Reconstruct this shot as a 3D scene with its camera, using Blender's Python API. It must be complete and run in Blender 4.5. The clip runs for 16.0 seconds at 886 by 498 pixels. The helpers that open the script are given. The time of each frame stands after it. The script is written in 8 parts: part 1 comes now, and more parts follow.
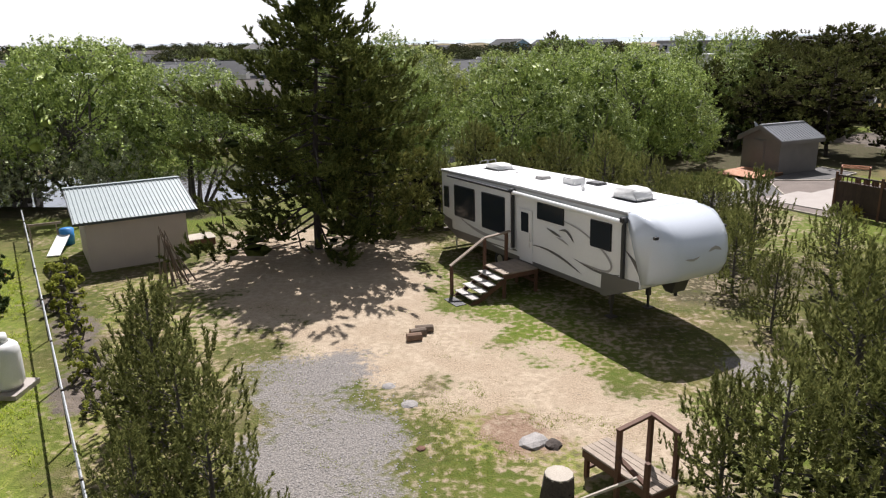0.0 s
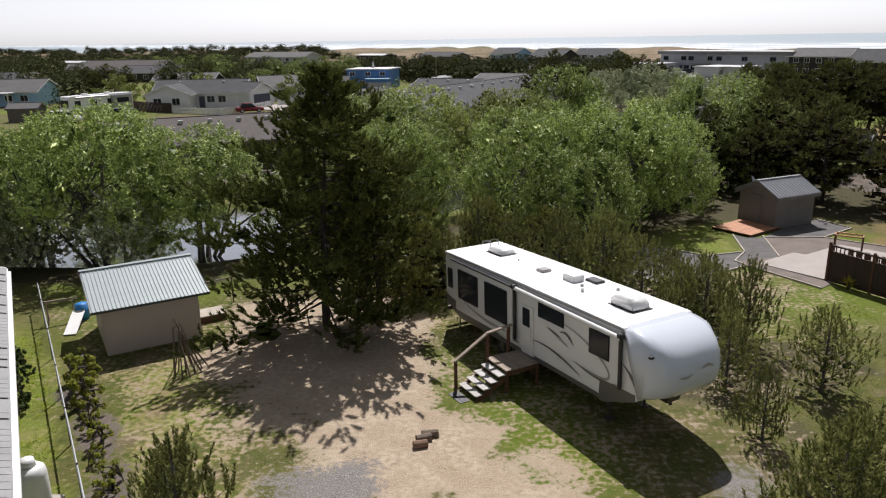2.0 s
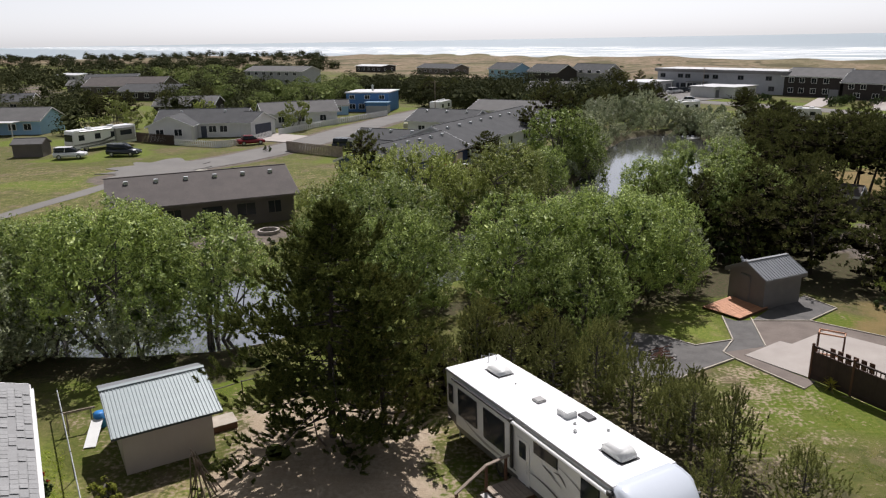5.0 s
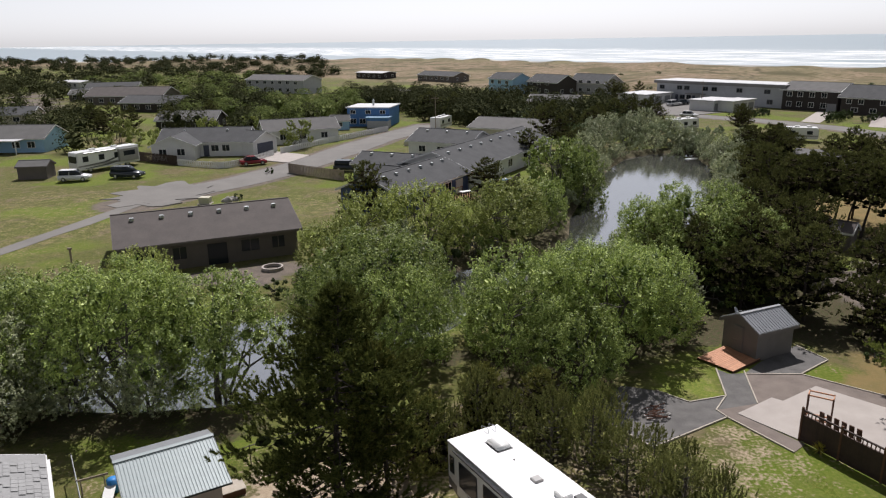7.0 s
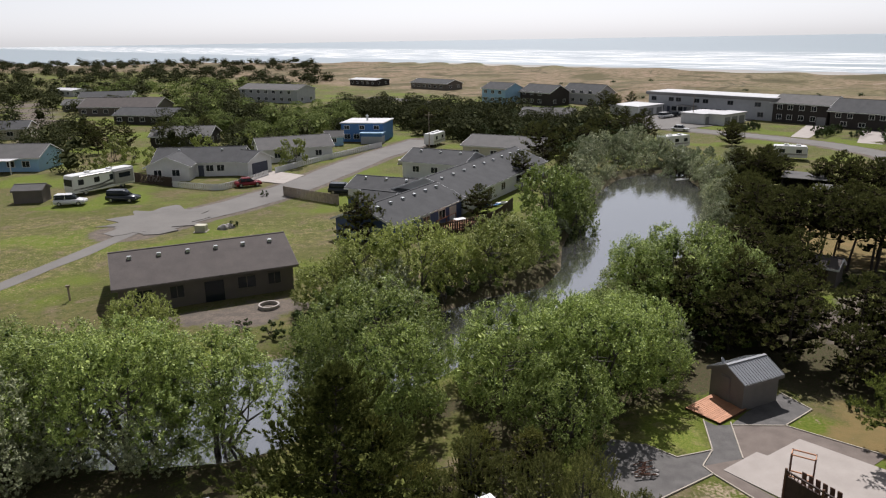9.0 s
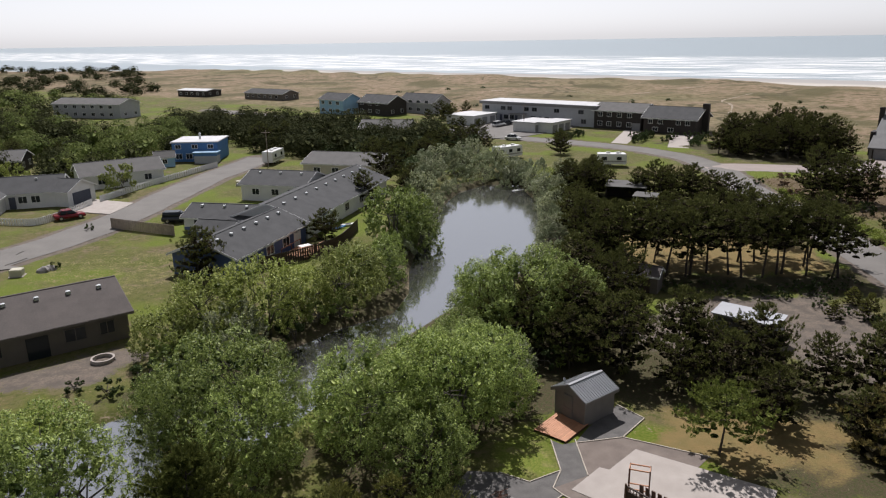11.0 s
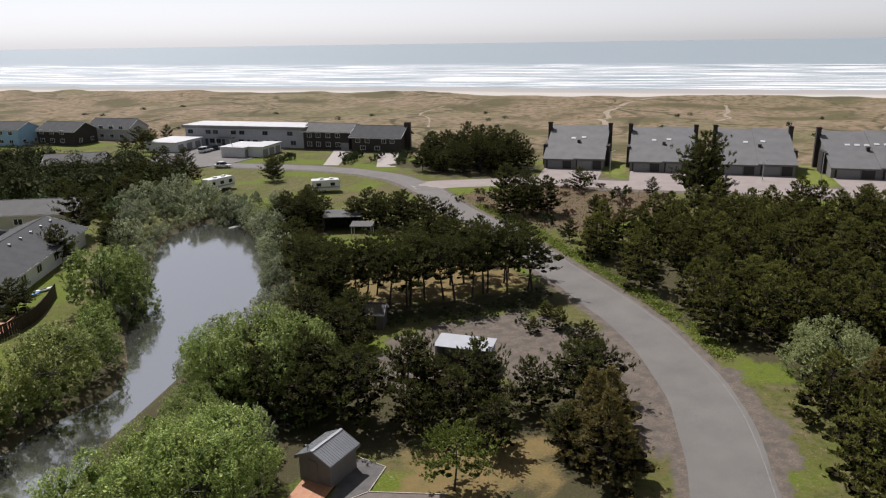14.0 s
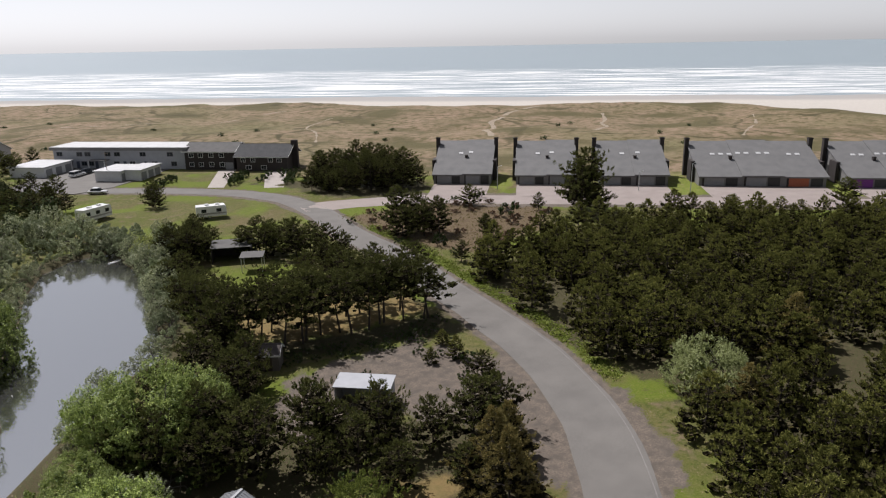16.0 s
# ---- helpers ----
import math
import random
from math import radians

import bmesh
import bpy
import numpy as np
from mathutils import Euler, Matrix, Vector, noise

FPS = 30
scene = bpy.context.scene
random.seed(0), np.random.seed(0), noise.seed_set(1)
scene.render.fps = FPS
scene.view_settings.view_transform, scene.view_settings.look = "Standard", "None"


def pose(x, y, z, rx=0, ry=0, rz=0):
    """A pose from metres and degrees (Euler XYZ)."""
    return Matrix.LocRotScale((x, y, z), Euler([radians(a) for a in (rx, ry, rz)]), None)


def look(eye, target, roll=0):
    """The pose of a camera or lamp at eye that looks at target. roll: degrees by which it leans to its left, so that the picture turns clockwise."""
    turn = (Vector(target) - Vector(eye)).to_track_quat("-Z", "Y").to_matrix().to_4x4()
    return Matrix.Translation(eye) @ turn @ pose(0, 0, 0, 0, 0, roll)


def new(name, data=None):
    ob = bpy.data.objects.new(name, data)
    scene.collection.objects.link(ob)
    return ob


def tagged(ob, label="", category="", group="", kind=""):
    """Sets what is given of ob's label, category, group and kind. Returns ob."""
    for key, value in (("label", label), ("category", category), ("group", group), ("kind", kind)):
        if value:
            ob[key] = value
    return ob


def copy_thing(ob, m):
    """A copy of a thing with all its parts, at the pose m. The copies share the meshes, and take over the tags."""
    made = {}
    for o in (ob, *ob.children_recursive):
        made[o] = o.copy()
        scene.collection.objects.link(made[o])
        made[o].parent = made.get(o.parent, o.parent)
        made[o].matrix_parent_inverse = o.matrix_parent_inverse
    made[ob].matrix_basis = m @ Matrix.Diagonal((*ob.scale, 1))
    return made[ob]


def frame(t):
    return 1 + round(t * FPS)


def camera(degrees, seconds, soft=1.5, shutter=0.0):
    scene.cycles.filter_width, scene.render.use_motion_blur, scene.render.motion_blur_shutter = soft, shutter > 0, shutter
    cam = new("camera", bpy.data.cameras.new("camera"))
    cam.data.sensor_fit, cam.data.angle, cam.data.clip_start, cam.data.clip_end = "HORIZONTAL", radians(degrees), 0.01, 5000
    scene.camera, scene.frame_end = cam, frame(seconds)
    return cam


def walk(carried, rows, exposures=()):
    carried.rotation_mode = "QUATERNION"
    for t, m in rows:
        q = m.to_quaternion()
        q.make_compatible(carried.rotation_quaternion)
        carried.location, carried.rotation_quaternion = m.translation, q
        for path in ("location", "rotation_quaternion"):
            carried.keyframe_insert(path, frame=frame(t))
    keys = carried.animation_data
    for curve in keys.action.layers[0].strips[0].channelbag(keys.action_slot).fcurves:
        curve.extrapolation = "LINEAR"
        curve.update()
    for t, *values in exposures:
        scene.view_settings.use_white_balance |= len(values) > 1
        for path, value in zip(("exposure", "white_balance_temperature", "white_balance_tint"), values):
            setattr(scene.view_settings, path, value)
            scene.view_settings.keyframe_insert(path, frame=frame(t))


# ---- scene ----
cam = camera(63.2, 16.0, soft=1.2)
PATH = [
    (0, (0.269, 0.256, 8.179), (0.175, 2.174, 7.617), -0.9),
    (0.5, (0.32, 0.224, 9.082), (0.221, 2.141, 8.518), -0.9),
    (1, (0.298, 0.265, 9.915), (0.2, 2.181, 9.352), -0.9),
    (1.5, (0.239, 0.33, 10.734), (0.141, 2.246, 10.172), -0.9),
    (2, (0.215, 0.295, 11.607), (0.117, 2.212, 11.043), -0.9),
    (2.5, (0.186, 0.337, 12.446), (0.09, 2.254, 11.884), -0.9),
    (3, (0.194, 0.335, 13.324), (0.097, 2.252, 12.761), -0.9),
    (3.5, (0.248, 0.269, 14.224), (0.152, 2.186, 13.66), -0.8),
    (4, (0.238, 0.261, 15.088), (0.142, 2.178, 14.525), -0.9),
    (6.5, (0.205, 0.043, 19.693), (0.111, 1.959, 19.129), -1.0),
    (7, (0.203, 0.035, 20.556), (0.109, 1.951, 19.992), -0.9),
    (7.5, (0.229, -0.021, 21.474), (0.134, 1.895, 20.908), -0.9),
    (8, (0.171, -0.016, 22.35), (0.078, 1.9, 21.784), -0.9),
    (10.3, (0.65, 0.3, 26.13), (0.736, 2.217, 25.564), -1.0),
    (10.5, (0.717, 0.457, 26.23), (0.947, 2.361, 25.665), -1.0),
    (11, (0.339, 0.488, 26.934), (0.683, 2.376, 26.37), -0.9),
    (11.5, (0.317, 0.579, 27.794), (0.669, 2.466, 27.232), -0.9),
    (12, (0.624, 0.377, 28.562), (1.144, 2.225, 28.001), -1.0),
    (12.5, (0.549, 0.771, 28.913), (1.237, 2.564, 28.356), -0.8),
    (13, (0.585, 0.65, 29.912), (1.271, 2.444, 29.354), -1.0),
    (13.5, (0.762, 0.544, 30.811), (1.512, 2.312, 30.253), -1.0),
    (14, (0.368, 0.681, 31.708), (1.415, 2.291, 31.147), -0.8),
    (14.5, (0.366, 0.96, 32.383), (1.452, 2.544, 31.825), -0.8),
    (15, (0.426, 0.95, 33.369), (1.553, 2.505, 32.811), -0.9),
    (15.5, (0.484, 1.299, 33.958), (1.672, 2.81, 33.406), -0.9),
    (16, (0.682, 1.106, 35.065), (1.964, 2.537, 34.51), -1.0),
]
EXPOSURES = [(0, 0.68, 6300, 15), (1.5, 0.35, 6300, 15), (4, 0.2, 6300, 15), (8, 0.18, 6300, 15), (16, 0.14, 6300, 15)]
walk(cam, [(t, look(eye, target, roll)) for t, eye, target, roll in PATH], EXPOSURES)

# ---- world and sun ----
SUN_EL, SUN_AZ = 54.0, 2.0  # degrees; azimuth clockwise from +y
world = bpy.data.worlds.new("sky")
scene.world = world
world.use_nodes = True
wn = world.node_tree.nodes
sky = wn.new("ShaderNodeTexSky")
sky.sky_type = "NISHITA"
sky.sun_disc = False
sky.sun_elevation = radians(SUN_EL)
sky.sun_rotation = radians(SUN_AZ)
sky.air_density, sky.dust_density, sky.ozone_density = 1.0, 0.5, 1.0
wn["Background"].inputs["Strength"].default_value = 0.098
grey = wn.new("ShaderNodeRGBToBW")  # sea haze takes most of the colour out of the sky
haze = wn.new("ShaderNodeMix")
haze.data_type = "RGBA"
haze.inputs["Factor"].default_value = 0.86
world.node_tree.links.new(sky.outputs[0], grey.inputs[0])
world.node_tree.links.new(sky.outputs[0], haze.inputs["A"])
world.node_tree.links.new(grey.outputs[0], haze.inputs["B"])
tone = wn.new("ShaderNodeVectorMath")
tone.operation = "MULTIPLY"
tone.inputs[1].default_value = (0.985, 1.0, 1.015)
world.node_tree.links.new(haze.outputs["Result"], tone.inputs[0])
world.node_tree.links.new(tone.outputs[0], wn["Background"].inputs["Color"])
sun_data = bpy.data.lights.new("sun", "SUN")
sun_data.energy, sun_data.angle, sun_data.color = 4.6, radians(0.55), (1.0, 0.965, 0.92)
sun = new("sun", sun_data)
sun.matrix_world = look((30 * math.sin(radians(SUN_AZ)), 30 * math.cos(radians(SUN_AZ)), 30 * math.tan(radians(SUN_EL))), (0, 0, 0))

# ---- materials ----
def nodes_of(name):
    m = bpy.data.materials.new(name)
    m.use_nodes = True
    return m, m.node_tree.nodes, m.node_tree.links


def surf(name, c1, c2=None, scale=3.0, rough=0.8, bump=0.15, metal=0.0, fine=40.0, island=0.0, spec=0.5, stretch=(1, 1, 1)):
    """A worn surface: two colours mixed by coarse and fine noise, with relief."""
    m, n, l = nodes_of(name)
    b = n["Principled BSDF"]
    c2 = c2 or tuple(v * 0.75 for v in c1)
    tc = n.new("ShaderNodeTexCoord")
    mp = n.new("ShaderNodeMapping")
    mp.inputs["Scale"].default_value = stretch
    l.new(tc.outputs["Object"], mp.inputs[0])
    big, small = n.new("ShaderNodeTexNoise"), n.new("ShaderNodeTexNoise")
    big.inputs["Scale"].default_value, big.inputs["Detail"].default_value = scale, 4
    small.inputs["Scale"].default_value, small.inputs["Detail"].default_value = fine, 3
    l.new(mp.outputs[0], big.inputs["Vector"]), l.new(mp.outputs[0], small.inputs["Vector"])
    add = n.new("ShaderNodeMath")
    add.operation = "ADD"
    l.new(big.outputs[0], add.inputs[0])
    l.new(small.outputs[0], add.inputs[1])
    ramp = n.new("ShaderNodeMapRange")
    ramp.inputs["From Min"].default_value, ramp.inputs["From Max"].default_value = 0.72, 1.28
    l.new(add.outputs[0], ramp.inputs["Value"])
    mix = n.new("ShaderNodeMix")
    mix.data_type = "RGBA"
    mix.inputs["A"].default_value, mix.inputs["B"].default_value = (*c1, 1), (*c2, 1)
    l.new(ramp.outputs[0], mix.inputs["Factor"])
    col = mix.outputs["Result"]
    if island:
        g, o = n.new("ShaderNodeNewGeometry"), n.new("ShaderNodeObjectInfo")
        s = n.new("ShaderNodeMath")
        s.operation = "ADD"
        l.new(g.outputs["Random Per Island"], s.inputs[0])
        l.new(o.outputs["Random"], s.inputs[1])
        r = n.new("ShaderNodeMapRange")
        r.inputs["From Max"].default_value = 2.0
        r.inputs["To Min"].default_value, r.inputs["To Max"].default_value = 1 - island, 1 + island
        l.new(s.outputs[0], r.inputs["Value"])
        h = n.new("ShaderNodeHueSaturation")
        l.new(r.outputs[0], h.inputs["Value"])
        l.new(col, h.inputs["Color"])
        col = h.outputs[0]
    l.new(col, b.inputs["Base Color"])
    b.inputs["Roughness"].default_value, b.inputs["Metallic"].default_value = rough, metal
    b.inputs["Specular IOR Level"].default_value = spec
    if bump:
        bp = n.new("ShaderNodeBump")
        bp.inputs["Strength"].default_value, bp.inputs["Distance"].default_value = bump, 0.02
        l.new(small.outputs[0], bp.inputs["Height"])
        l.new(bp.outputs[0], b.inputs["Normal"])
    return m


def leaf(name, c1, c2, trans=0.35, rough=0.6, spec=0.15):
    """Foliage: colour varies leaf by leaf and plant by plant; light comes through."""
    m, n, l = nodes_of(name)
    b, out = n["Principled BSDF"], n["Material Output"]
    g, o = n.new("ShaderNodeNewGeometry"), n.new("ShaderNodeObjectInfo")
    mix = n.new("ShaderNodeMix")
    mix.data_type = "RGBA"
    mix.inputs["A"].default_value, mix.inputs["B"].default_value = (*c1, 1), (*c2, 1)
    l.new(g.outputs["Random Per Island"], mix.inputs["Factor"])
    tc = n.new("ShaderNodeTexCoord")
    no = n.new("ShaderNodeTexNoise")
    no.inputs["Scale"].default_value = 0.7
    l.new(tc.outputs["Object"], no.inputs["Vector"])
    s = n.new("ShaderNodeMath")
    s.operation = "ADD"
    l.new(no.outputs[0], s.inputs[0]), l.new(o.outputs["Random"], s.inputs[1])
    r = n.new("ShaderNodeMapRange")
    r.inputs["From Min"].default_value, r.inputs["From Max"].default_value = 0.2, 1.6
    r.inputs["To Min"].default_value, r.inputs["To Max"].default_value = 0.7, 1.35
    l.new(s.outputs[0], r.inputs["Value"])
    h = n.new("ShaderNodeHueSaturation")
    l.new(r.outputs[0], h.inputs["Value"]), l.new(mix.outputs["Result"], h.inputs["Color"])
    l.new(h.outputs[0], b.inputs["Base Color"])
    b.inputs["Roughness"].default_value, b.inputs["Specular IOR Level"].default_value = rough, spec
    t = n.new("ShaderNodeBsdfTranslucent")
    l.new(h.outputs[0], t.inputs["Color"])
    ms = n.new("ShaderNodeMixShader")
    ms.inputs[0].default_value = trans
    l.new(b.outputs[0], ms.inputs[1]), l.new(t.outputs[0], ms.inputs[2])
    l.new(ms.outputs[0], out.inputs["Surface"])
    return m


def glass(name, tint=(0.02, 0.025, 0.03), rough=0.06):
    m, n, l = nodes_of(name)
    b = n["Principled BSDF"]
    no = n.new("ShaderNodeTexNoise")
    no.inputs["Scale"].default_value = 1.5
    mr = n.new("ShaderNodeMapRange")
    mr.inputs["To Min"].default_value, mr.inputs["To Max"].default_value = rough, rough + 0.08
    l.new(no.outputs[0], mr.inputs["Value"]), l.new(mr.outputs[0], b.inputs["Roughness"])
    b.inputs["Base Color"].default_value = (*tint, 1)
    b.inputs["Specular IOR Level"].default_value = 0.25
    return m


M = {
    "fibreglass": surf("white_fibreglass", (0.78, 0.78, 0.76), (0.68, 0.68, 0.66), 0.6, 0.25, 0.0),
    "cap_paint": surf("pale_blue_cap_paint", (0.6, 0.64, 0.69), (0.54, 0.58, 0.63), 0.5, 0.22, 0.0),
    "roof_membrane": surf("roof_membrane", (0.82, 0.82, 0.82), (0.72, 0.72, 0.71), 0.8, 0.5, 0.05),
    "rv_grey": surf("grey_fibreglass", (0.12, 0.115, 0.11), (0.09, 0.085, 0.08), 1.0, 0.35, 0.0),
    "rv_silver": surf("silver_stripe", (0.34, 0.33, 0.31), (0.28, 0.27, 0.26), 1.0, 0.35, 0.0),
    "black": surf("black_plastic", (0.02, 0.02, 0.02), (0.03, 0.03, 0.03), 4, 0.5, 0.0),
    "rubber": surf("tyre_rubber", (0.025, 0.025, 0.025), (0.04, 0.038, 0.035), 8, 0.85, 0.1),
    "chrome": surf("dull_steel", (0.5, 0.5, 0.5), (0.4, 0.4, 0.4), 6, 0.35, 0.0, metal=1.0),
    "dark_steel": surf("dark_steel", (0.07, 0.07, 0.07), (0.1, 0.08, 0.06), 6, 0.6, 0.1, metal=0.5),
    "galv": surf("galvanised", (0.5, 0.52, 0.53), (0.4, 0.42, 0.42), 5, 0.45, 0.05, metal=0.8),
    "glass": glass("dark_glass"),
    "white_plastic": surf("white_plastic", (0.75, 0.75, 0.73), (0.65, 0.65, 0.62), 2, 0.45, 0.0),
    "wood_grey": surf("weathered_wood", (0.34, 0.28, 0.22), (0.22, 0.175, 0.135), 2.5, 0.85, 0.3, island=0.2, stretch=(1, 1, 1)),
    # grey tread painted paler for the sun reflecting off it
    "tread_pale": surf("sunlit_grey_tread", (0.5, 0.48, 0.45), (0.36, 0.34, 0.31), 3, 0.8, 0.3, island=0.1),
    "wood_brown": surf("stained_wood", (0.12, 0.055, 0.03), (0.075, 0.035, 0.02), 3, 0.75, 0.3, island=0.2),
    "wood_dark": surf("dark_fence_wood", (0.05, 0.03, 0.022), (0.03, 0.018, 0.014), 3, 0.8, 0.3, island=0.3),
    "wood_deck": surf("cedar_deck", (0.5, 0.25, 0.14), (0.4, 0.19, 0.1), 3, 0.7, 0.25, island=0.2),
    "timber_pale": surf("pale_timber", (0.46, 0.41, 0.34), (0.33, 0.29, 0.235), 3, 0.85, 0.3),
    "bark": surf("bark", (0.07, 0.055, 0.045), (0.04, 0.032, 0.026), 5, 0.95, 0.8, fine=25),
    "bark_grey": surf("grey_bark", (0.13, 0.115, 0.1), (0.06, 0.052, 0.045), 5, 0.95, 0.6, fine=25),
    "stick": surf("dry_stick", (0.2, 0.15, 0.11), (0.12, 0.09, 0.065), 5, 0.9, 0.3),
    "log_cut": surf("split_log", (0.24, 0.15, 0.1), (0.16, 0.1, 0.065), 6, 0.9, 0.4),
    "shed_tan": surf("tan_shed_paint", (0.52, 0.45, 0.38), (0.46, 0.39, 0.33), 1.2, 0.75, 0.1),
    "tin": surf("green_white_tin", (0.29, 0.33, 0.33), (0.225, 0.26, 0.26), 1.5, 0.55, 0.0, metal=0.15),
    "trim_green": surf("dark_trim", (0.05, 0.06, 0.06), (0.04, 0.045, 0.045), 3, 0.6, 0.05),
    "gs_wall": surf("taupe_siding", (0.19, 0.178, 0.168), (0.15, 0.142, 0.134), 1.5, 0.8, 0.1),
    "gs_roof": surf("grey_tin", (0.3, 0.31, 0.32), (0.25, 0.26, 0.27), 1.5, 0.4, 0.0, metal=0.3),
    "concrete": surf("concrete", (0.4, 0.36, 0.325), (0.32, 0.285, 0.255), 0.8, 0.9, 0.2),
    "asphalt": surf("worn_asphalt", (0.178, 0.167, 0.151), (0.125, 0.117, 0.106), 0.25, 0.9, 0.3, fine=12),
    "asphalt_pink": surf("pinkish_paving", (0.31, 0.265, 0.24), (0.25, 0.21, 0.19), 0.3, 0.9, 0.3, fine=12),
    "gravel_dark": surf("dark_gravel", (0.15, 0.142, 0.133), (0.08, 0.076, 0.072), 1.2, 0.95, 0.8, fine=26),
    "gravel_brown": surf("brown_gravel", (0.2, 0.165, 0.14), (0.13, 0.105, 0.09), 1.0, 0.95, 0.8, fine=26),
    "line": surf("faded_road_paint", (0.235, 0.222, 0.205), (0.15, 0.142, 0.132), 2.0, 0.8, 0.1),
    "roof_pale": surf("pale_shingle", (0.3, 0.3, 0.295), (0.235, 0.235, 0.23), 1.0, 0.9, 0.3, fine=18, island=0.1),
    "roof_brown": surf("brown_shingle", (0.095, 0.08, 0.072), (0.065, 0.055, 0.05), 0.7, 0.9, 0.4, fine=9),
    "roof_grey": surf("grey_shingle", (0.092, 0.093, 0.094), (0.066, 0.067, 0.068), 0.7, 0.95, 0.4, fine=9, spec=0.25),
    "roof_light": surf("light_shingle", (0.15, 0.146, 0.14), (0.115, 0.112, 0.108), 0.7, 0.95, 0.4, fine=9, spec=0.25),
    "roof_condo": surf("slate_grey_shingle", (0.165, 0.163, 0.16), (0.12, 0.119, 0.117), 0.4, 0.85, 0.4, fine=6),
    "roof_white": surf("white_roof", (0.52, 0.52, 0.52), (0.4, 0.4, 0.4), 0.3, 0.6, 0.1),
    "wall_white": surf("white_siding", (0.68, 0.68, 0.67), (0.58, 0.58, 0.57), 0.8, 0.7, 0.05),
    "wall_cream": surf("cream_siding", (0.5, 0.47, 0.36), (0.42, 0.4, 0.31), 0.8, 0.7, 0.05),
    "wall_brown": surf("taupe_house_siding", (0.14, 0.12, 0.105), (0.1, 0.088, 0.078), 0.8, 0.8, 0.1),
    "wall_dark": surf("dark_shingle_siding", (0.04, 0.032, 0.03), (0.028, 0.022, 0.02), 1.2, 0.8, 0.2),
    "wall_blue": surf("slate_blue_siding", (0.07, 0.11, 0.24), (0.05, 0.08, 0.18), 0.8, 0.7, 0.05),
    "wall_brightblue": surf("bright_blue_siding", (0.07, 0.19, 0.42), (0.055, 0.15, 0.35), 0.8, 0.65, 0.05),
    "wall_sky": surf("pale_blue_siding", (0.3, 0.48, 0.66), (0.25, 0.42, 0.58), 0.8, 0.65, 0.05),
    "wall_grey": surf("grey_siding", (0.4, 0.41, 0.43), (0.33, 0.34, 0.36), 0.8, 0.75, 0.05),
    "wall_condo": surf("condo_grey_siding", (0.22, 0.214, 0.208), (0.165, 0.16, 0.156), 0.8, 0.8, 0.1),
    "door_orange": surf("orange_garage_door", (0.42, 0.12, 0.05), (0.35, 0.1, 0.045), 1, 0.6, 0.0),
    "door_purple": surf("purple_garage_door", (0.2, 0.03, 0.26), (0.16, 0.025, 0.21), 1, 0.6, 0.0),
    "door_dark": surf("dark_garage_door", (0.06, 0.07, 0.1), (0.05, 0.055, 0.08), 1, 0.6, 0.0),
    "door_grey": surf("grey_garage_door", (0.27, 0.272, 0.275), (0.22, 0.222, 0.225), 1, 0.6, 0.0),
    "window_white": surf("white_window_frame", (0.72, 0.72, 0.7), (0.65, 0.65, 0.63), 2, 0.6, 0.0),
    "car_white": surf("white_car_paint", (0.72, 0.72, 0.72), (0.66, 0.66, 0.66), 0.5, 0.2, 0.0),
    "car_dark": surf("dark_car_paint", (0.03, 0.035, 0.04), (0.025, 0.03, 0.035), 0.5, 0.2, 0.0),
    "car_red": surf("red_car_paint", (0.2, 0.015, 0.02), (0.17, 0.012, 0.016), 0.5, 0.2, 0.0),
    "tarp_blue": surf("blue_plastic", (0.03, 0.22, 0.55), (0.02, 0.17, 0.45), 3, 0.5, 0.1),
    "tarp_teal": surf("teal_plastic", (0.1, 0.42, 0.5), (0.08, 0.34, 0.42), 3, 0.5, 0.1),
    "rust": surf("rusty_steel", (0.16, 0.07, 0.04), (0.09, 0.045, 0.03), 6, 0.85, 0.3),
    "stone": surf("grey_stone", (0.3, 0.28, 0.26), (0.18, 0.17, 0.16), 4, 0.9, 0.5, island=0.3),
    "dead_brush": surf("dead_brush", (0.16, 0.09, 0.06), (0.09, 0.05, 0.035), 4, 0.95, 0.3, island=0.4),
    # near-black brown that stands for the shade deep inside pine crowns
    "crown_shade": surf("dark_crown_shade", (0.04, 0.034, 0.02), (0.022, 0.02, 0.012), 2.0, 1.0, 0.0, fine=12, spec=0.0),
    "willow": leaf("willow_leaf", (0.065, 0.108, 0.024), (0.41, 0.485, 0.135), 0.22, 0.5, 0.22),
    "willow_lime": leaf("lime_willow_leaf", (0.1, 0.135, 0.026), (0.47, 0.51, 0.15), 0.21, 0.5, 0.2),
    "willow_grey": leaf("silver_willow_leaf", (0.13, 0.16, 0.075), (0.48, 0.5, 0.3), 0.26, 0.45, 0.3),
    "pale_leaf": leaf("pale_green_leaf", (0.24, 0.28, 0.1), (0.46, 0.5, 0.24), 0.3, 0.6, 0.12),
    "silver": leaf("silver_shrub_leaf", (0.2, 0.235, 0.12), (0.31, 0.345, 0.21), 0.3),
    "pine": leaf("pine_needles", (0.06, 0.07, 0.019), (0.24, 0.235, 0.064), 0.22, 0.7, 0.04),
    "pine_dark": leaf("dark_pine_needles", (0.045, 0.056, 0.018), (0.15, 0.152, 0.048), 0.2, 0.7, 0.04),
    "pine_young": leaf("young_pine_needles", (0.07, 0.085, 0.025), (0.26, 0.265, 0.088), 0.3, 0.7, 0.05),
    "candle": leaf("pine_candle", (0.3, 0.27, 0.14), (0.4, 0.36, 0.2), 0.3),
    "spruce": leaf("yellowish_spruce_needles", (0.09, 0.088, 0.03), (0.33, 0.26, 0.095), 0.2, 0.7, 0.04),
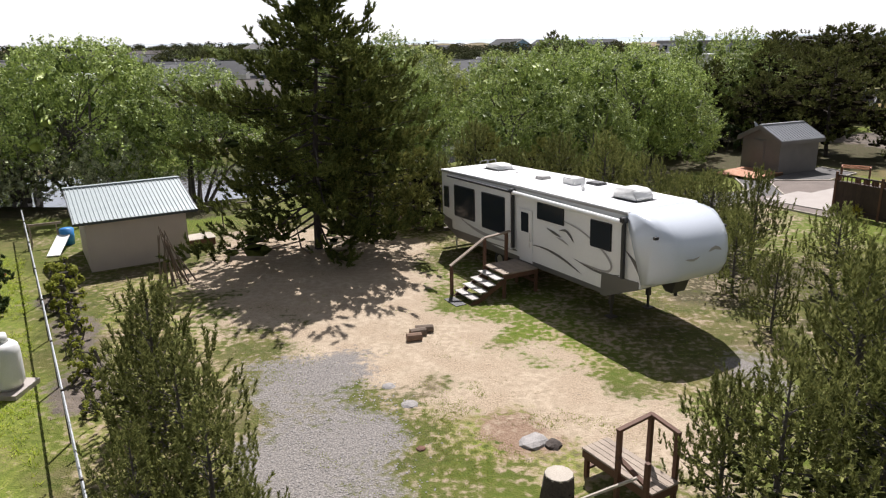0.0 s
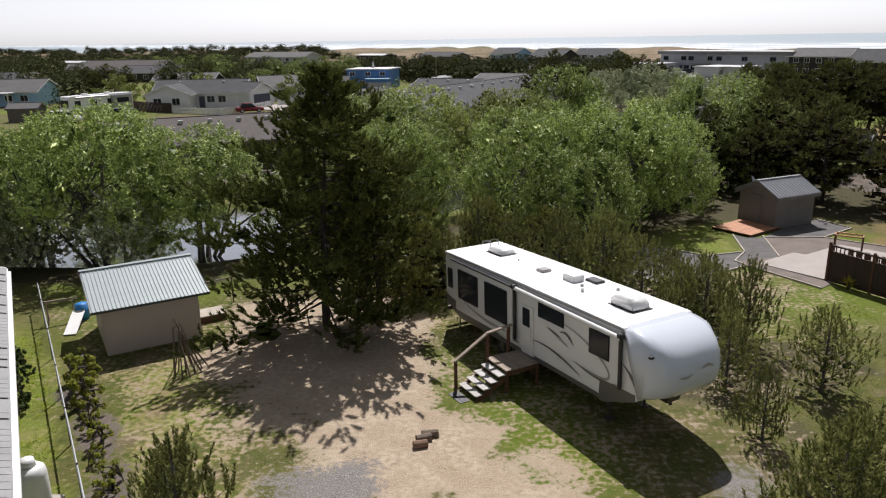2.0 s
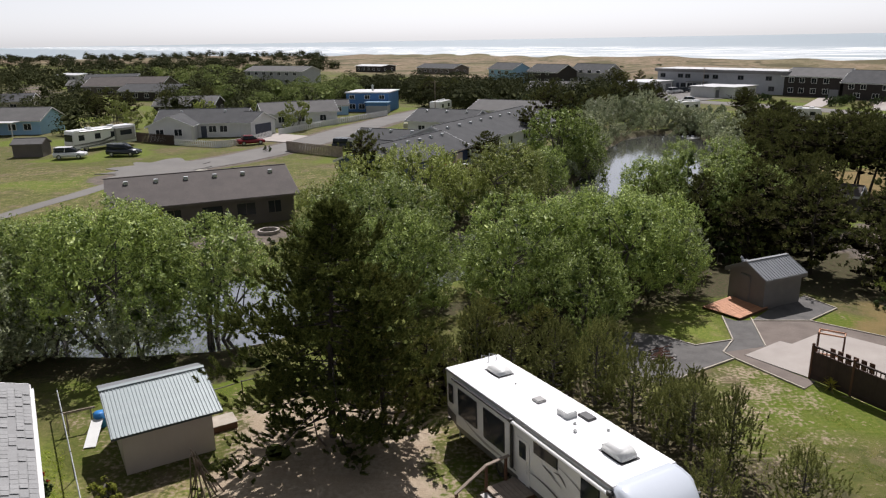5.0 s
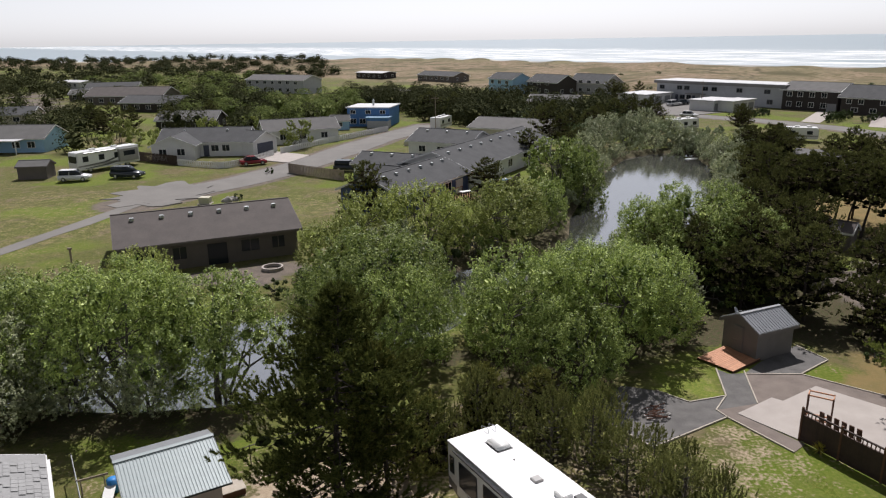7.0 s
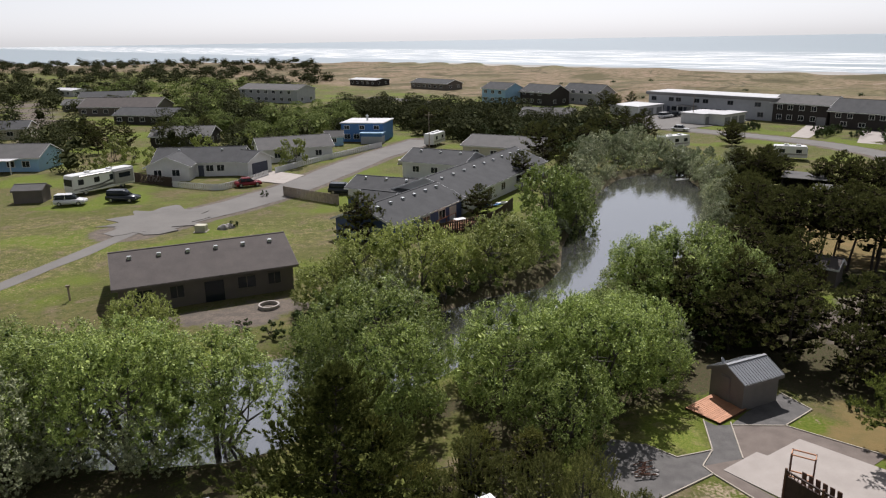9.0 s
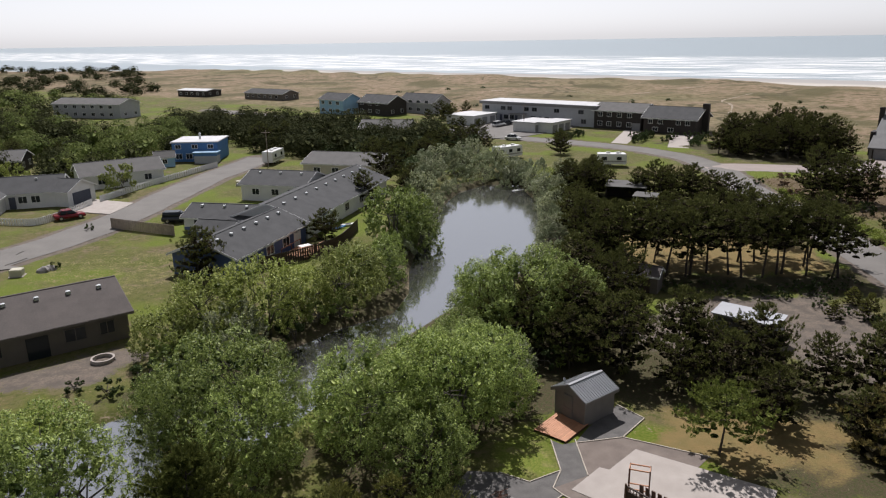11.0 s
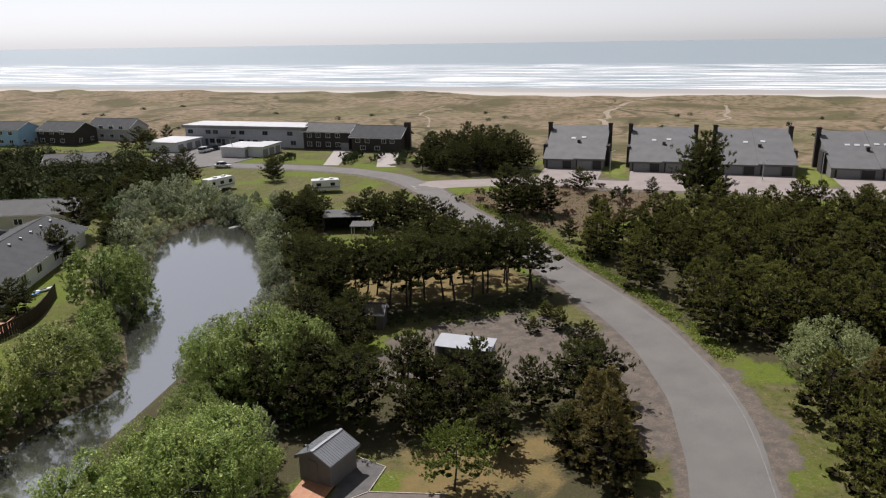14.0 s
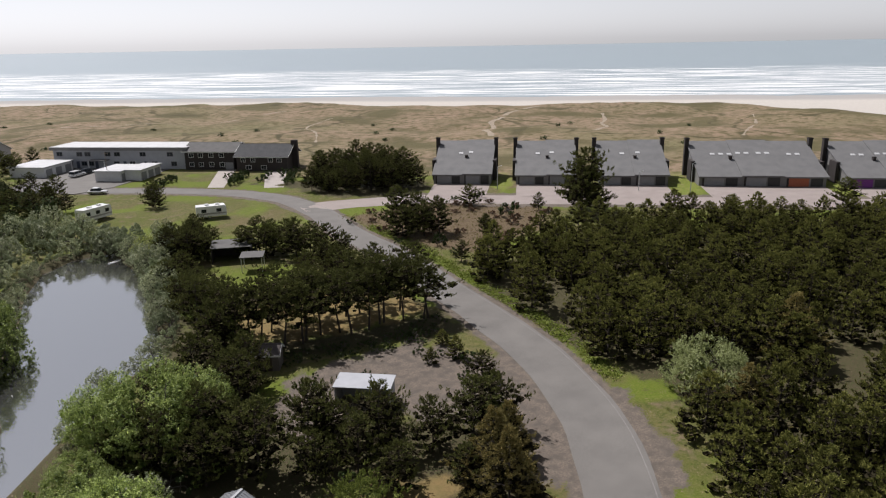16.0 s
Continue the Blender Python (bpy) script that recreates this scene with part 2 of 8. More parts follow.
    "hedge": leaf("yellow_green_hedge_leaf", (0.17, 0.21, 0.035), (0.38, 0.38, 0.07), 0.5),
    "pine_olive": leaf("olive_pine_needles", (0.038, 0.053, 0.015), (0.15, 0.163, 0.042), 0.22, 0.7, 0.04),
    "pine_bright": leaf("fresh_pine_needles", (0.07, 0.095, 0.022), (0.22, 0.25, 0.06), 0.25, 0.7, 0.05),
    "pine_far": leaf("distant_pine_needles", (0.022, 0.028, 0.012), (0.062, 0.066, 0.026), 0.1, 0.8, 0.02),
    "far_green": leaf("distant_leaf", (0.075, 0.105, 0.026), (0.17, 0.2, 0.06), 0.25, 0.7, 0.05),
    "shrub": leaf("dark_shrub_leaf", (0.035, 0.055, 0.02), (0.075, 0.1, 0.032), 0.2, 0.65, 0.08),
    "heather": leaf("reddish_heather", (0.13, 0.08, 0.05), (0.19, 0.12, 0.075), 0.2),
    "bright_shrub": leaf("bright_roadside_green", (0.12, 0.16, 0.028), (0.21, 0.24, 0.05), 0.35),
    "yucca": leaf("yellow_yucca", (0.4, 0.36, 0.04), (0.5, 0.42, 0.08), 0.3),
    "grass": leaf("grass_blades", (0.19, 0.23, 0.04), (0.32, 0.34, 0.08), 0.5),
    "grass_lush": leaf("lush_grass_blades", (0.22, 0.29, 0.035), (0.42, 0.46, 0.075), 0.5),
    "red_flower": leaf("red_petals", (0.5, 0.02, 0.02), (0.6, 0.05, 0.03), 0.3),
}

# ---- building helpers ----
def setmat(data, *mats):
    for m in mats:
        data.materials.append(M[m] if isinstance(m, str) else m)


def part(name, bm, mat, parent=None, label="", smooth=False):
    """One mesh object from a bmesh, under a thing or a part."""
    me = bpy.data.meshes.new(name)
    bmesh.ops.recalc_face_normals(bm, faces=bm.faces)
    bm.to_mesh(me)
    bm.free()
    if smooth:
        for p in me.polygons:
            p.use_smooth = True
    setmat(me, mat)
    ob = new(name, me)
    if parent:
        ob.parent = parent
    if label:
        ob["label"] = label
    return ob


def raw(name, verts, faces, mat, parent=None, smooth=False):
    """One mesh object from arrays, for foliage and other masses."""
    me = bpy.data.meshes.new(name)
    v, f = np.asarray(verts, np.float32), np.asarray(faces, np.int32)
    me.vertices.add(len(v)), me.loops.add(f.size), me.polygons.add(len(f))
    me.vertices.foreach_set("co", v.ravel())
    me.loops.foreach_set("vertex_index", f.ravel())
    me.polygons.foreach_set("loop_start", np.arange(len(f), dtype=np.int32) * f.shape[1])
    if smooth:
        me.polygons.foreach_set("use_smooth", np.ones(len(f), bool))
    me.update(calc_edges=True)
    setmat(me, mat)
    ob = new(name, me)
    if parent:
        ob.parent = parent
    return ob


def empty(name, m, label, category, group="", kind=""):
    ob = new(name)
    ob.empty_display_size = 0.3
    ob.matrix_world = m
    return tagged(ob, label, category, group, kind)


def box(bm, x0, x1, y0, y1, z0, z1, bevel=0.0, m=None):
    r = bmesh.ops.create_cube(bm, size=1.0)
    vs = r["verts"]
    for v in vs:
        v.co = Vector(((x0 + x1) / 2 + v.co.x * (x1 - x0), (y0 + y1) / 2 + v.co.y * (y1 - y0), (z0 + z1) / 2 + v.co.z * (z1 - z0)))
    if bevel:
        es = list({e for v in vs for e in v.link_edges})
        vs = bmesh.ops.bevel(bm, geom=es, offset=bevel, segments=2, affect="EDGES")["verts"]
    if m:
        bmesh.ops.transform(bm, matrix=m, verts=list({v for v in vs}))
    return vs


def rod(bm, a, b, r0, r1=None, seg=6):
    """A tapered round bar from a to b."""
    a, b = Vector(a), Vector(b)
    d = b - a
    m = Matrix.Translation((a + b) / 2) @ d.to_track_quat("Z", "Y").to_matrix().to_4x4()
    return bmesh.ops.create_cone(bm, cap_ends=True, segments=seg, radius1=r0, radius2=r0 if r1 is None else r1, depth=d.length, matrix=m)["verts"]


def beam(bm, a, b, w, h):
    """A square bar from a to b, w across and h deep."""
    a, b = Vector(a), Vector(b)
    d = b - a
    m = Matrix.Translation((a + b) / 2) @ d.to_track_quat("X", "Z").to_matrix().to_4x4()
    return box(bm, -d.length / 2, d.length / 2, -w / 2, w / 2, -h / 2, h / 2, 0, m)


def prism(bm, outline, y0, y1):
    """A solid whose x-z outline runs from y0 to y1."""
    a = [bm.verts.new((x, y0, z)) for x, z in outline]
    b = [bm.verts.new((x, y1, z)) for x, z in outline]
    bm.faces.new(a), bm.faces.new(b[::-1])
    for i in range(len(a)):
        j = (i + 1) % len(a)
        bm.faces.new((a[i], b[i], b[j], a[j]))
    return a + b


def slab(bm, outline, z0, z1):
    """A flat solid with the given x-y outline."""
    a = [bm.verts.new((x, y, z0)) for x, y in outline]
    b = [bm.verts.new((x, y, z1)) for x, y in outline]
    bm.faces.new(a[::-1]), bm.faces.new(b)
    for i in range(len(a)):
        j = (i + 1) % len(a)
        bm.faces.new((a[i], a[j], b[j], b[i]))


B = bmesh.new

# ---- plan of the ground ----
POND = [(39, 133), (38, 120), (36.5, 108), (31, 92), (28, 82), (20, 78), (14, 71), (9.6, 66), (5.0, 61.2), (1.4, 55), (-2.6, 49.6), (-8, 45), (-10.5, 41.8), (-12.5, 39.6), (-15, 38.4), (-20, 37.6), (-28, 38), (-40, 39.5), (-40, 49), (-30, 48.5), (-24, 48.6), (-19.5, 50.6), (-15, 53), (-10, 55.5), (-6, 58), (-3, 62.5), (2, 67), (8, 70), (10.5, 76), (11.5, 84), (14.5, 95), (18.5, 106), (22, 118), (27, 128), (33, 133)]


def poly_dist(x, y, poly):
    """Signed distance to a polygon, below 0 inside."""
    x, y = np.asarray(x, float), np.asarray(y, float)
    d, inside = np.full(x.shape, 1e18), np.zeros(x.shape, bool)
    for (ax, ay), (bx, by) in zip(poly, poly[1:] + poly[:1]):
        ex, ey = bx - ax, by - ay
        t = np.clip(((x - ax) * ex + (y - ay) * ey) / (ex * ex + ey * ey), 0, 1)
        d = np.minimum(d, (x - ax - t * ex) ** 2 + (y - ay - t * ey) ** 2)
        hit = ((ay > y) != (by > y)) & (x < ex * (y - ay) / (ey if ey else 1e-9) + ax)
        inside ^= hit
    return np.where(inside, -1, 1) * np.sqrt(d)


def line_dist(x, y, pts):
    d = np.full(np.shape(x), 1e18)
    for (ax, ay), (bx, by) in zip(pts, pts[1:]):
        ex, ey = bx - ax, by - ay
        t = np.clip(((x - ax) * ex + (y - ay) * ey) / (ex * ex + ey * ey), 0, 1)
        d = np.minimum(d, (x - ax - t * ex) ** 2 + (y - ay - t * ey) ** 2)
    return np.sqrt(d)


def smooth01(v):
    v = np.clip(v, 0, 1)
    return v * v * (3 - 2 * v)


def wob(x, y, k, seed=0.0):
    """Cheap smooth noise, about -1 to 1."""
    return (np.sin(x * k + 1.3 * np.sin(y * k * 0.7 + seed) + seed) + np.sin(y * k * 1.13 + 1.7 * np.sin(x * k * 0.53 + 2 * seed)) + np.sin((x + y) * k * 1.9 + seed * 3) * 0.5) / 2.5


COAST_N = (0.780, 0.626)  # towards the sea


def coast(x, y, cut=1.4):
    """Metres towards the sea, measured from the edge of the dune grass, and along the coast."""
    s, l = x * COAST_N[0] + y * COAST_N[1], -x * COAST_N[1] + y * COAST_N[0]
    return s - (388 - 0.05 * np.maximum(0, l - 120) - 0.8 * np.maximum(0, l - 620) - cut * np.maximum(0, -81 - l) + 4 * wob(l, 0 * l, 0.03, 2.0)), l


def gz(x, y):
    x, y = np.asarray(x, float), np.asarray(y, float)
    z = 0.05 * wob(x, y, 0.35, 0.4) + 0.12 * wob(x, y, 0.06, 1.0)
    near = smooth01((30 - np.hypot(x - 2, y - 22)) / 14)
    z = z * (1 - near)
    d = poly_dist(x, y, POND)
    z = z - 1.5 * smooth01((1.4 - d) / 2.6)
    s, l = coast(x, y)
    dune = smooth01((s + 190) / 70) * smooth01((25 - s) / 30)
    z = z + dune * (1.6 + 1.3 * wob(x, y, 0.05, 3.0) + 0.6 * wob(x, y, 0.13, 5.0) + 1.6 * smooth01((s + 60) / 60))
    s = coast(x, y, 0.0)[0]
    z = z - 2.2 * smooth01(s / 110) - 4 * smooth01((s - 112) / 90)
    return z


def gz1(x, y):
    return float(gz(np.array([x]), np.array([y]))[0])


def at(x, y, rz=0.0, dz=0.0, s=None):
    m = pose(x, y, gz1(x, y) + dz, 0, 0, rz)
    return m if s is None else m @ Matrix.Diagonal((s, s, s, 1))

# ---- ground, water, roads ----
ROAD = [(-40, 312), (5, 252), (30, 222), (49.5, 200), (68, 180.5), (79, 164), (83.5, 149), (82, 132), (77, 114.5), (73.5, 95), (68.5, 78), (64.8, 65), (60.8, 53), (56.6, 44.5), (52, 37.2), (46.5, 31), (38, 23), (27, 13), (12, 1), (-10, -15), (-40, -36)]
ROAD_LEFT = [(-45, 91), (-41, 98), (-35.5, 107), (-31, 117), (-27.5, 128), (-24.5, 139), (-20.5, 152), (-15.0, 165), (-11, 176)]
TRACK = [(-52.5, 56), (-49.2, 68), (-47.4, 76.6), (-46, 83), (-44.5, 91)]
CONDO_WAY = [(81, 137), (92, 133.5), (106.2, 125), (120.2, 109.8), (132.5, 96.2), (144.4, 82.4), (156.5, 68.4), (168.6, 54.4), (190, 29), (210, 5)]
DIRT = [(-6.6, 33), (-3.6, 32.4), (-1.8, 25.6), (-0.4, 21.4), (2.6, 17.6), (4.0, 16.2), (6.0, 15.2), (5.0, 12.2), (2.6, 13.4), (1.6, 15.6), (-1.9, 15.4), (-4.6, 18.2), (-6.8, 20.2), (-9.4, 23.5), (-10.6, 26.4), (-11.0, 29.6), (-9.5, 31)]
GRAVEL = [(-6.0, 17.5), (-4.7, 17.9), (-2.8, 17.3), (-1.9, 15.7), (-1.2, 13.6), (-0.9, 11.8), (-0.6, 4), (-4.1, 4), (-4.1, 11.7), (-4.5, 12.9), (-4.9, 14.9)]
PATCH = [(7.1, 18.9), (8.2, 16.0), (7.2, 15.0), (6.0, 16.6)]
# trailer footprint and shadow: pale dirt kept thin here to darken the shaded ground
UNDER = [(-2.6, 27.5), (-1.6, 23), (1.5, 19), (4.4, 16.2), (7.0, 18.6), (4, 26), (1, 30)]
MULCH = [(-14.0, 22.4), (-12.6, 22.2), (-8.3, 15.2), (-9.2, 15.0)]
BARE = [(10.8, 31), (12.1, 35.2), (14.1, 36.5), (16.6, 33.3), (18, 29.6), (14.1, 30.0)]
RUST = [(0.5, 14.9), (2.2, 14.9), (2.2, 13.2), (0.6, 13.1)]
SWARD = [[(0.2, 16.5), (2.5, 15.5), (3.4, 14.4), (2.8, 12.4), (1.4, 11.8), (-0.5, 12.4), (-0.8, 15.2)], [(-6.4, 17.4), (-9.2, 18.8), (-8.0, 14), (-5.6, 11.5), (-4.4, 12), (-5.2, 15)], [(-5.6, 33.0), (-3.6, 33.6), (-2.0, 30.8), (-1.0, 28.0), (-2.6, 28.4), (-5.0, 31)], [(-13.4, 23.4), (-11, 24.6), (-8.6, 22.4), (-9.2, 20.4), (-8.4, 18.0), (-7.6, 15.6), (-9.0, 16.4)], [(2.0, 19.8), (4.6, 16.6), (6.2, 15.6), (5.4, 14.8), (3.0, 17.4)], [(-32, 97), (-16, 100), (-14, 84), (-24, 80), (-34, 88)], [(-64, 98), (-40, 101), (-38, 84), (-46, 66), (-62, 62)]]
# pine litter; its dark brown also puts in the tree shade behind the trailer
LITTER_SHADE = [[(68, 68), (76, 78), (92, 77), (106, 74), (122, 64), (137, 53), (146, 40), (120, 12), (80, 4), (48, 8), (58, 24), (63.5, 38), (66, 52)], [(14, 44), (20, 47), (31, 44), (44, 40), (46, 45), (36, 54), (30, 62), (34, 78), (62, 72), (63, 78), (36, 84), (42, 106), (38, 106), (30, 76), (22, 64), (12, 58), (6, 50)], [(37.5, 76), (47.4, 73), (61, 68.5), (59, 61), (53, 64), (45, 67), (38.4, 70)], [(88, 172), (92, 158), (92, 144), (97.5, 138), (106, 129), (118, 136), (108, 152), (98, 168)], [(4, 37), (14, 46), (8, 50), (-2, 44)], [(24, 36), (34, 30), (42, 36), (42, 42), (30, 46)], [(-33, 33), (-12, 34), (-12, 40), (-30, 44)], [(8.4, 22), (12, 21), (13.5, 26), (9.8, 31), (8, 34), (0, 36), (-1.5, 32.5), (6, 30)], [(96, 152), (112, 144), (120, 146), (110, 162), (100, 165)]]
LOT = [(27, 60), (38, 66), (52, 64), (56, 52), (50, 43), (44, 46), (38, 52), (30, 54)]
YELLOW = [(36, 78), (46, 72), (60, 70), (64, 80), (54, 94), (40, 92)]
HEATH = [(84, 124), (107, 121), (120, 108), (117, 96), (104, 88), (84, 86), (80, 100)]
LAWNS = [[(-7.4, 11), (-17.6, 27.2), (-24, 30), (-24, 8), (-6, 8)], [(11, 43.6), (15, 45.2), (15, 39.3), (12.6, 38.4), (10.3, 39.2)], [(128.6, 119.5), (134.4, 122.4), (147, 137), (140, 140), (128.8, 126), (123, 117)], [(158.2, 93.2), (173, 106), (177, 101), (163, 88), (150, 78.5), (145, 84)], [(182.2, 66), (190, 74), (194, 70), (184.8, 61.6), (171, 50), (167, 56)]]


def lines(parts, far):
    v = []
    for lo, hi, step in parts:
        v += list(np.arange(lo, hi - 1e-6, step))
    a, s = parts[0][0], parts[0][2]
    while a > -far:
        s *= 1.12
        a -= s
        v.insert(0, a)
    a, s = parts[-1][1], parts[-1][2]
    v.append(a)
    while a < far:
        s *= 1.08 if a < 700 else 1.3
        a += s
        v.append(a)
    return np.array(v)


gx = lines([(-70, -22, 1.2), (-22, 10, 0.45), (10, 26, 0.6), (26, 90, 1.1), (90, 200, 2.2)], 6000)
gy = lines([(2, 46, 0.45), (46, 100, 1.0), (100, 210, 2.0)], 6000)
X, Y = np.meshgrid(gx, gy)
NX, NY = len(gx), len(gy)
Xf, Yf = X.ravel(), Y.ravel()
Zf = gz(Xf, Yf)
idx = np.arange(NX * NY).reshape(NY, NX)
quads = np.stack([idx[:-1, :-1], idx[:-1, 1:], idx[1:, 1:], idx[1:, :-1]], -1).reshape(-1, 4)


def mask(poly, soft=0.8, rag=0.5):
    return smooth01(0.5 - (poly_dist(Xf, Yf, poly) + rag * wob(Xf, Yf, 1.1, 2.0) + rag * 0.6 * wob(Xf, Yf, 2.7, 4.0)) / (2 * soft))


coast_s, coast_l = coast(Xf, Yf)
shade = {
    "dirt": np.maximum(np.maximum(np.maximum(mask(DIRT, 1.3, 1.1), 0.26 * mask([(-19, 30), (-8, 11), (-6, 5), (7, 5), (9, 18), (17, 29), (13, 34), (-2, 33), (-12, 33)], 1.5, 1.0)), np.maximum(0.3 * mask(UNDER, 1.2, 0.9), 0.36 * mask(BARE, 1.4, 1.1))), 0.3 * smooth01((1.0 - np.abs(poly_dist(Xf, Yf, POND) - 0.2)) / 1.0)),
    "sward": np.maximum.reduce([(0.85 if p[0][1] < 40 else 0.25) * mask(p, 1.7, 1.2) for p in SWARD]),
    "litter_shade": np.maximum.reduce([smooth01((5 - poly_dist(Xf, Yf, POND)) / 3) * smooth01((Yf - 52) / 6)] + [mask(p, 2.2, 1.8) for p in LITTER_SHADE]),
    "rust": mask(RUST, 0.5, 0.4),
    "gravel": np.maximum(mask(GRAVEL, 1.1, 1.0), 0.8 * mask(PATCH, 0.9)) * (0.72 + 0.28 * wob(Xf, Yf, 1.7, 6.0)),
    "brown": np.maximum.reduce([mask(LOT, 1.6, 1.4), mask([(58.0, 43), (59.4, 39), (55.0, 32), (50, 26), (46, 27), (53, 36)], 0.9, 0.7), mask([(52, 57), (57.5, 53), (53.5, 45), (49, 38.5), (43.5, 32.5), (40.5, 34.5), (45.0, 40), (48.5, 47)], 1.0, 0.8), smooth01((4.7 - line_dist(Xf, Yf, ROAD)) / 1.1), smooth01((6.0 - line_dist(Xf, Yf, ROAD_LEFT)) / 2.0), mask(MULCH, 0.5), smooth01((8.0 - line_dist(Xf, Yf, CONDO_WAY)) / 2.0) * smooth01((Xf - 104) / 8), smooth01((6.5 - line_dist(Xf, Yf, [(-112, 186), (-130, 217), (-150, 244), (-190, 307)])) / 2.0), 0.9 * mask([(-30, 60), (-18, 66), (-15, 64), (-19, 58)], 1.5)]),
    "lush": np.maximum.reduce([0.85 * mask(p, 1.4, 0.9) for p in LAWNS]),
    "yellow": np.maximum(0.8 * mask(YELLOW, 2.5, 1.5), 0.75 * mask([(21.5, 41), (26, 35.5), (33, 35), (37, 39), (33, 44), (25, 45)], 2.0, 1.5)),
    "heath": mask(HEATH, 3.0),
    "dune": smooth01((coast_s + 215) / 50) * smooth01((6 - coast_s) / 8),
    "sand": smooth01((coast_s - 1) / 5),
    "wet": smooth01((coast(Xf, Yf, 0.0)[0] - 45) / 50),
}


def ground_material():
    m, n, l = nodes_of("ground")
    b = n["Principled BSDF"]
    tc = n.new("ShaderNodeTexCoord")

    def noisy(scale, detail=5.0):
        t = n.new("ShaderNodeTexNoise")
        t.inputs["Scale"].default_value, t.inputs["Detail"].default_value = scale, detail
        l.new(tc.outputs["Object"], t.inputs["Vector"])
        return t.outputs[0]

    coarse, mid, fine, grit = noisy(0.12), noisy(0.9), noisy(5.0), noisy(22.0, 3.0)

    def mixc(fac, a, c, lo=0.35, hi=0.65):
        r = n.new("ShaderNodeMapRange")
        r.inputs["From Min"].default_value, r.inputs["From Max"].default_value = lo, hi
        l.new(fac, r.inputs["Value"])
        x = n.new("ShaderNodeMix")
        x.data_type = "RGBA"
        l.new(r.outputs[0], x.inputs["Factor"])
        for key, v in (("A", a), ("B", c)):
            if isinstance(v, tuple):
                x.inputs[key].default_value = (*v, 1)
            else:
                l.new(v, x.inputs[key])
        return x.outputs["Result"]

    def masked(name, rough=0.35):
        a = n.new("ShaderNodeAttribute")
        a.attribute_name = name
        s = n.new("ShaderNodeMath")
        s.operation = "MULTIPLY_ADD"
        l.new(fine, s.inputs[0])
        s.inputs[1].default_value = rough * 2
        w = n.new("ShaderNodeMath")
        w.operation = "MULTIPLY_ADD"
        l.new(mid, w.inputs[0])
        w.inputs[1].default_value, w.inputs[2].default_value = rough * 1.2, -1.6 * rough
        l.new(w.outputs[0], s.inputs[2])
        t = n.new("ShaderNodeMath")
        l.new(a.outputs["Fac"], t.inputs[0]), l.new(s.outputs[0], t.inputs[1])
        return t.outputs[0]

    tiny = noisy(60.0, 2.0)
    grass = mixc(mid, (0.07, 0.088, 0.016), (0.158, 0.136, 0.046), 0.38, 0.62)
    grass = mixc(fine, grass, mixc(grit, (0.055, 0.075, 0.016), (0.2, 0.155, 0.085), 0.4, 0.6), 0.42, 0.62)
    grass = mixc(tiny, grass, mixc(grit, (0.05, 0.06, 0.015), (0.18, 0.155, 0.072)), 0.42, 0.75)
    grass = mixc(coarse, grass, mixc(fine, (0.066, 0.09, 0.015), (0.125, 0.122, 0.032)), 0.42, 0.64)
    grass = mixc(noisy(0.055, 6.0), grass, mixc(fine, (0.165, 0.125, 0.066), (0.12, 0.088, 0.05)), 0.54, 0.68)
    grass = mixc(noisy(0.42, 6.0), grass, mixc(grit, (0.19, 0.145, 0.09), (0.115, 0.1, 0.05)), 0.53, 0.66)
    grass = mixc(noisy(1.9, 4.0), grass, mixc(grit, (0.05, 0.068, 0.013), (0.1, 0.1, 0.03)), 0.52, 0.66)
    grass = mixc(noisy(0.075, 5.0), grass, mixc(fine, (0.085, 0.125, 0.013), (0.15, 0.165, 0.03), 0.35, 0.7), 0.5, 0.6)
    lime = mixc(fine, (0.13, 0.165, 0.03), (0.24, 0.25, 0.055), 0.4, 0.6)
    col = mixc(masked("sward", 1.0), grass, mixc(noisy(5.0), mixc(noisy(1.6), (0.24, 0.195, 0.095), lime, 0.36, 0.64), mixc(grit, (0.2, 0.14, 0.09), (0.3, 0.235, 0.16)), 0.5, 0.7), 0.3, 0.6)
    col = mixc(masked("litter_shade", 0.7), col, mixc(fine, mixc(grit, (0.055, 0.045, 0.025), (0.1, 0.08, 0.045)), (0.05, 0.06, 0.02), 0.45, 0.65), 0.3, 0.65)
    col = mixc(masked("rust", 0.8), col, mixc(grit, (0.19, 0.12, 0.08), (0.28, 0.2, 0.14)), 0.3, 0.6)
    col = mixc(masked("lush"), col, mixc(grit, mixc(fine, (0.13, 0.175, 0.025), (0.22, 0.235, 0.05)), mixc(noisy(0.8), (0.09, 0.12, 0.02), (0.22, 0.165, 0.1), 0.5, 0.62), 0.4, 0.7), 0.3, 0.7)
    col = mixc(masked("yellow"), col, mixc(mid, (0.22, 0.155, 0.066), (0.17, 0.135, 0.055)), 0.3, 0.7)
    col = mixc(masked("heath"), col, mixc(fine, (0.085, 0.055, 0.036), (0.16, 0.125, 0.07)), 0.3, 0.7)
    earth = mixc(mid, mixc(fine, (0.46, 0.375, 0.275), (0.34, 0.275, 0.195), 0.4, 0.62), mixc(grit, (0.44, 0.35, 0.25), (0.27, 0.21, 0.145), 0.4, 0.6), 0.4, 0.65)
    earth = mixc(tiny, earth, (0.24, 0.18, 0.12), 0.55, 0.8)
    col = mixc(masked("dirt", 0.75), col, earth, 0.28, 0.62)
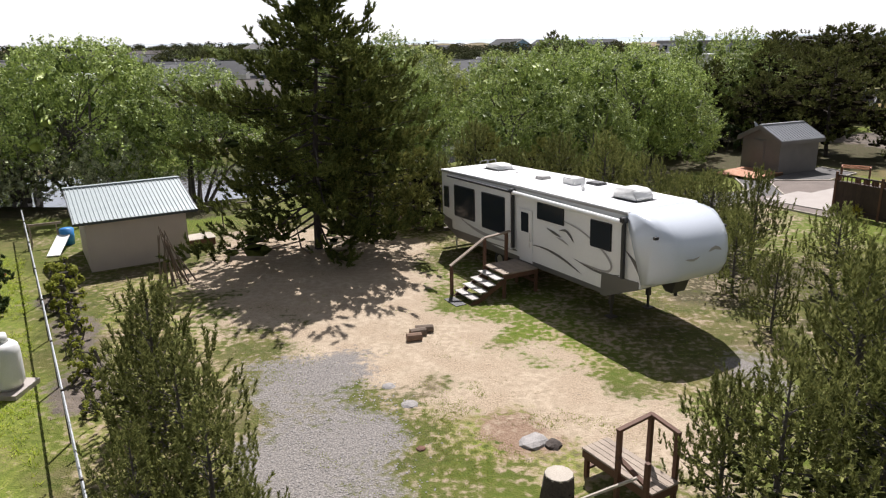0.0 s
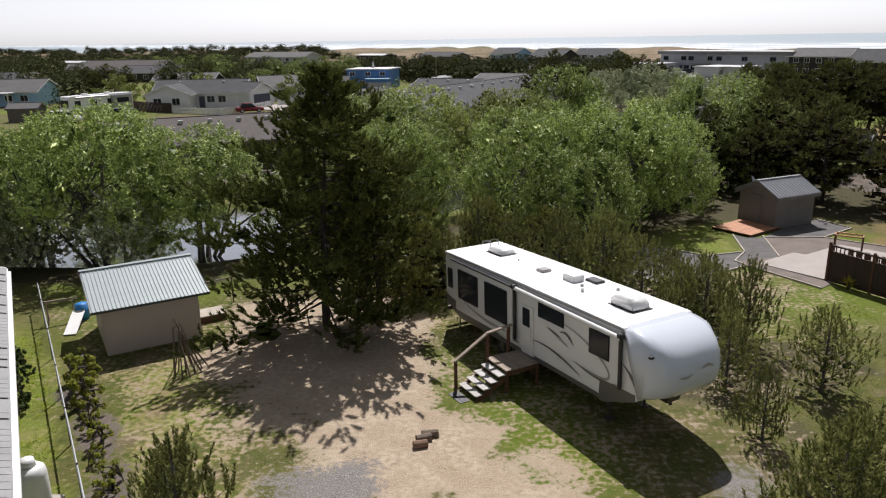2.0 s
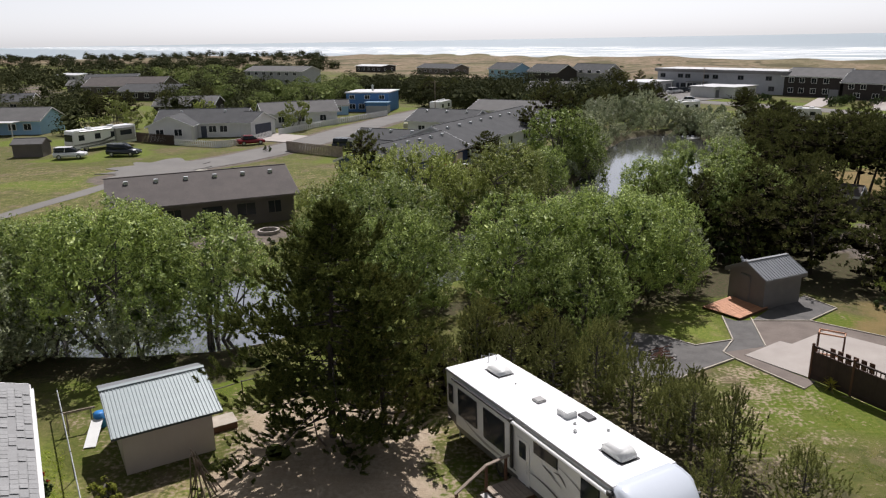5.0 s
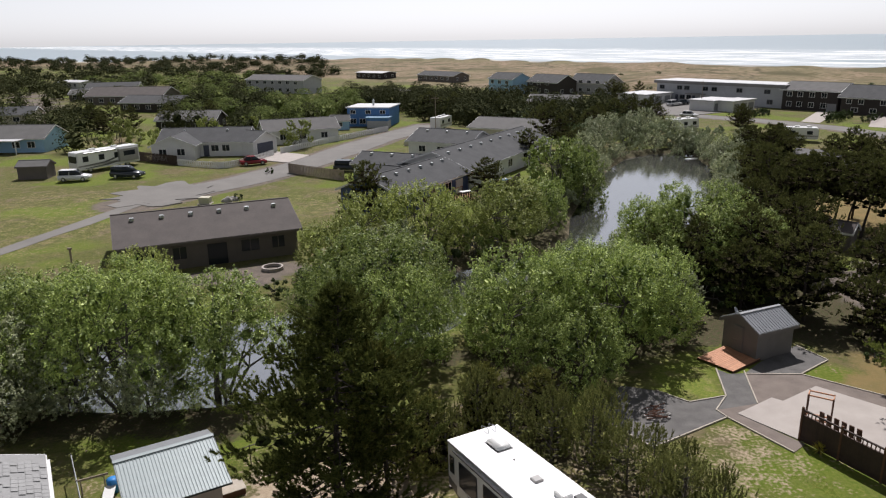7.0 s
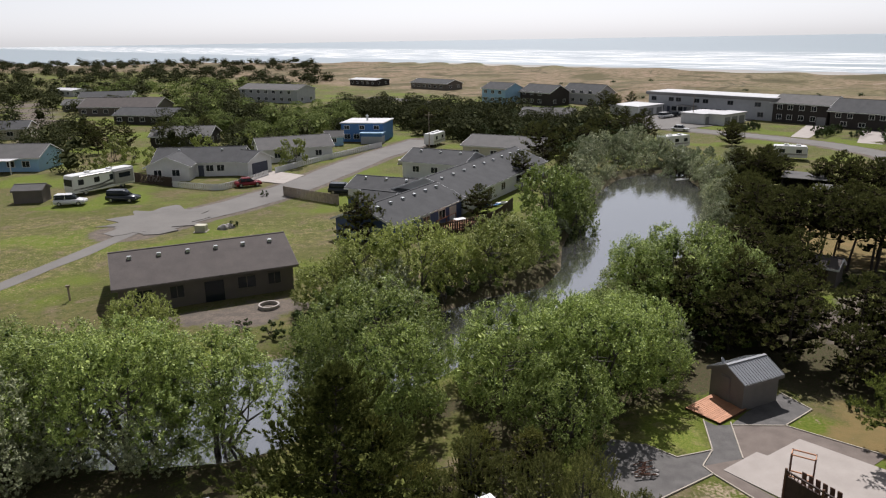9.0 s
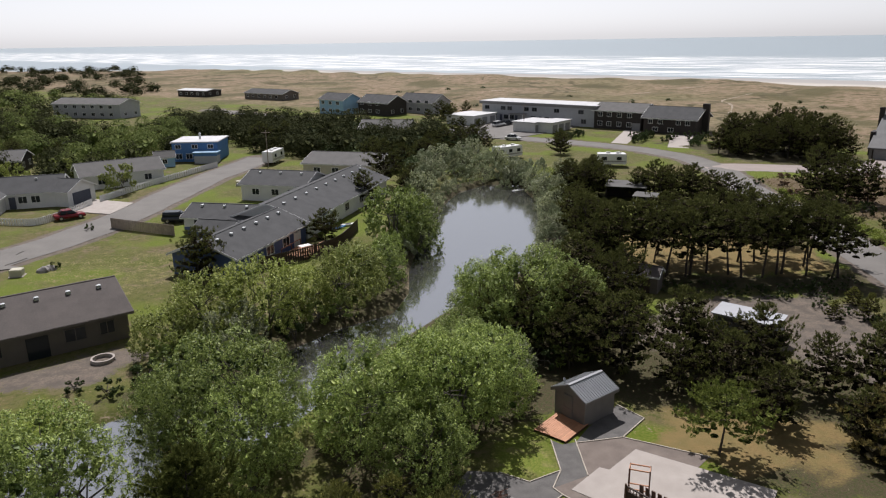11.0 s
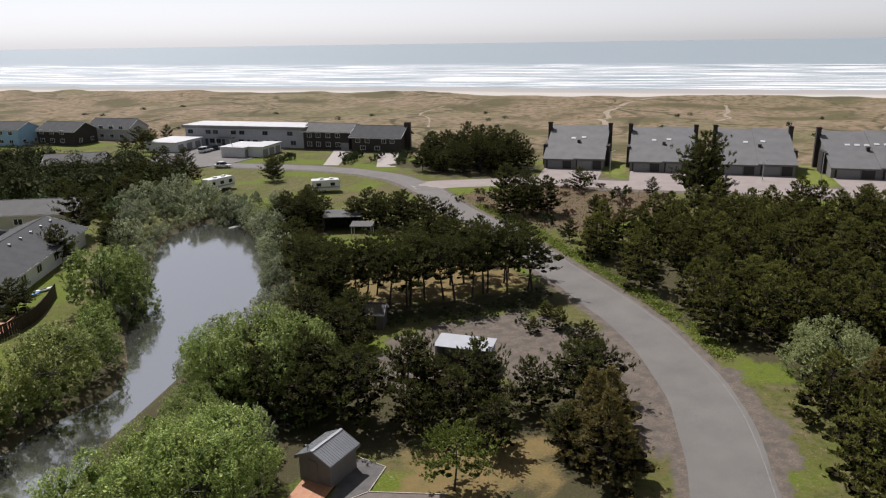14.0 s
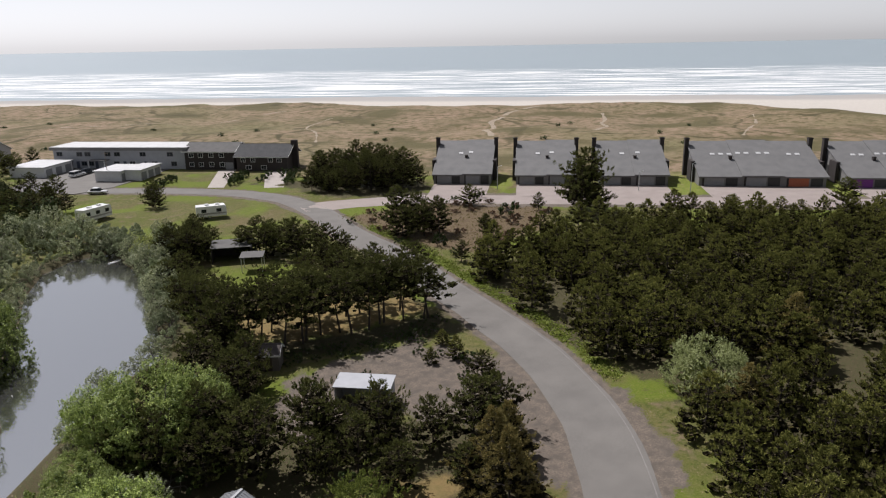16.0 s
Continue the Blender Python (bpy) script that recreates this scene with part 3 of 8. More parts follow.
    col = mixc(masked("gravel", 0.6), col, mixc(tiny, mixc(grit, (0.29, 0.265, 0.24), (0.16, 0.148, 0.135), 0.4, 0.6), (0.1, 0.095, 0.09), 0.5, 0.75), 0.28, 0.62)
    col = mixc(masked("brown", 0.6), col, mixc(grit, mixc(mid, mixc(fine, (0.215, 0.175, 0.14), (0.14, 0.116, 0.095)), (0.115, 0.1, 0.084), 0.4, 0.65), (0.1, 0.083, 0.068), 0.45, 0.75), 0.28, 0.62)
    dune = mixc(mid, mixc(coarse, (0.26, 0.188, 0.128), (0.195, 0.15, 0.09), 0.38, 0.6), (0.31, 0.23, 0.165), 0.5, 0.75)
    dune = mixc(noisy(0.011, 4.0), dune, mixc(mid, (0.15, 0.142, 0.066), (0.2, 0.17, 0.095)), 0.5, 0.66)
    dune = mixc(noisy(0.035, 6.0), dune, (0.1, 0.088, 0.042), 0.5, 0.62)
    dune = mixc(noisy(0.35), dune, (0.115, 0.096, 0.046), 0.46, 0.64)
    vo, wp, wn_ = n.new("ShaderNodeTexVoronoi"), n.new("ShaderNodeVectorMath"), n.new("ShaderNodeTexNoise")
    vo.feature = "DISTANCE_TO_EDGE"
    vo.inputs["Scale"].default_value, wn_.inputs["Scale"].default_value = 0.014, 0.03
    wp.operation = "MULTIPLY_ADD"
    wp.inputs[1].default_value = (60, 60, 0)
    l.new(tc.outputs["Object"], wn_.inputs["Vector"]), l.new(wn_.outputs["Color"], wp.inputs[0]), l.new(tc.outputs["Object"], wp.inputs[2])
    l.new(wp.outputs[0], vo.inputs["Vector"])
    trail = n.new("ShaderNodeMath")
    trail.operation = "MULTIPLY"
    line_ = n.new("ShaderNodeMapRange")
    line_.inputs["From Min"].default_value, line_.inputs["From Max"].default_value = 0.03, 0.008
    l.new(vo.outputs["Distance"], line_.inputs["Value"]), l.new(line_.outputs[0], trail.inputs[0]), l.new(coarse, trail.inputs[1])
    dune = mixc(trail.outputs[0], dune, (0.075, 0.065, 0.032), 0.25, 0.6)
    col = mixc(masked("dune"), col, dune, 0.3, 0.7)
    col = mixc(masked("sand", 0.2), col, mixc(mid, (0.53, 0.495, 0.445), (0.46, 0.425, 0.38)), 0.3, 0.7)
    col = mixc(masked("wet", 0.3), col, (0.36, 0.345, 0.325), 0.3, 0.9)
    l.new(col, b.inputs["Base Color"])
    b.inputs["Roughness"].default_value, b.inputs["Specular IOR Level"].default_value = 0.95, 0.15
    h = n.new("ShaderNodeMath")
    l.new(fine, h.inputs[0]), l.new(grit, h.inputs[1])
    bp = n.new("ShaderNodeBump")
    bp.inputs["Strength"].default_value, bp.inputs["Distance"].default_value = 0.7, 0.05
    l.new(h.outputs[0], bp.inputs["Height"]), l.new(bp.outputs[0], b.inputs["Normal"])
    return m


M["ground"] = ground_material()
ground = raw("ground", np.stack([Xf, Yf, Zf], -1), quads, "ground", smooth=True)
for key, values in shade.items():
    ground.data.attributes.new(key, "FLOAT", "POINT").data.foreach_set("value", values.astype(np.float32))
tagged(ground, "sandy grass lot, worn dirt yard, dune grass and beach", "ground", kind="structure")


def water_material(name, base, ripple, rough, strength, ior=1.33):
    m, n, l = nodes_of(name)
    b = n["Principled BSDF"]
    b.inputs["Base Color"].default_value = (*base, 1)
    b.inputs["Roughness"].default_value, b.inputs["IOR"].default_value = rough, ior
    tc, mp = n.new("ShaderNodeTexCoord"), n.new("ShaderNodeMapping")
    mp.inputs["Scale"].default_value, mp.inputs["Rotation"].default_value = (1.0, 0.35, 1.0), (0, 0, 0.9)
    l.new(tc.outputs["Object"], mp.inputs[0])
    no, patch = n.new("ShaderNodeTexNoise"), n.new("ShaderNodeTexNoise")
    no.inputs["Scale"].default_value, no.inputs["Detail"].default_value = ripple, 2
    patch.inputs["Scale"].default_value = 0.06
    l.new(mp.outputs[0], no.inputs["Vector"]), l.new(tc.outputs["Object"], patch.inputs["Vector"])
    mul = n.new("ShaderNodeMath")
    mul.operation = "MULTIPLY"
    l.new(no.outputs[0], mul.inputs[0]), l.new(patch.outputs[0], mul.inputs[1])
    bp = n.new("ShaderNodeBump")
    bp.inputs["Strength"].default_value, bp.inputs["Distance"].default_value = strength, 0.1
    l.new(mul.outputs[0], bp.inputs["Height"]), l.new(bp.outputs[0], b.inputs["Normal"])
    return m


M["pond"] = water_material("pond_water", (0.06, 0.06, 0.058), 3.2, 0.06, 0.3, 8.5)
bm = B()
slab(bm, [(-45, 30), (-10, 28), (20, 60), (45, 100), (45, 138), (20, 138), (5, 85), (-25, 60), (-45, 50)], -0.9, -0.55)
tagged(part("pond_water", bm, "pond"), "calm dark pond water reflecting the sky", "water", kind="structure")


def sea_material():
    m, n, l = nodes_of("sea")
    b = n["Principled BSDF"]
    tc = n.new("ShaderNodeTexCoord")
    sep = n.new("ShaderNodeSeparateXYZ")
    l.new(tc.outputs["Object"], sep.inputs[0])

    def tex(scale, sx, sy, detail=4.0):
        mp, t = n.new("ShaderNodeMapping"), n.new("ShaderNodeTexNoise")
        mp.inputs["Scale"].default_value = (sx, sy, 1)
        l.new(tc.outputs["Object"], mp.inputs[0]), l.new(mp.outputs[0], t.inputs["Vector"])
        t.inputs["Scale"].default_value, t.inputs["Detail"].default_value = scale, detail
        return t.outputs[0]

    def span(v, a, c, to0=0.0, to1=1.0):
        r = n.new("ShaderNodeMapRange")
        for key, x in (("From Min", a), ("From Max", c), ("To Min", to0), ("To Max", to1)):
            r.inputs[key].default_value = x
        l.new(v, r.inputs["Value"])
        return r.outputs[0]

    def op(kind, a, c):
        o = n.new("ShaderNodeMath")
        o.operation = kind
        for i, v in enumerate((a, c)):
            if isinstance(v, float):
                o.inputs[i].default_value = v
            else:
                l.new(v, o.inputs[i])
        return o.outputs[0]

    zone = op("MULTIPLY", span(sep.outputs[0], -20.0, 12.0), span(sep.outputs[0], 720.0, 400.0))
    lines_ = tex(0.1, 1.0, 0.09, 5.0)
    foam = op("ADD", op("MULTIPLY", span(lines_, 0.36, 0.62), 1.0), op("MULTIPLY", tex(0.5, 1.0, 0.12), 0.6))
    foam = span(op("MULTIPLY", foam, zone), 0.78, 1.15)
    far = span(tex(0.02, 1.0, 0.12, 3.0), 0.66, 0.7, 0.0, 0.35)
    far = op("MULTIPLY", far, span(sep.outputs[0], 900.0, 350.0))
    foam = op("MAXIMUM", foam, far)
    mix = n.new("ShaderNodeMix")
    mix.data_type = "RGBA"
    mix.inputs["A"].default_value, mix.inputs["B"].default_value = (0.27, 0.325, 0.35, 1), (0.84, 0.84, 0.82, 1)
    l.new(foam, mix.inputs["Factor"]), l.new(mix.outputs["Result"], b.inputs["Base Color"])
    l.new(span(foam, 0.0, 1.0, 0.36, 0.9), b.inputs["Roughness"])
    b.inputs["IOR"].default_value = 1.33
    bp = n.new("ShaderNodeBump")
    bp.inputs["Strength"].default_value, bp.inputs["Distance"].default_value = 0.5, 0.6
    l.new(tex(0.25, 1.0, 0.3), bp.inputs["Height"]), l.new(bp.outputs[0], b.inputs["Normal"])
    return m


M["sea"] = sea_material()
bm = B()
slab(bm, [(-200, -7000), (7000, -7000), (7000, 7000), (-600, 7000)], -0.4, 0.0)
sea = part("sea_water", bm, "sea")
sea.matrix_world = pose(505 * 0.78, 505 * 0.626, -2.35, 0, 0, math.degrees(math.atan2(0.626, 0.78)))
tagged(sea, "hazy blue ocean with white rows of breaking surf", "water", kind="structure")


def curve_pts(pts, step=2.0):
    """Points evenly along a smooth line through the given ones, each with its sideways direction."""
    p = [Vector((*q, 0)) for q in pts]
    out = []
    for i in range(len(p) - 1):
        a, b, c, d = p[max(i - 1, 0)], p[i], p[i + 1], p[min(i + 2, len(p) - 1)]
        k = max(2, int((c - b).length / step))
        for j in range(k):
            t = j / k
            out.append(0.5 * (2 * b + (c - a) * t + (2 * a - 5 * b + 4 * c - d) * t * t + (3 * b - a - 3 * c + d) * t**3))
    out.append(p[-1])
    res = []
    for i, q in enumerate(out):
        t = (out[min(i + 1, len(out) - 1)] - out[max(i - 1, 0)]).normalized()
        res.append((q, Vector((-t.y, t.x, 0))))
    return res


def strip(name, pts, width, mat, label, lift=0.05, offset=0.0, kind_name="road", rag=0.0):
    """A paved band with thickness along a line, lying on the ground."""
    vs, fs = [], []
    rows = curve_pts(pts)
    k = 5
    for i, (q, side) in enumerate(rows):
        w = width + rag * math.sin(i * 0.9) * math.sin(i * 0.37)
        for j in range(k):
            u = -0.5 + j / (k - 1)
            c = q + side * (offset + u * w)
            z = gz1(c.x, c.y) + lift + (0.06 * (0.25 - u * u) if width > 3 else 0)
            vs.append((c.x, c.y, z))
    for i in range(len(rows) - 1):
        for j in range(k - 1):
            a = i * k + j
            fs.append((a, a + k, a + k + 1, a + 1))
    ob = raw(name, vs, fs, mat)
    so = ob.modifiers.new("thick", "SOLIDIFY")
    so.thickness, so.offset, so.use_rim = 0.12 if width > 3 else 0.02, -1, False
    return tagged(ob, label, kind_name, kind="structure")


strip("road", ROAD, 6.4, "asphalt", "curving worn grey asphalt road", 0.03, rag=0.25)
strip("road_line", ROAD, 0.1, "line", "faded white edge line on the road", 0.052, 2.75, "road marking")
strip("road", ROAD_LEFT, 7.6, "asphalt", "wide patched grey asphalt street", rag=0.4)
strip("road", TRACK, 2.2, "asphalt", "narrow grey gravel track across grass", 0.03, rag=0.3)
strip("road", CONDO_WAY, 9.0, "asphalt_pink", "pinkish paved drive before the condominiums", 0.03, rag=0.3)
bm = B()
slab(bm, [(-44.0 + (6.4 + 1.5 * math.sin(1.9 * a) + 0.7 * math.sin(4.3 * a)) * math.cos(a * math.pi / 18), 97.5 + (7.8 + 1.3 * math.sin(1.3 * a + 1) + 0.6 * math.sin(5.1 * a)) * math.sin(a * math.pi / 18)) for a in range(36)], -0.1, 0.13)
tagged(part("road_turning_place", bm, "asphalt"), "broad grey asphalt turning area", "road", kind="structure")
M["trail_sand"] = surf("dry_trail_sand", (0.34, 0.28, 0.21), (0.22, 0.18, 0.125), 0.6, 0.95, 0.2, fine=6)
for pts, w in (([(188, 183), (196, 192), (204.8, 203), (212, 205), (222, 216), (233, 221.4), (246, 230), (258, 234), (276, 236)], 3.2), ([(222, 163), (229.8, 166.1), (240, 170), (250, 180), (262, 187), (284.6, 205)], 2.2), ([(86, 338), (120, 330), (151, 322), (190, 330)], 1.6), ([(138, 221), (151, 241), (160, 262), (182, 276)], 1.2), ([(246, 118), (262, 124), (290, 134), (312, 146)], 1.4)):
    strip("foot_trail", pts, 0.65 * w, "trail_sand", "pale sandy foot trail through dune grass", 0.03, rag=0.6, kind_name="trail")
# garage aprons between the drive and the condominiums
for x, y, w in ((120.0, 137.4, 14.6), (133.6, 121.6, 15.0), (147.2, 106.0, 16.4), (162.8, 88.1, 29.4), (184.6, 62.0, 28)):
    cx, cy = x + 0.328 * w, y - 0.378 * w
    strip("garage_apron", [(cx + 0.1, cy + 0.1), (cx - 3.6, cy - 3.1), (cx - 7.2, cy - 6.2), (cx - 11.0, cy - 9.5)], w - 0.6, "asphalt_pink", "pinkish paved apron before the garage doors", 0.05, rag=0.2, kind_name="driveway")
# motel forecourt and drives
for outline, mt, lab in (
    ([(40, 205), (50, 193), (60, 195), (72, 204), (84, 214), (66, 240), (52, 246), (44, 226)], "asphalt", "grey asphalt motel forecourt"),
    ([(77, 176), (80, 173), (95, 196), (91, 199)], "concrete", "pale concrete driveway"),
    ([(87, 165), (91, 162), (104, 183), (99, 186)], "concrete", "pale concrete driveway"),
    ([(-40, 127), (-32.5, 123), (-30.5, 131), (-38, 136)], "concrete", "concrete garage driveway"),
):
    bm = B()
    slab(bm, outline, -0.2, 0.09)
    tagged(part("pavement", bm, mt), lab, "pavement", kind="structure")

# ---- plants ----
import itertools

RNG = np.random.default_rng(7)


def unit(v):
    return v / np.maximum(np.linalg.norm(v, axis=-1, keepdims=True), 1e-9)


def diamonds(p, nrm, size, rng, aspect=0.55):
    """One small folded leaf at each point."""
    k = len(p)
    t = unit(np.cross(nrm, rng.normal(size=(k, 3))))
    b = np.cross(nrm, t)
    s = (size * rng.uniform(0.6, 1.35, k))[:, None]
    v = np.stack([p - t * s, p + b * s * aspect + nrm * s * 0.15, p + t * s, p - b * s * aspect + nrm * s * 0.15], 1).reshape(-1, 3)
    return v, np.arange(4 * k).reshape(-1, 4)


def blades(p, d, length, width, rng):
    """One narrow triangle at each point, along d."""
    k = len(p)
    side = unit(np.cross(d, rng.normal(size=(k, 3))))
    ln = (length * rng.uniform(0.7, 1.2, k))[:, None]
    v = np.stack([p - side * width / 2, p + side * width / 2, p + d * ln], 1).reshape(-1, 3)
    return v, np.arange(3 * k).reshape(-1, 3)


PHI = (1 + 5**0.5) / 2
ICO = unit(np.array([(-1, PHI, 0), (1, PHI, 0), (-1, -PHI, 0), (1, -PHI, 0), (0, -1, PHI), (0, 1, PHI), (0, -1, -PHI), (0, 1, -PHI), (PHI, 0, -1), (PHI, 0, 1), (-PHI, 0, -1), (-PHI, 0, 1)]))
ICO_FACES = np.array([f for f in itertools.combinations(range(12), 3) if all(np.linalg.norm(ICO[a] - ICO[b]) < 1.1 for a, b in itertools.combinations(f, 2))])


def clumps(c, ax, rng):
    """Dense inner foliage: one uneven lump at each centre; ax holds three half-axes."""
    k = len(c)
    v = (np.einsum("ij,kjl->kil", ICO, ax) * rng.uniform(0.7, 1.2, (k, 12, 1)) + c[:, None]).reshape(-1, 3)
    return v, (np.arange(k)[:, None, None] * 12 + ICO_FACES[None]).reshape(-1, 3)


def trunk_mesh(bm, pts, r0, r1, seg=7):
    for i in range(len(pts) - 1):
        a, b = i / (len(pts) - 1), (i + 1) / (len(pts) - 1)
        rod(bm, pts[i], pts[i + 1], r0 + (r1 - r0) * a, r0 + (r1 - r0) * b, seg)


def broadleaf(name, seed, h, w, n, size, mat, label, low=0.18, lobes=26, stems=4, category="tree", bark="bark_grey", whips=0.1):
    """A bushy tree: leaning stems and a domed, lobed crown of leafy shoots that reach out and up."""
    rng = np.random.default_rng(seed)
    thing = empty(name, Matrix(), label, category)
    c, r = [], []
    for i in range(lobes):
        a, u = 2.39996 * i + rng.uniform(-0.5, 0.5), (i + rng.uniform(0, 1)) / lobes
        z = low * h + (0.94 - low) * h * (0.1 + 0.88 * u**0.8)
        k = math.sqrt(max(0.04, 1 - ((z / h - 0.4) / 0.62) ** 2)) * w / 2
        rr = rng.uniform(0.085, 0.19) * w * (1 - 0.2 * u)
        rad = max(0.0, k * rng.uniform(0.82, 1.06) - rr * 0.75)
        c.append((rad * math.cos(a), rad * math.sin(a), min(z, h - rr * 0.85))), r.append(rr)
    c, r = np.array(c), np.array(r)
    per = 18 if n > 3000 else 9
    ns = max(1, n // per)
    pick = rng.choice(lobes, ns, p=r**2 / (r**2).sum())
    out = unit(c[pick] - (0, 0, 0.35 * h))
    d = unit(rng.normal(size=(ns, 3)) + 0.35 * out + (0, 0, 0.3))
    ln = 0.075 * w * rng.uniform(0.5, 1.1, ns)
    wild = rng.uniform(size=ns) < whips
    tip = c[pick] + d * (r[pick] * np.where(wild, rng.uniform(1.05, 1.4, ns), rng.uniform(0.7, 1.08, ns)))[:, None] * (1, 1, 0.9)
    ax = unit(0.75 * d + (0, 0, 0.7) + 0.25 * rng.normal(size=(ns, 3)))
    u = rng.uniform(0, 1, (ns * per, 1))
    lr, axr, dr = np.repeat(ln, per)[:, None], np.repeat(ax, per, 0), np.repeat(d, per, 0)
    p = np.repeat(tip, per, 0) - axr * lr * u + rng.normal(size=(ns * per, 3)) * lr * (0.05 + 0.13 * u)
    depth = np.min(np.linalg.norm(p[:, None] - c[None], axis=2) / r[None], axis=1) if lobes < 60 else np.ones(len(p))
    keep = (depth > 0.55) & (p[:, 2] > 0.12)
    p, dr, axr = p[keep], dr[keep], axr[keep]
    nrm = unit(0.85 * dr + (0, 0, 0.4) + 0.55 * rng.normal(size=p.shape))
    t = unit(np.cross(nrm, rng.normal(size=p.shape)) + 0.4 * axr)
    s = (size * rng.uniform(0.55, 1.4, len(p)))[:, None]
    v = np.stack([p - t * s, p + np.cross(nrm, t) * s * 0.8, p + t * s], 1).reshape(-1, 3)
    cv, cf = clumps(c * (0.86, 0.86, 0.94), np.eye(3)[None] * (r * 0.3)[:, None, None], rng)
    raw("crown", np.concatenate([v, cv]), np.concatenate([np.arange(len(v)).reshape(-1, 3), cf + len(v)]), mat, thing)
    bm = B()
    for i in range(stems):
        q = c[rng.integers(lobes)]
        base = np.array((rng.normal(0, 0.25), rng.normal(0, 0.25), -0.4))
        mid = base * 0.5 + q * 0.5 + (0, 0, 0.1 * h)
        trunk_mesh(bm, [base, base * 0.7 + mid * 0.3, mid, q], 0.03 * h * 0.6, 0.03, 6)
        for j in range(3):
            e = c[rng.integers(lobes)]
            trunk_mesh(bm, [mid, mid * 0.5 + e * 0.5 + (0, 0, 0.2), e], 0.05, 0.02, 5)
    part("trunk", bm, bark, thing)
    return thing


def pine(name, seed, h, r, limbs, sides, brushes, needles, blen, nlen, nwid, mat, label, base=0.1, power=1.2, droop=0.2, up=0.3, rise=0.5, irregular=0.3, bark="bark", favour=None, wander=0.0, core=1.0, spread_=1.0):
    """A shore pine: trunk, curved limbs, side shoots, each ending in brushes of needles."""
    rng = np.random.default_rng(seed)
    thing = empty(name, Matrix(), label, "tree")
    bm = B()
    ph = rng.uniform(0, 6.28, 2)

    def axis(t):
        return np.array((wander * h * math.sin(2.2 * t + ph[0]) - wander * h * math.sin(ph[0]), wander * h * math.sin(2.6 * t + ph[1]) - wander * h * math.sin(ph[1]), t * h))

    trunk_mesh(bm, [axis(t) - (0, 0, 0.3 if t == 0 else 0) for t in (0, 0.2, 0.4, 0.6, 0.8, 1)], 0.016 * h + 0.02, 0.012)
    Q, A, C, K = [], [], [], []
    for i in range(limbs):
        u = (i + rng.uniform(0, 0.9)) / limbs
        t = base + (1 - base) * u**0.9
        a = 2.39996 * i + rng.uniform(-0.5, 0.5)
        reach = r * max(0.06, 1 - u**power) * (0.6 + 0.4 * min(1, u / 0.15 + 0.4)) * rng.uniform(1 - 1.4 * irregular, 1 + irregular)
        if favour:
            reach *= 1 + favour[1] * max(0.0, math.cos(a - favour[0]))
        flat = np.array((math.cos(a), math.sin(a), 0))
        o = axis(t)
        dip = reach * (-droop * (1 - t) + up * t + rng.uniform(-0.12, 0.12))
        mid = o + flat * reach * 0.5 + (0, 0, dip * 0.6 - 0.03 * reach)
        e = o + flat * reach + (0, 0, dip + 0.1 * reach)
        if (reach > 0.3 * r or i % 2) if needles > 20 else i % 3 == 0:
            trunk_mesh(bm, [o, mid, e], 0.005 * h * (1 - 0.7 * t) + 0.008, 0.006, 4)
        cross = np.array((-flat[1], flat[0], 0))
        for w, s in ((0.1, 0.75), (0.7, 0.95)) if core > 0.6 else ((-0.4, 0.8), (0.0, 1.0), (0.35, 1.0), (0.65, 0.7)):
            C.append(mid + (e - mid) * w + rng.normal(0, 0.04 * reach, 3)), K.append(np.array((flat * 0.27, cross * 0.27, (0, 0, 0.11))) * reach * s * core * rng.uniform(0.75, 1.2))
        for j in range(max(2, round(sides * (0.4 + 0.9 * reach / r)))):
            v = 1.0 if j == 0 else rng.uniform(0.12, 1) ** 0.75
            root = o + (mid - o) * v * 2 if v < 0.5 else mid + (e - mid) * (v - 0.5) * 2
            d = unit(flat * 0.8 + cross * (0 if j == 0 else rng.choice((-1, 1)) * rng.uniform(0.5, 1.2)) + (0, 0, rng.uniform(0.0, 0.5)))
            ln = reach * (0.12 if j == 0 else 0.34 * (1.15 - v)) + blen * 0.4
            k = np.linspace(1.0 / brushes, 1.0, brushes)[:, None]
            Q.append(root + d * ln * k + rng.normal(0, 0.12 * blen + 0.02 * reach, (brushes, 3)))
            A.append(unit(d * (1 - rise) + (0, 0, rise) + rng.normal(0, 0.16, (brushes, 3))))
    Q.append(np.array([axis(1.0), axis(0.97), axis(0.94)])), A.append(np.tile((0, 0, 1.0), (3, 1)))
    q, ax = np.repeat(np.concatenate(Q), needles, 0), np.repeat(np.concatenate(A), needles, 0)
    n = len(q)
    side = unit(np.cross(ax, rng.normal(size=(n, 3))))
    along = rng.uniform(0, 1, (n, 1))
    v, f = blades(q + ax * blen * along, unit(ax * 0.75 + side * spread_ * (1.0 - 0.5 * along)), nlen, nwid, rng)
    raw("crown", v, f, mat, thing)
    # Dark lumps put shade into the crown's heart; thin cores keep needle colour.
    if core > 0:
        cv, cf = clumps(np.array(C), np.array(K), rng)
        raw("inner_growth", cv, cf, "crown_shade" if core > 0.5 else mat, thing)["kind"] = "stuff"
    part("trunk", bm, bark, thing)
    return thing


def bush(name, seed, w, h, n, size, mat, label, lobes=9, category="shrub"):
    return broadleaf(name, seed, h, w, n, size, mat, label, 0.05, lobes, 3, category)


def place(proto, x, y, s=1.0, rz=None, sz=None, dz=-0.05):
    """Puts a copy of a plant on the ground."""
    rz = RNG.uniform(0, 360) if rz is None else rz
    ob = copy_thing(proto, Matrix())
    ob.matrix_world = at(x, y, rz, dz) @ Matrix.Diagonal((s, s, sz or s, 1))
    return ob


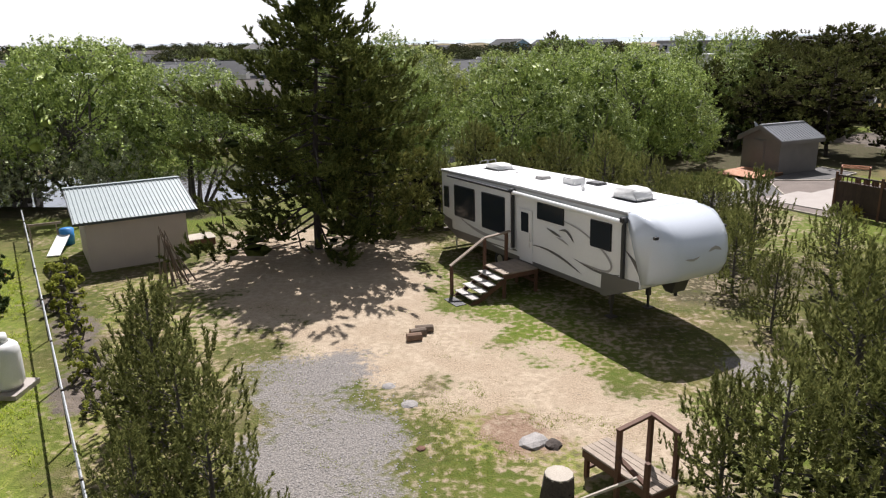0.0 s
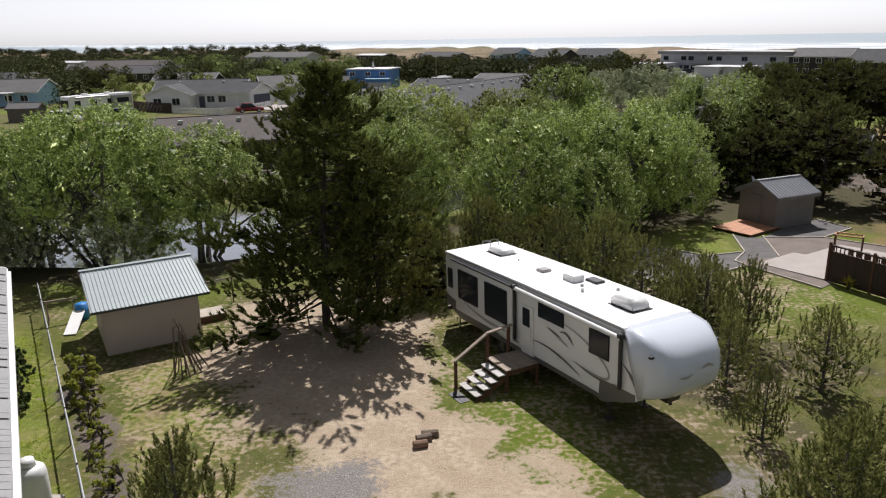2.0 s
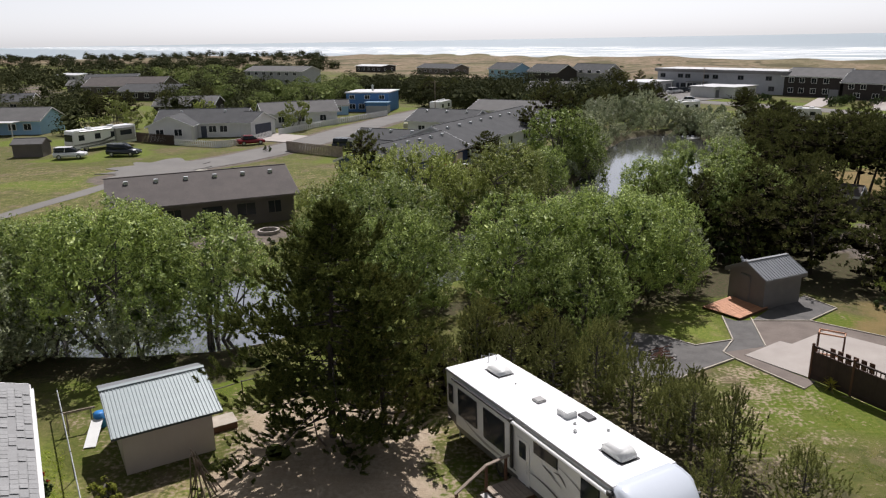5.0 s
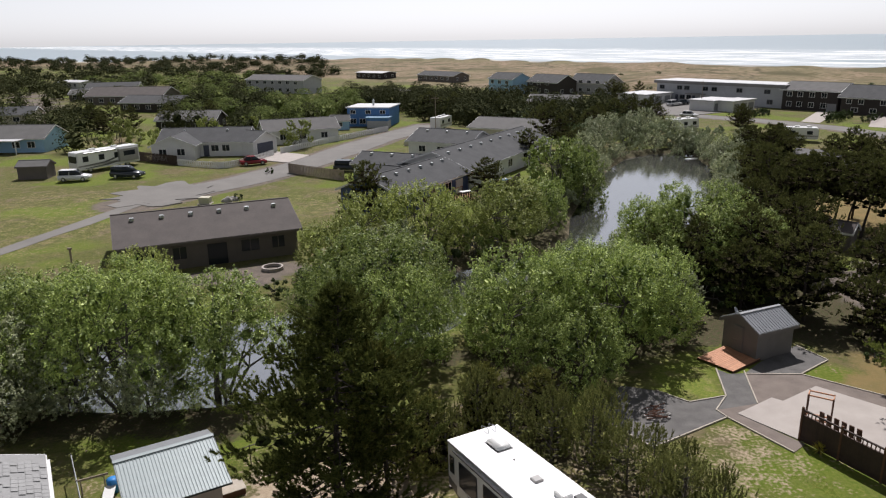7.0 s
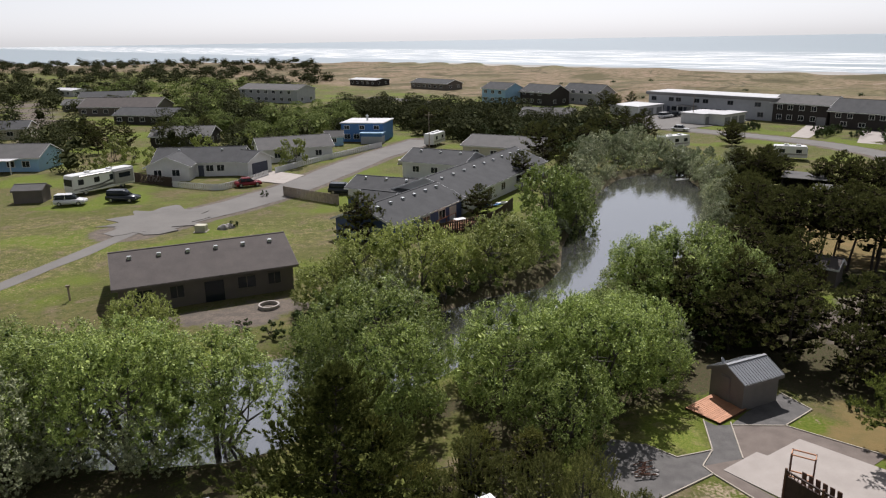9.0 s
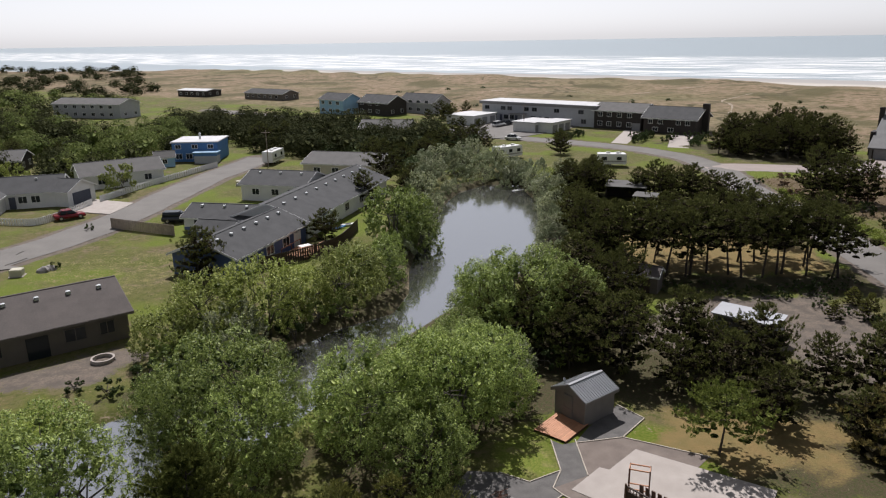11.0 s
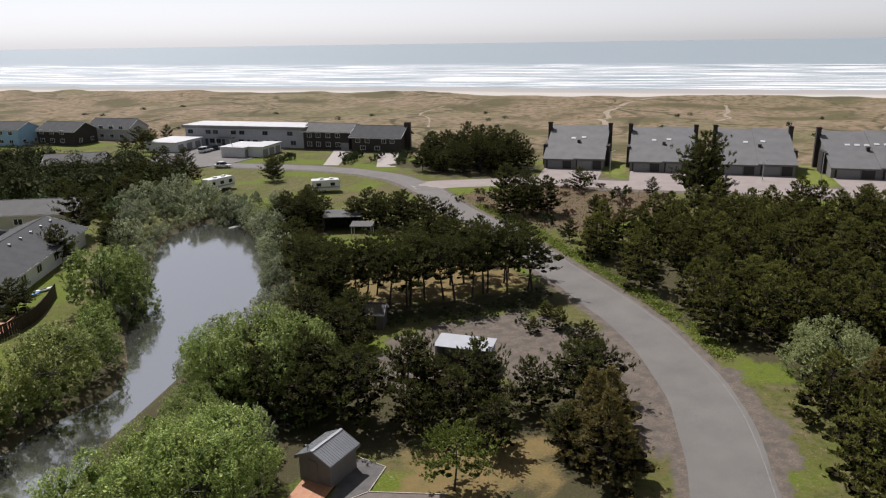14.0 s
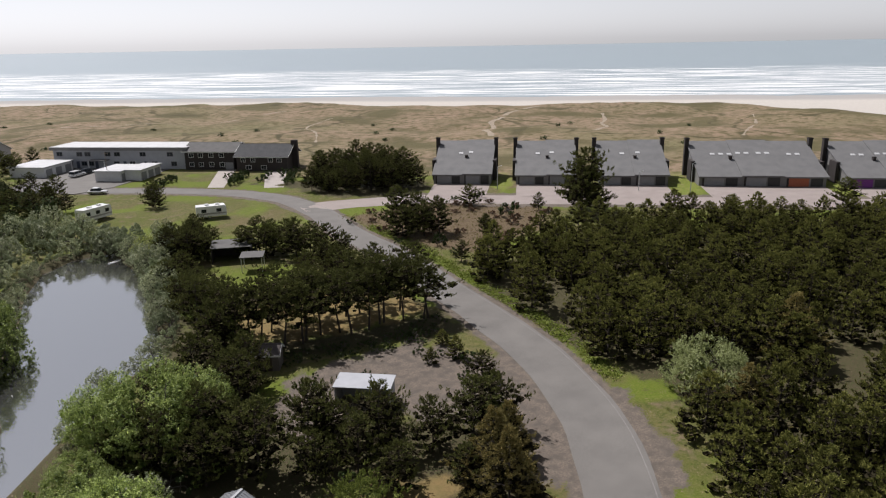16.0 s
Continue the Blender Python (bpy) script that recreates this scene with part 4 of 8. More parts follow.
def settle(proto, x, y, s=1.0, rz=0.0, dz=-0.05):
    """Moves a plant itself to its place."""
    proto.matrix_world = at(x, y, rz, dz) @ Matrix.Diagonal((s, s, s, 1))
    return proto


def scatter(protos, spots, lo, hi, squash=0.12):
    """Sets plants on their spots, the first of each kind being the plant itself."""
    used = set()
    for i, (x, y, *rest) in enumerate(spots):
        p = protos[i % len(protos)]
        s = (rest[0] if rest else 1.0) * RNG.uniform(lo, hi)
        if p.name in used:
            place(p, x, y, s, sz=s * RNG.uniform(1 - squash, 1 + squash))
        else:
            used.add(p.name)
            settle(p, x, y, s, RNG.uniform(0, 360))


# willows and alders round the pond
WIL = "bushy green willow tree on the pond bank"
willows = [broadleaf("willow_tree", 11, 8.6, 9.4, 44000, 0.088, "willow", WIL, 0.08, 48), broadleaf("willow_tree", 12, 8.0, 10.0, 44000, 0.088, "willow", WIL, 0.08, 50)]
alders = [broadleaf("willow_tree", 17, 8.2, 9.0, 12000, 0.16, "willow", "rounded green willow tree by the pond", 0.08, 40), broadleaf("willow_tree", 18, 7.8, 9.4, 12000, 0.16, "willow", "rounded green willow tree by the pond", 0.08, 40)]
limes = [broadleaf("willow_tree", 13, 7.4, 8.8, 26000, 0.1, "willow_lime", "yellow-green willow tree beside the pond", 0.08, 44)]
greys = [broadleaf("willow_tree", 14, 6.6, 7.4, 12000, 0.12, "willow_grey", "grey-green willow tree beside the pond", 0.08, 34)]
bare = [broadleaf("willow_tree", 16, 9.2, 9.4, 44000, 0.088, "willow", "green willow with leaning bare stems on the pond bank", 0.26, 46, 7)]
scatter(bare, [(-20.6, 38.2, 1.08), (-16.0, 40.2, 1.0), (-25.6, 40.6, 1.08)], 0.97, 1.03)
scatter(willows, [(-28.5, 35.2, 0.75), (-31, 40, 0.95), (-6.4, 45.8, 1.1), (-10.2, 48.5, 0.75), (-4.6, 41.2, 0.75), (3.2, 44.0, 0.95), (8.6, 44.4, 0.95), (6, 40.0, 0.68), (12, 47.5, 0.85), (19.4, 60.5, 1.06), (23.8, 61.4, 0.85), (11.4, 52.0, 0.72), (7.2, 48.6, 0.72), (1.6, 47.6, 0.62), (15.6, 63.8, 0.72), (12.2, 58.6, 0.55), (-34, 46, 0.9)], 0.97, 1.03)
scatter(alders, [(10.6, 93.5, 1.0), (13.4, 96.4, 0.85), (14.5, 92, 0.6), (7, 76.5, 0.7), (8.6, 82.5, 0.55), (13.5, 101, 0.7), (3.5, 78.5, 0.62), (-11.8, 52.6, 0.5), (16.6, 66.5, 0.55)], 0.97, 1.03)
scatter(limes, [(-9.8, 66.0, 0.92), (-4.8, 66.5, 0.98), (3.4, 71.5, 0.98), (-1.4, 69.6, 0.72), (-13.5, 63, 0.7), (9.4, 50.6, 0.74), (-26, 52.5, 0.7), (41.5, 122, 0.6), (38.5, 135, 0.5)], 0.95, 1.05)
scatter(greys, [(-7.4, 62.4, 0.78), (-25.8, 33.2, 0.62), (14.4, 51.5, 0.72), (-33, 37, 0.8), (36, 101, 0.8), (39, 113, 0.8), (27.6, 153, 0.9), (31, 144, 0.85), (37, 143.5, 0.9), (39, 133, 0.8), (22.5, 133.4, 0.9), (34, 151, 0.95), (18.6, 121, 0.8), (48, 131, 0.75), (16, 106, 0.7), (-27.4, 34.6, 1.0), (-30.5, 37, 1.15), (-23.6, 36.6, 0.75), (-18.4, 36.4, 0.55), (14.2, 67.4, 0.42), (16.2, 72.2, 0.42), (19.6, 75.8, 0.45), (23.6, 77.6, 0.45), (26.6, 79.6, 0.5)], 0.95, 1.05)
settle(broadleaf("hawthorn_tree", 19, 5.4, 9.4, 34000, 0.085, "pale_leaf", "broad pale green tree among dark pines", 0.1, 40, whips=0.02), 65.6, 33.0)
silvers = [bush("silver_shrub", 15, 5.2, 4.2, 4500, 0.15, "silver", "pale silver-green shrub by the water", 14)]
scatter(silvers, [(25, 141), (30, 144, 1.1), (34, 139, 1.2), (28.5, 137), (22, 134, 0.8), (-1.5, 73.5, 0.6), (36, 130, 0.7), (20.5, 128, 1.1), (18, 121, 1.0), (42, 130, 1.2), (43, 118, 1.1), (40.5, 138, 1.1), (32, 149, 1.2), (24, 147, 1.2), (47, 126, 1.0), (37, 144, 1.0)], 0.9, 1.1)

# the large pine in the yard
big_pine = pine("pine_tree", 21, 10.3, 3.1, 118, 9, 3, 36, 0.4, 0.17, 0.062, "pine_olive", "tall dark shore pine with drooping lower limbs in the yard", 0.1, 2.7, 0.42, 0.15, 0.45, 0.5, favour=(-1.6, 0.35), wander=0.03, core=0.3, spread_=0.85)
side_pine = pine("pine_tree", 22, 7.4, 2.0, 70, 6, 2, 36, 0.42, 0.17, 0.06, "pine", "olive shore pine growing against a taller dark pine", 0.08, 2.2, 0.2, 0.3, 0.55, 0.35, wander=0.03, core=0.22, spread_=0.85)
settle(side_pine, -4.0, 29.4)
settle(big_pine, -6.2, 28.3)
# pines of the row, the grove and the lots
DK = "dark green shore pine"
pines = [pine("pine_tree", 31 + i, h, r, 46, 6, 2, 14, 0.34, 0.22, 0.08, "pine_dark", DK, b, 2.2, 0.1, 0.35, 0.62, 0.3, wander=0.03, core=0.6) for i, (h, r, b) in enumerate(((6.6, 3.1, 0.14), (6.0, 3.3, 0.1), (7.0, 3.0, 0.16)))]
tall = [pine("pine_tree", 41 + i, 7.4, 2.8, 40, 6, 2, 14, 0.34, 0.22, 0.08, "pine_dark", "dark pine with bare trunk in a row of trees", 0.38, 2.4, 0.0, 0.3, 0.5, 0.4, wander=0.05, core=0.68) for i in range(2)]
spruces = [pine("spruce_tree", 51, 7.0, 3.5, 66, 8, 3, 14, 0.3, 0.24, 0.055, "spruce", "olive-brown spruce with drooping sprays", 0.05, 1.1, 0.3, 0.1, 0.25, 0.2)]
scatter(tall, [(34.5 + 1.75 * i + 0.6 * math.sin(i * 2.1), 75.6 - 0.45 * i + 0.9 * math.sin(i * 1.3), 1.1) for i in range(15)] + [(32.5, 82), (34.5, 86), (38, 84, 1.0), (43, 82, 0.95), (48, 80), (53, 76.5), (57.5, 73.5), (41, 79), (45.5, 78.5), (51, 77), (55.5, 79), (60.5, 76.5), (36, 80)], 0.9, 1.1)
spots = [(24.5, 60, 0.9), (27, 56), (30, 57.5, 0.9), (29.3, 51.5), (32.4, 51.6, 0.72), (24.4, 51), (34.0, 47.0, 0.85), (38, 44.6, 0.8), (30.8, 46, 0.8), (41, 42.5), (44.6, 43.3, 0.9), (31.5, 41.5, 0.75), (28.6, 62.5), (31.5, 66.5), (32, 76), (36.5, 91), (40, 97, 0.85), (45.5, 114, 0.9), (49, 116, 0.85), (57, 109), (60.5, 105), (64, 101, 0.9), (58, 89, 0.95), (61, 84, 0.9), (54, 92, 0.8), (51, 51.2, 0.6), (21.5, 66.5, 0.9), (26, 68, 0.95), (18.5, 57.5, 0.9), (22, 57, 0.95), (20.5, 53, 0.8), (16.5, 60.5, 0.8), (24, 55, 0.8), (27.5, 47.5, 0.7), (36.4, 49.6, 0.58), (33.2, 55.0, 0.5), (37.5, 103, 0.8), (41.5, 107, 0.75), (36, 38, 0.6)]
scatter(pines, spots, 0.9, 1.1)
scatter(spruces, [(38.2, 37.2, 1.0), (36.2, 33.6, 0.95), (41.5, 38.6, 0.75), (62.5, 27.5, 0.9), (79, 30.5, 1.0)], 0.95, 1.05)
lone = pine("pine_tree", 65, 4.7, 2.9, 42, 6, 2, 18, 0.3, 0.2, 0.06, "pine_bright", "bright green umbrella-shaped pine by the gravel path", 0.38, 2.4, 0.15, 0.3, 0.6, 0.25, wander=0.04, core=0.4)
settle(lone, 25.7, 38.6)
# the grove beyond the road
GROVE = [(68.5, 68), (76, 78), (94, 81), (110, 79), (126, 69), (141, 57), (150, 42), (120, 12), (80, 4), (36, 2), (43, 17), (52, 27), (58, 33), (62, 41), (65.5, 54)]
grove_spots = []
grng = np.random.default_rng(5)
while len(grove_spots) < 225:
    x, y = grng.uniform(40, 150), grng.uniform(4, 82)
    if poly_dist(x, y, GROVE) > -0.5 or line_dist(x, y, ROAD) < 5.9 or math.hypot(x - 65.6, y - 33.2) < 5.6 or poly_dist(x, y, [(59, 45), (63.5, 43), (67, 37), (69, 30), (60, 27), (56, 31)]) < 0 or poly_dist(x, y, [(70, 37), (78, 33), (74, 27), (66, 33)]) < 0:
        continue
    if min([9.0] + [math.hypot(x - a, y - b) for a, b, _ in grove_spots]) > 2.9:
        grove_spots.append((x, y, 0.95 if y > 20 else 1.0))
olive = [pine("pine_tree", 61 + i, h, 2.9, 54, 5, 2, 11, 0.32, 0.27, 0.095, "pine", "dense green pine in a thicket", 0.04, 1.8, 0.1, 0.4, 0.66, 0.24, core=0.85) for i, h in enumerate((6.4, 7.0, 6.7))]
scatter([olive[0], olive[1], olive[2], olive[1], olive[0]], grove_spots, 0.82, 1.12)
# dark trees before the condominiums and round the motel
dark_spots = [(93, 152, 0.9), (96, 147.5, 0.95), (99.5, 144, 1.05), (103.5, 141.8, 1.15), (107, 140.2, 1.15), (111, 138.8, 1.1), (115, 137.6, 0.9), (97, 151, 1.0), (101, 148, 1.2), (105, 145.5, 1.25), (109, 143.5, 1.2), (113, 142, 1.2), (99, 158, 1.1), (103, 156, 1.35), (107, 154, 1.4), (111, 152, 1.45), (114.5, 149, 1.4), (117, 146, 1.2), (110, 157, 1.4), (106, 160, 1.3), (102, 162, 1.2), (115, 153, 1.3), (98, 154, 0.8), (112, 147, 1.2), (108, 149.5, 1.2), (104, 152, 1.1), (83.5, 107, 1.2), (86.5, 104, 1.2), (82, 103, 1.0), (88.5, 100, 1.0), (85.5, 101, 1.0), (109, 113, 0.95), (121.5, 92.1, 2.0), (119.0, 90.6, 1.3), (124.4, 90.0, 1.1), (165, 56, 0.95), (116, 99, 0.45), (61.3, 171.2, 0.7), (42.5, 186.6, 0.8), (38, 190, 0.8), (33, 176, 0.9), (36, 170, 0.8), (28, 168, 0.9), (24, 160, 0.9), (44.7, 233, 0.9), (39, 236, 0.8), (30, 180, 0.9), (-13.4, 83.5, 0.95), (-10.8, 86.0, 0.6), (1.6, 98.0, 0.85), (9, 119.5, 1.0), (13.8, 134, 1.1), (18.5, 131, 0.9), (24.9, 158, 0.9), (19, 150, 0.95), (14, 160, 0.9), (46.6, 122.6, 0.85), (49.0, 120.0, 0.95), (48.4, 124.0, 0.75), (54.2, 112.4, 0.9), (57.6, 112.6, 0.9), (61, 109, 0.95), (63.8, 106.1, 0.85), (60.2, 112.4, 0.8), (58.6, 162.8, 0.8), (39.9, 174.2, 0.9), (42.4, 172, 0.7), (49.4, 247.7, 0.9), (45, 244, 1.0), (56, 255.8, 0.8), (46.2, 115.6, 0.85), (43.4, 117.6, 0.9), (50.4, 124.8, 0.85), (52.4, 127, 0.8), (51.5, 118.2, 0.8), (65.4, 98.2, 0.7), (61.4, 97.6, 0.75), (43.7, 204.4, 0.7), (45.8, 192.2, 0.8), (-94, 175, 1.0), (-87, 171, 1.1), (-80, 166, 1.0), (-74, 172, 1.1), (-66, 178, 1.0), (-84, 160, 0.8), (-58, 183, 0.9), (-12, 189, 1.0), (-6, 195, 1.0), (5.2, 197, 0.9), (16, 122.1, 0.9), (93, 92, 0.55), (97, 96, 0.4), (76, 92, 0.45), (79, 84, 0.5)]
scatter([pines[2], pines[1], pines[0]], [d if len(d) == 3 else (*d, 0.9) for d in dark_spots], 0.85, 1.1)


def far_wood(name, spots, seed, mat, label, h, w, n, size, cone=False):
    """A distant wood: many small crowns of leaf clumps in one mass."""
    rng = np.random.default_rng(seed)
    V, C, K = [], [], []
    for x, y in spots:
        z0, hh, ww = gz1(x, y), h * rng.uniform(0.7, 1.25), w * rng.uniform(0.75, 1.25)
        m = int(n * rng.uniform(0.8, 1.2))
        a, u = rng.uniform(0, 2 * math.pi, m), rng.uniform(0.02, 1, m)
        prof = (1 - u) ** 0.7 if cone else np.sqrt(np.clip(1 - ((u - 0.4) / 0.62) ** 2, 0, 1))
        lump = 1 + 0.22 * np.sin(3 * a + rng.uniform(0, 6) + 5 * u) + 0.12 * np.sin(7 * a + 9 * u)
        rad = ww / 2 * prof * lump * rng.uniform(0.7, 1.05, m)
        p = np.stack([x + rad * np.cos(a), y + rad * np.sin(a), z0 + hh * u], -1)
        nrm = unit(np.stack([np.cos(a) * 0.8, np.sin(a) * 0.8, 1.6 * u - 0.3], -1) + 0.45 * rng.normal(size=(m, 3)))
        t = unit(np.cross(nrm, rng.normal(size=(m, 3))))
        s = (size * rng.uniform(0.6, 1.4, m))[:, None]
        V.append(np.stack([p - t * s, p + np.cross(nrm, t) * s * 1.1, p + t * s], 1).reshape(-1, 3))
        for j in range(3):
            e = rng.uniform(-0.2, 0.2, 2) * ww
            C.append((x + e[0], y + e[1], z0 + hh * (0.3 + 0.15 * j))), K.append(np.diag((0.2 * ww, 0.2 * ww, 0.17 * hh)) * (0.8 if cone and j == 2 else 1))
    v = np.concatenate(V)
    cv, cf = clumps(np.array(C), np.array(K), rng)
    faces = np.concatenate([np.arange(len(v)).reshape(-1, 3), cf + len(v)])
    return tagged(raw(name, np.concatenate([v, cv]), faces, mat), label, "trees", kind="stuff")


def fill(n, poly, seed, gap, keepout=()):
    rng = np.random.default_rng(seed)
    xs, ys = [p[0] for p in poly], [p[1] for p in poly]
    out, tries = [], 0
    while len(out) < n and tries < 40 * n:
        tries += 1
        x, y = rng.uniform(min(xs), max(xs)), rng.uniform(min(ys), max(ys))
        if poly_dist(x, y, poly) < 0 and all(math.hypot(x - a, y - b) > r for a, b, r in keepout) and all((x - a) ** 2 + (y - b) ** 2 > gap * gap for a, b in out[-60:]):
            out.append((x, y))
    return out


HOUSES_KEEP = [(-120, 252, 18), (-69, 174, 12), (-71, 272, 20), (-124, 201, 9), (-135, 218, 9), (-150, 242, 9), (-165, 265, 9), (-180, 290, 9), (-145, 268, 8), (-51, 135, 15), (-37, 152, 12), (-25, 181, 12), (-93, 142, 13), (-62, 118, 10), (8, 147, 12), (-5, 127, 9), (2, 123, 14), (53, 234, 14), (76, 228, 24), (94, 208, 13), (103, 193, 13), (22.5, 207, 12), (12, 278, 12), (28, 270, 12), (43, 272, 12), (-16, 355, 16), (-53, 390, 14), (-4, 130, 9), (1, 117, 18), (-78, 296, 18), (-21, 168, 12), (-11, 176, 8), (-16, 150, 10)]
green_left = fill(34, [(-74, 158), (-40, 148), (-33, 190), (-26, 232), (-58, 228), (-80, 255), (-106, 280), (-92, 230)], 1, 5.5, HOUSES_KEEP)
far_wood("far_leafy_trees", green_left, 2, "far_green", "leafy green trees between distant houses", 5.8, 8, 1300, 0.22)
dark_near = fill(44, [(-74, 158), (-40, 152), (-33, 190), (-26, 232), (-58, 228), (-80, 255), (-106, 280), (-92, 230)], 21, 5.0, HOUSES_KEEP + [(x, y, 4.5) for x, y in green_left])
far_wood("far_dark_trees", dark_near, 22, "pine_far", "dark pines between houses and leafy trees", 5.8, 6.5, 800, 0.22)
dark_left = fill(210, [(-72, 140), (-100, 185), (-140, 270), (-260, 400), (-360, 400), (-230, 200), (-150, 140), (-112, 118)], 3, 6, HOUSES_KEEP)
far_wood("far_dark_trees", dark_left, 4, "pine_far", "dark pines between distant houses", 5.2, 6.5, 600, 0.24)
dark_mid = fill(110, [(-18, 178), (-14, 195), (-50, 235), (-40, 260), (10, 235), (40, 195), (30, 185), (24, 165), (4, 172)], 5, 4.5, HOUSES_KEEP)
far_wood("far_dark_trees", dark_mid, 6, "pine_far", "dark pine wood behind the houses", 5.6, 7, 900, 0.22)
far_all = fill(460, [(-130, 280), (-50, 262), (-60, 330), (-80, 430), (-108, 560), (-150, 700), (-420, 860), (-700, 820), (-330, 420)], 7, 9, HOUSES_KEEP)
far_wood("far_dark_trees", far_all, 8, "pine_far", "distant dark trees along the coast plain", 4.6, 8.5, 280, 0.36)
far_green = fill(45, [(-120, 260), (-60, 255), (-70, 330), (-130, 420), (-200, 440), (-220, 400)], 9, 8, HOUSES_KEEP)
far_wood("far_leafy_trees", far_green, 10, "far_green", "distant green trees along the coast plain", 4.2, 8, 300, 0.35)
mid_shrub = fill(60, [(20, 140), (40, 170), (34, 215), (5, 240), (-5, 205), (8, 165)], 12, 5, HOUSES_KEEP)
far_wood("far_dark_shrubs", mid_shrub, 13, "shrub", "dark shrubs round the houses", 3.4, 5, 450, 0.22)
dune_bush = fill(26, [(100, 190), (160, 130), (215, 70), (290, 130), (150, 330), (40, 400), (0, 300)], 14, 12)
far_wood("dune_shrubs", dune_bush, 15, "shrub", "low dark shrubs scattered over the dunes", 1.1, 2.6, 40, 0.3)
back_wood = fill(90, [(-45, 20), (-24, 2), (-30, -40), (60, -40), (40, -8), (100, -20), (150, 0), (160, -60), (-60, -70)], 16, 7)
far_wood("wood_behind", back_wood, 17, "pine_far", "dark trees round the lot", 8, 6, 120, 0.5, True)
# roadside plants
verge = curve_pts(ROAD[8:14], 1.4)
verge_spots = [(q.x + s.x * d, q.y + s.y * d) for i, (q, s) in enumerate(verge) for d in (5.0 + 0.3 * math.sin(i), 5.9 + 0.5 * math.sin(1.7 * i))]

# ---- buildings ----
def window(parent, x, y, z, w, h, rz, frame_mat="window_white", bars=1):
    """A framed window set on a wall: x, y, z is the middle of the pane."""
    g = new("window")
    g.parent = parent
    g.matrix_local = pose(x, y, z, 0, 0, rz)
    bm = B()
    t = 0.09
    box(bm, -w / 2 - t, w / 2 + t, -0.06, 0.03, h / 2, h / 2 + t)
    box(bm, -w / 2 - t, w / 2 + t, -0.09, 0.03, -h / 2 - t, -h / 2)
    box(bm, -w / 2 - t, -w / 2, -0.06, 0.03, -h / 2, h / 2)
    box(bm, w / 2, w / 2 + t, -0.06, 0.03, -h / 2, h / 2)
    for i in range(bars):
        u = -w / 2 + w * (i + 1) / (bars + 1)
        box(bm, u - 0.03, u + 0.03, -0.05, 0.03, -h / 2, h / 2)
    part("window_frame", bm, frame_mat, g)
    bm = B()
    box(bm, -w / 2, w / 2, -0.02, 0.02, -h / 2, h / 2)
    part("pane", bm, "glass", g)
    return g


def door(parent, x, y, z, w, h, rz, mat, panels=4, name="door"):
    """A door or garage door with raised panels."""
    bm = B()
    box(bm, -w / 2, w / 2, -0.05, 0.03, 0, h)
    for i in range(panels):
        box(bm, -w / 2 + 0.06, w / 2 - 0.06, -0.08, -0.04, h * (i + 0.08) / panels, h * (i + 0.92) / panels, 0.01)
    ob = part(name, bm, mat, parent)
    ob.matrix_local = pose(x, y, z, 0, 0, rz)
    return ob


def gable(parent, L, W, he, hr, wall, roof, over=0.45, cx=0.0, cy=0.0, rz=0.0, trim="wall_white", vents=0, z0=-0.3, courses=0):
    """Walls and a ridged roof; the ridge runs along local x."""
    m = pose(cx, cy, 0, 0, 0, rz)
    bm = B()
    prism(bm, [(-W / 2, z0), (W / 2, z0), (W / 2, he), (0, hr - 0.02), (-W / 2, he)], -L / 2, L / 2)
    o = part("wall", bm, wall, parent)
    o.matrix_local = m @ pose(0, 0, 0, 0, 0, 90)
    k = (hr - he) / (W / 2)
    for side in (-1, 1):
        bm = B()
        e, t = W / 2 + over, 0.14
        ze = hr - k * e
        pr = [(0, hr), (e * side, ze), (e * side, ze + t), (0, hr + t)]
        prism(bm, pr, -L / 2 - over, L / 2 + over)
        n = courses
        for i in range(n):
            u0 = e * (i + 0.02) / n
            prism(bm, [(u0 * side, hr - k * u0 + t), ((u0 + e / n) * side, hr - k * (u0 + e / n) + t), ((u0 + e / n) * side, hr - k * (u0 + e / n) + t + 0.03), (u0 * side, hr - k * u0 + t + 0.004)], -L / 2 - over, L / 2 + over)
        r = part("roof", bm, roof, parent)
        r.matrix_local = m @ pose(0, 0, 0, 0, 0, 90)
        bm = B()
        box(bm, e * side - 0.04, e * side + 0.04, -L / 2 - over, L / 2 + over, ze - 0.1, ze + t * 0.7)
        f = part("fascia", bm, trim, parent)
        f.matrix_local = m @ pose(0, 0, 0, 0, 0, 90)
        for end in (-1, 1):
            bm = B()
            y = (L / 2 + over) * end
            prism(bm, [(0, hr - 0.12), (e * side, ze - 0.12), (e * side, ze + t), (0, hr + t)], y - 0.03, y + 0.03)
            f = part("bargeboard", bm, trim, parent)
            f.matrix_local = m @ pose(0, 0, 0, 0, 0, 90)
    for i in range(vents):
        bm = B()
        u = W * 0.13
        z = hr - k * u + 0.1
        box(bm, -0.2, 0.2, -0.2, 0.2, 0, 0.32, 0.03)
        f = part("roof_vent", bm, "galv", parent)
        f.matrix_local = m @ pose(-L / 2 + L * (i + 0.5) / vents, -u, z)
    bm = B()
    box(bm, -L / 2 - over, L / 2 + over, -0.12, 0.12, hr + 0.08, hr + 0.17)
    f = part("ridge_cap", bm, roof, parent)
    f.matrix_local = m


def house(x, y, rz, label, category="house", name="house"):
    return empty(name, pose(x, y, gz1(x, y), 0, 0, rz), label, category)


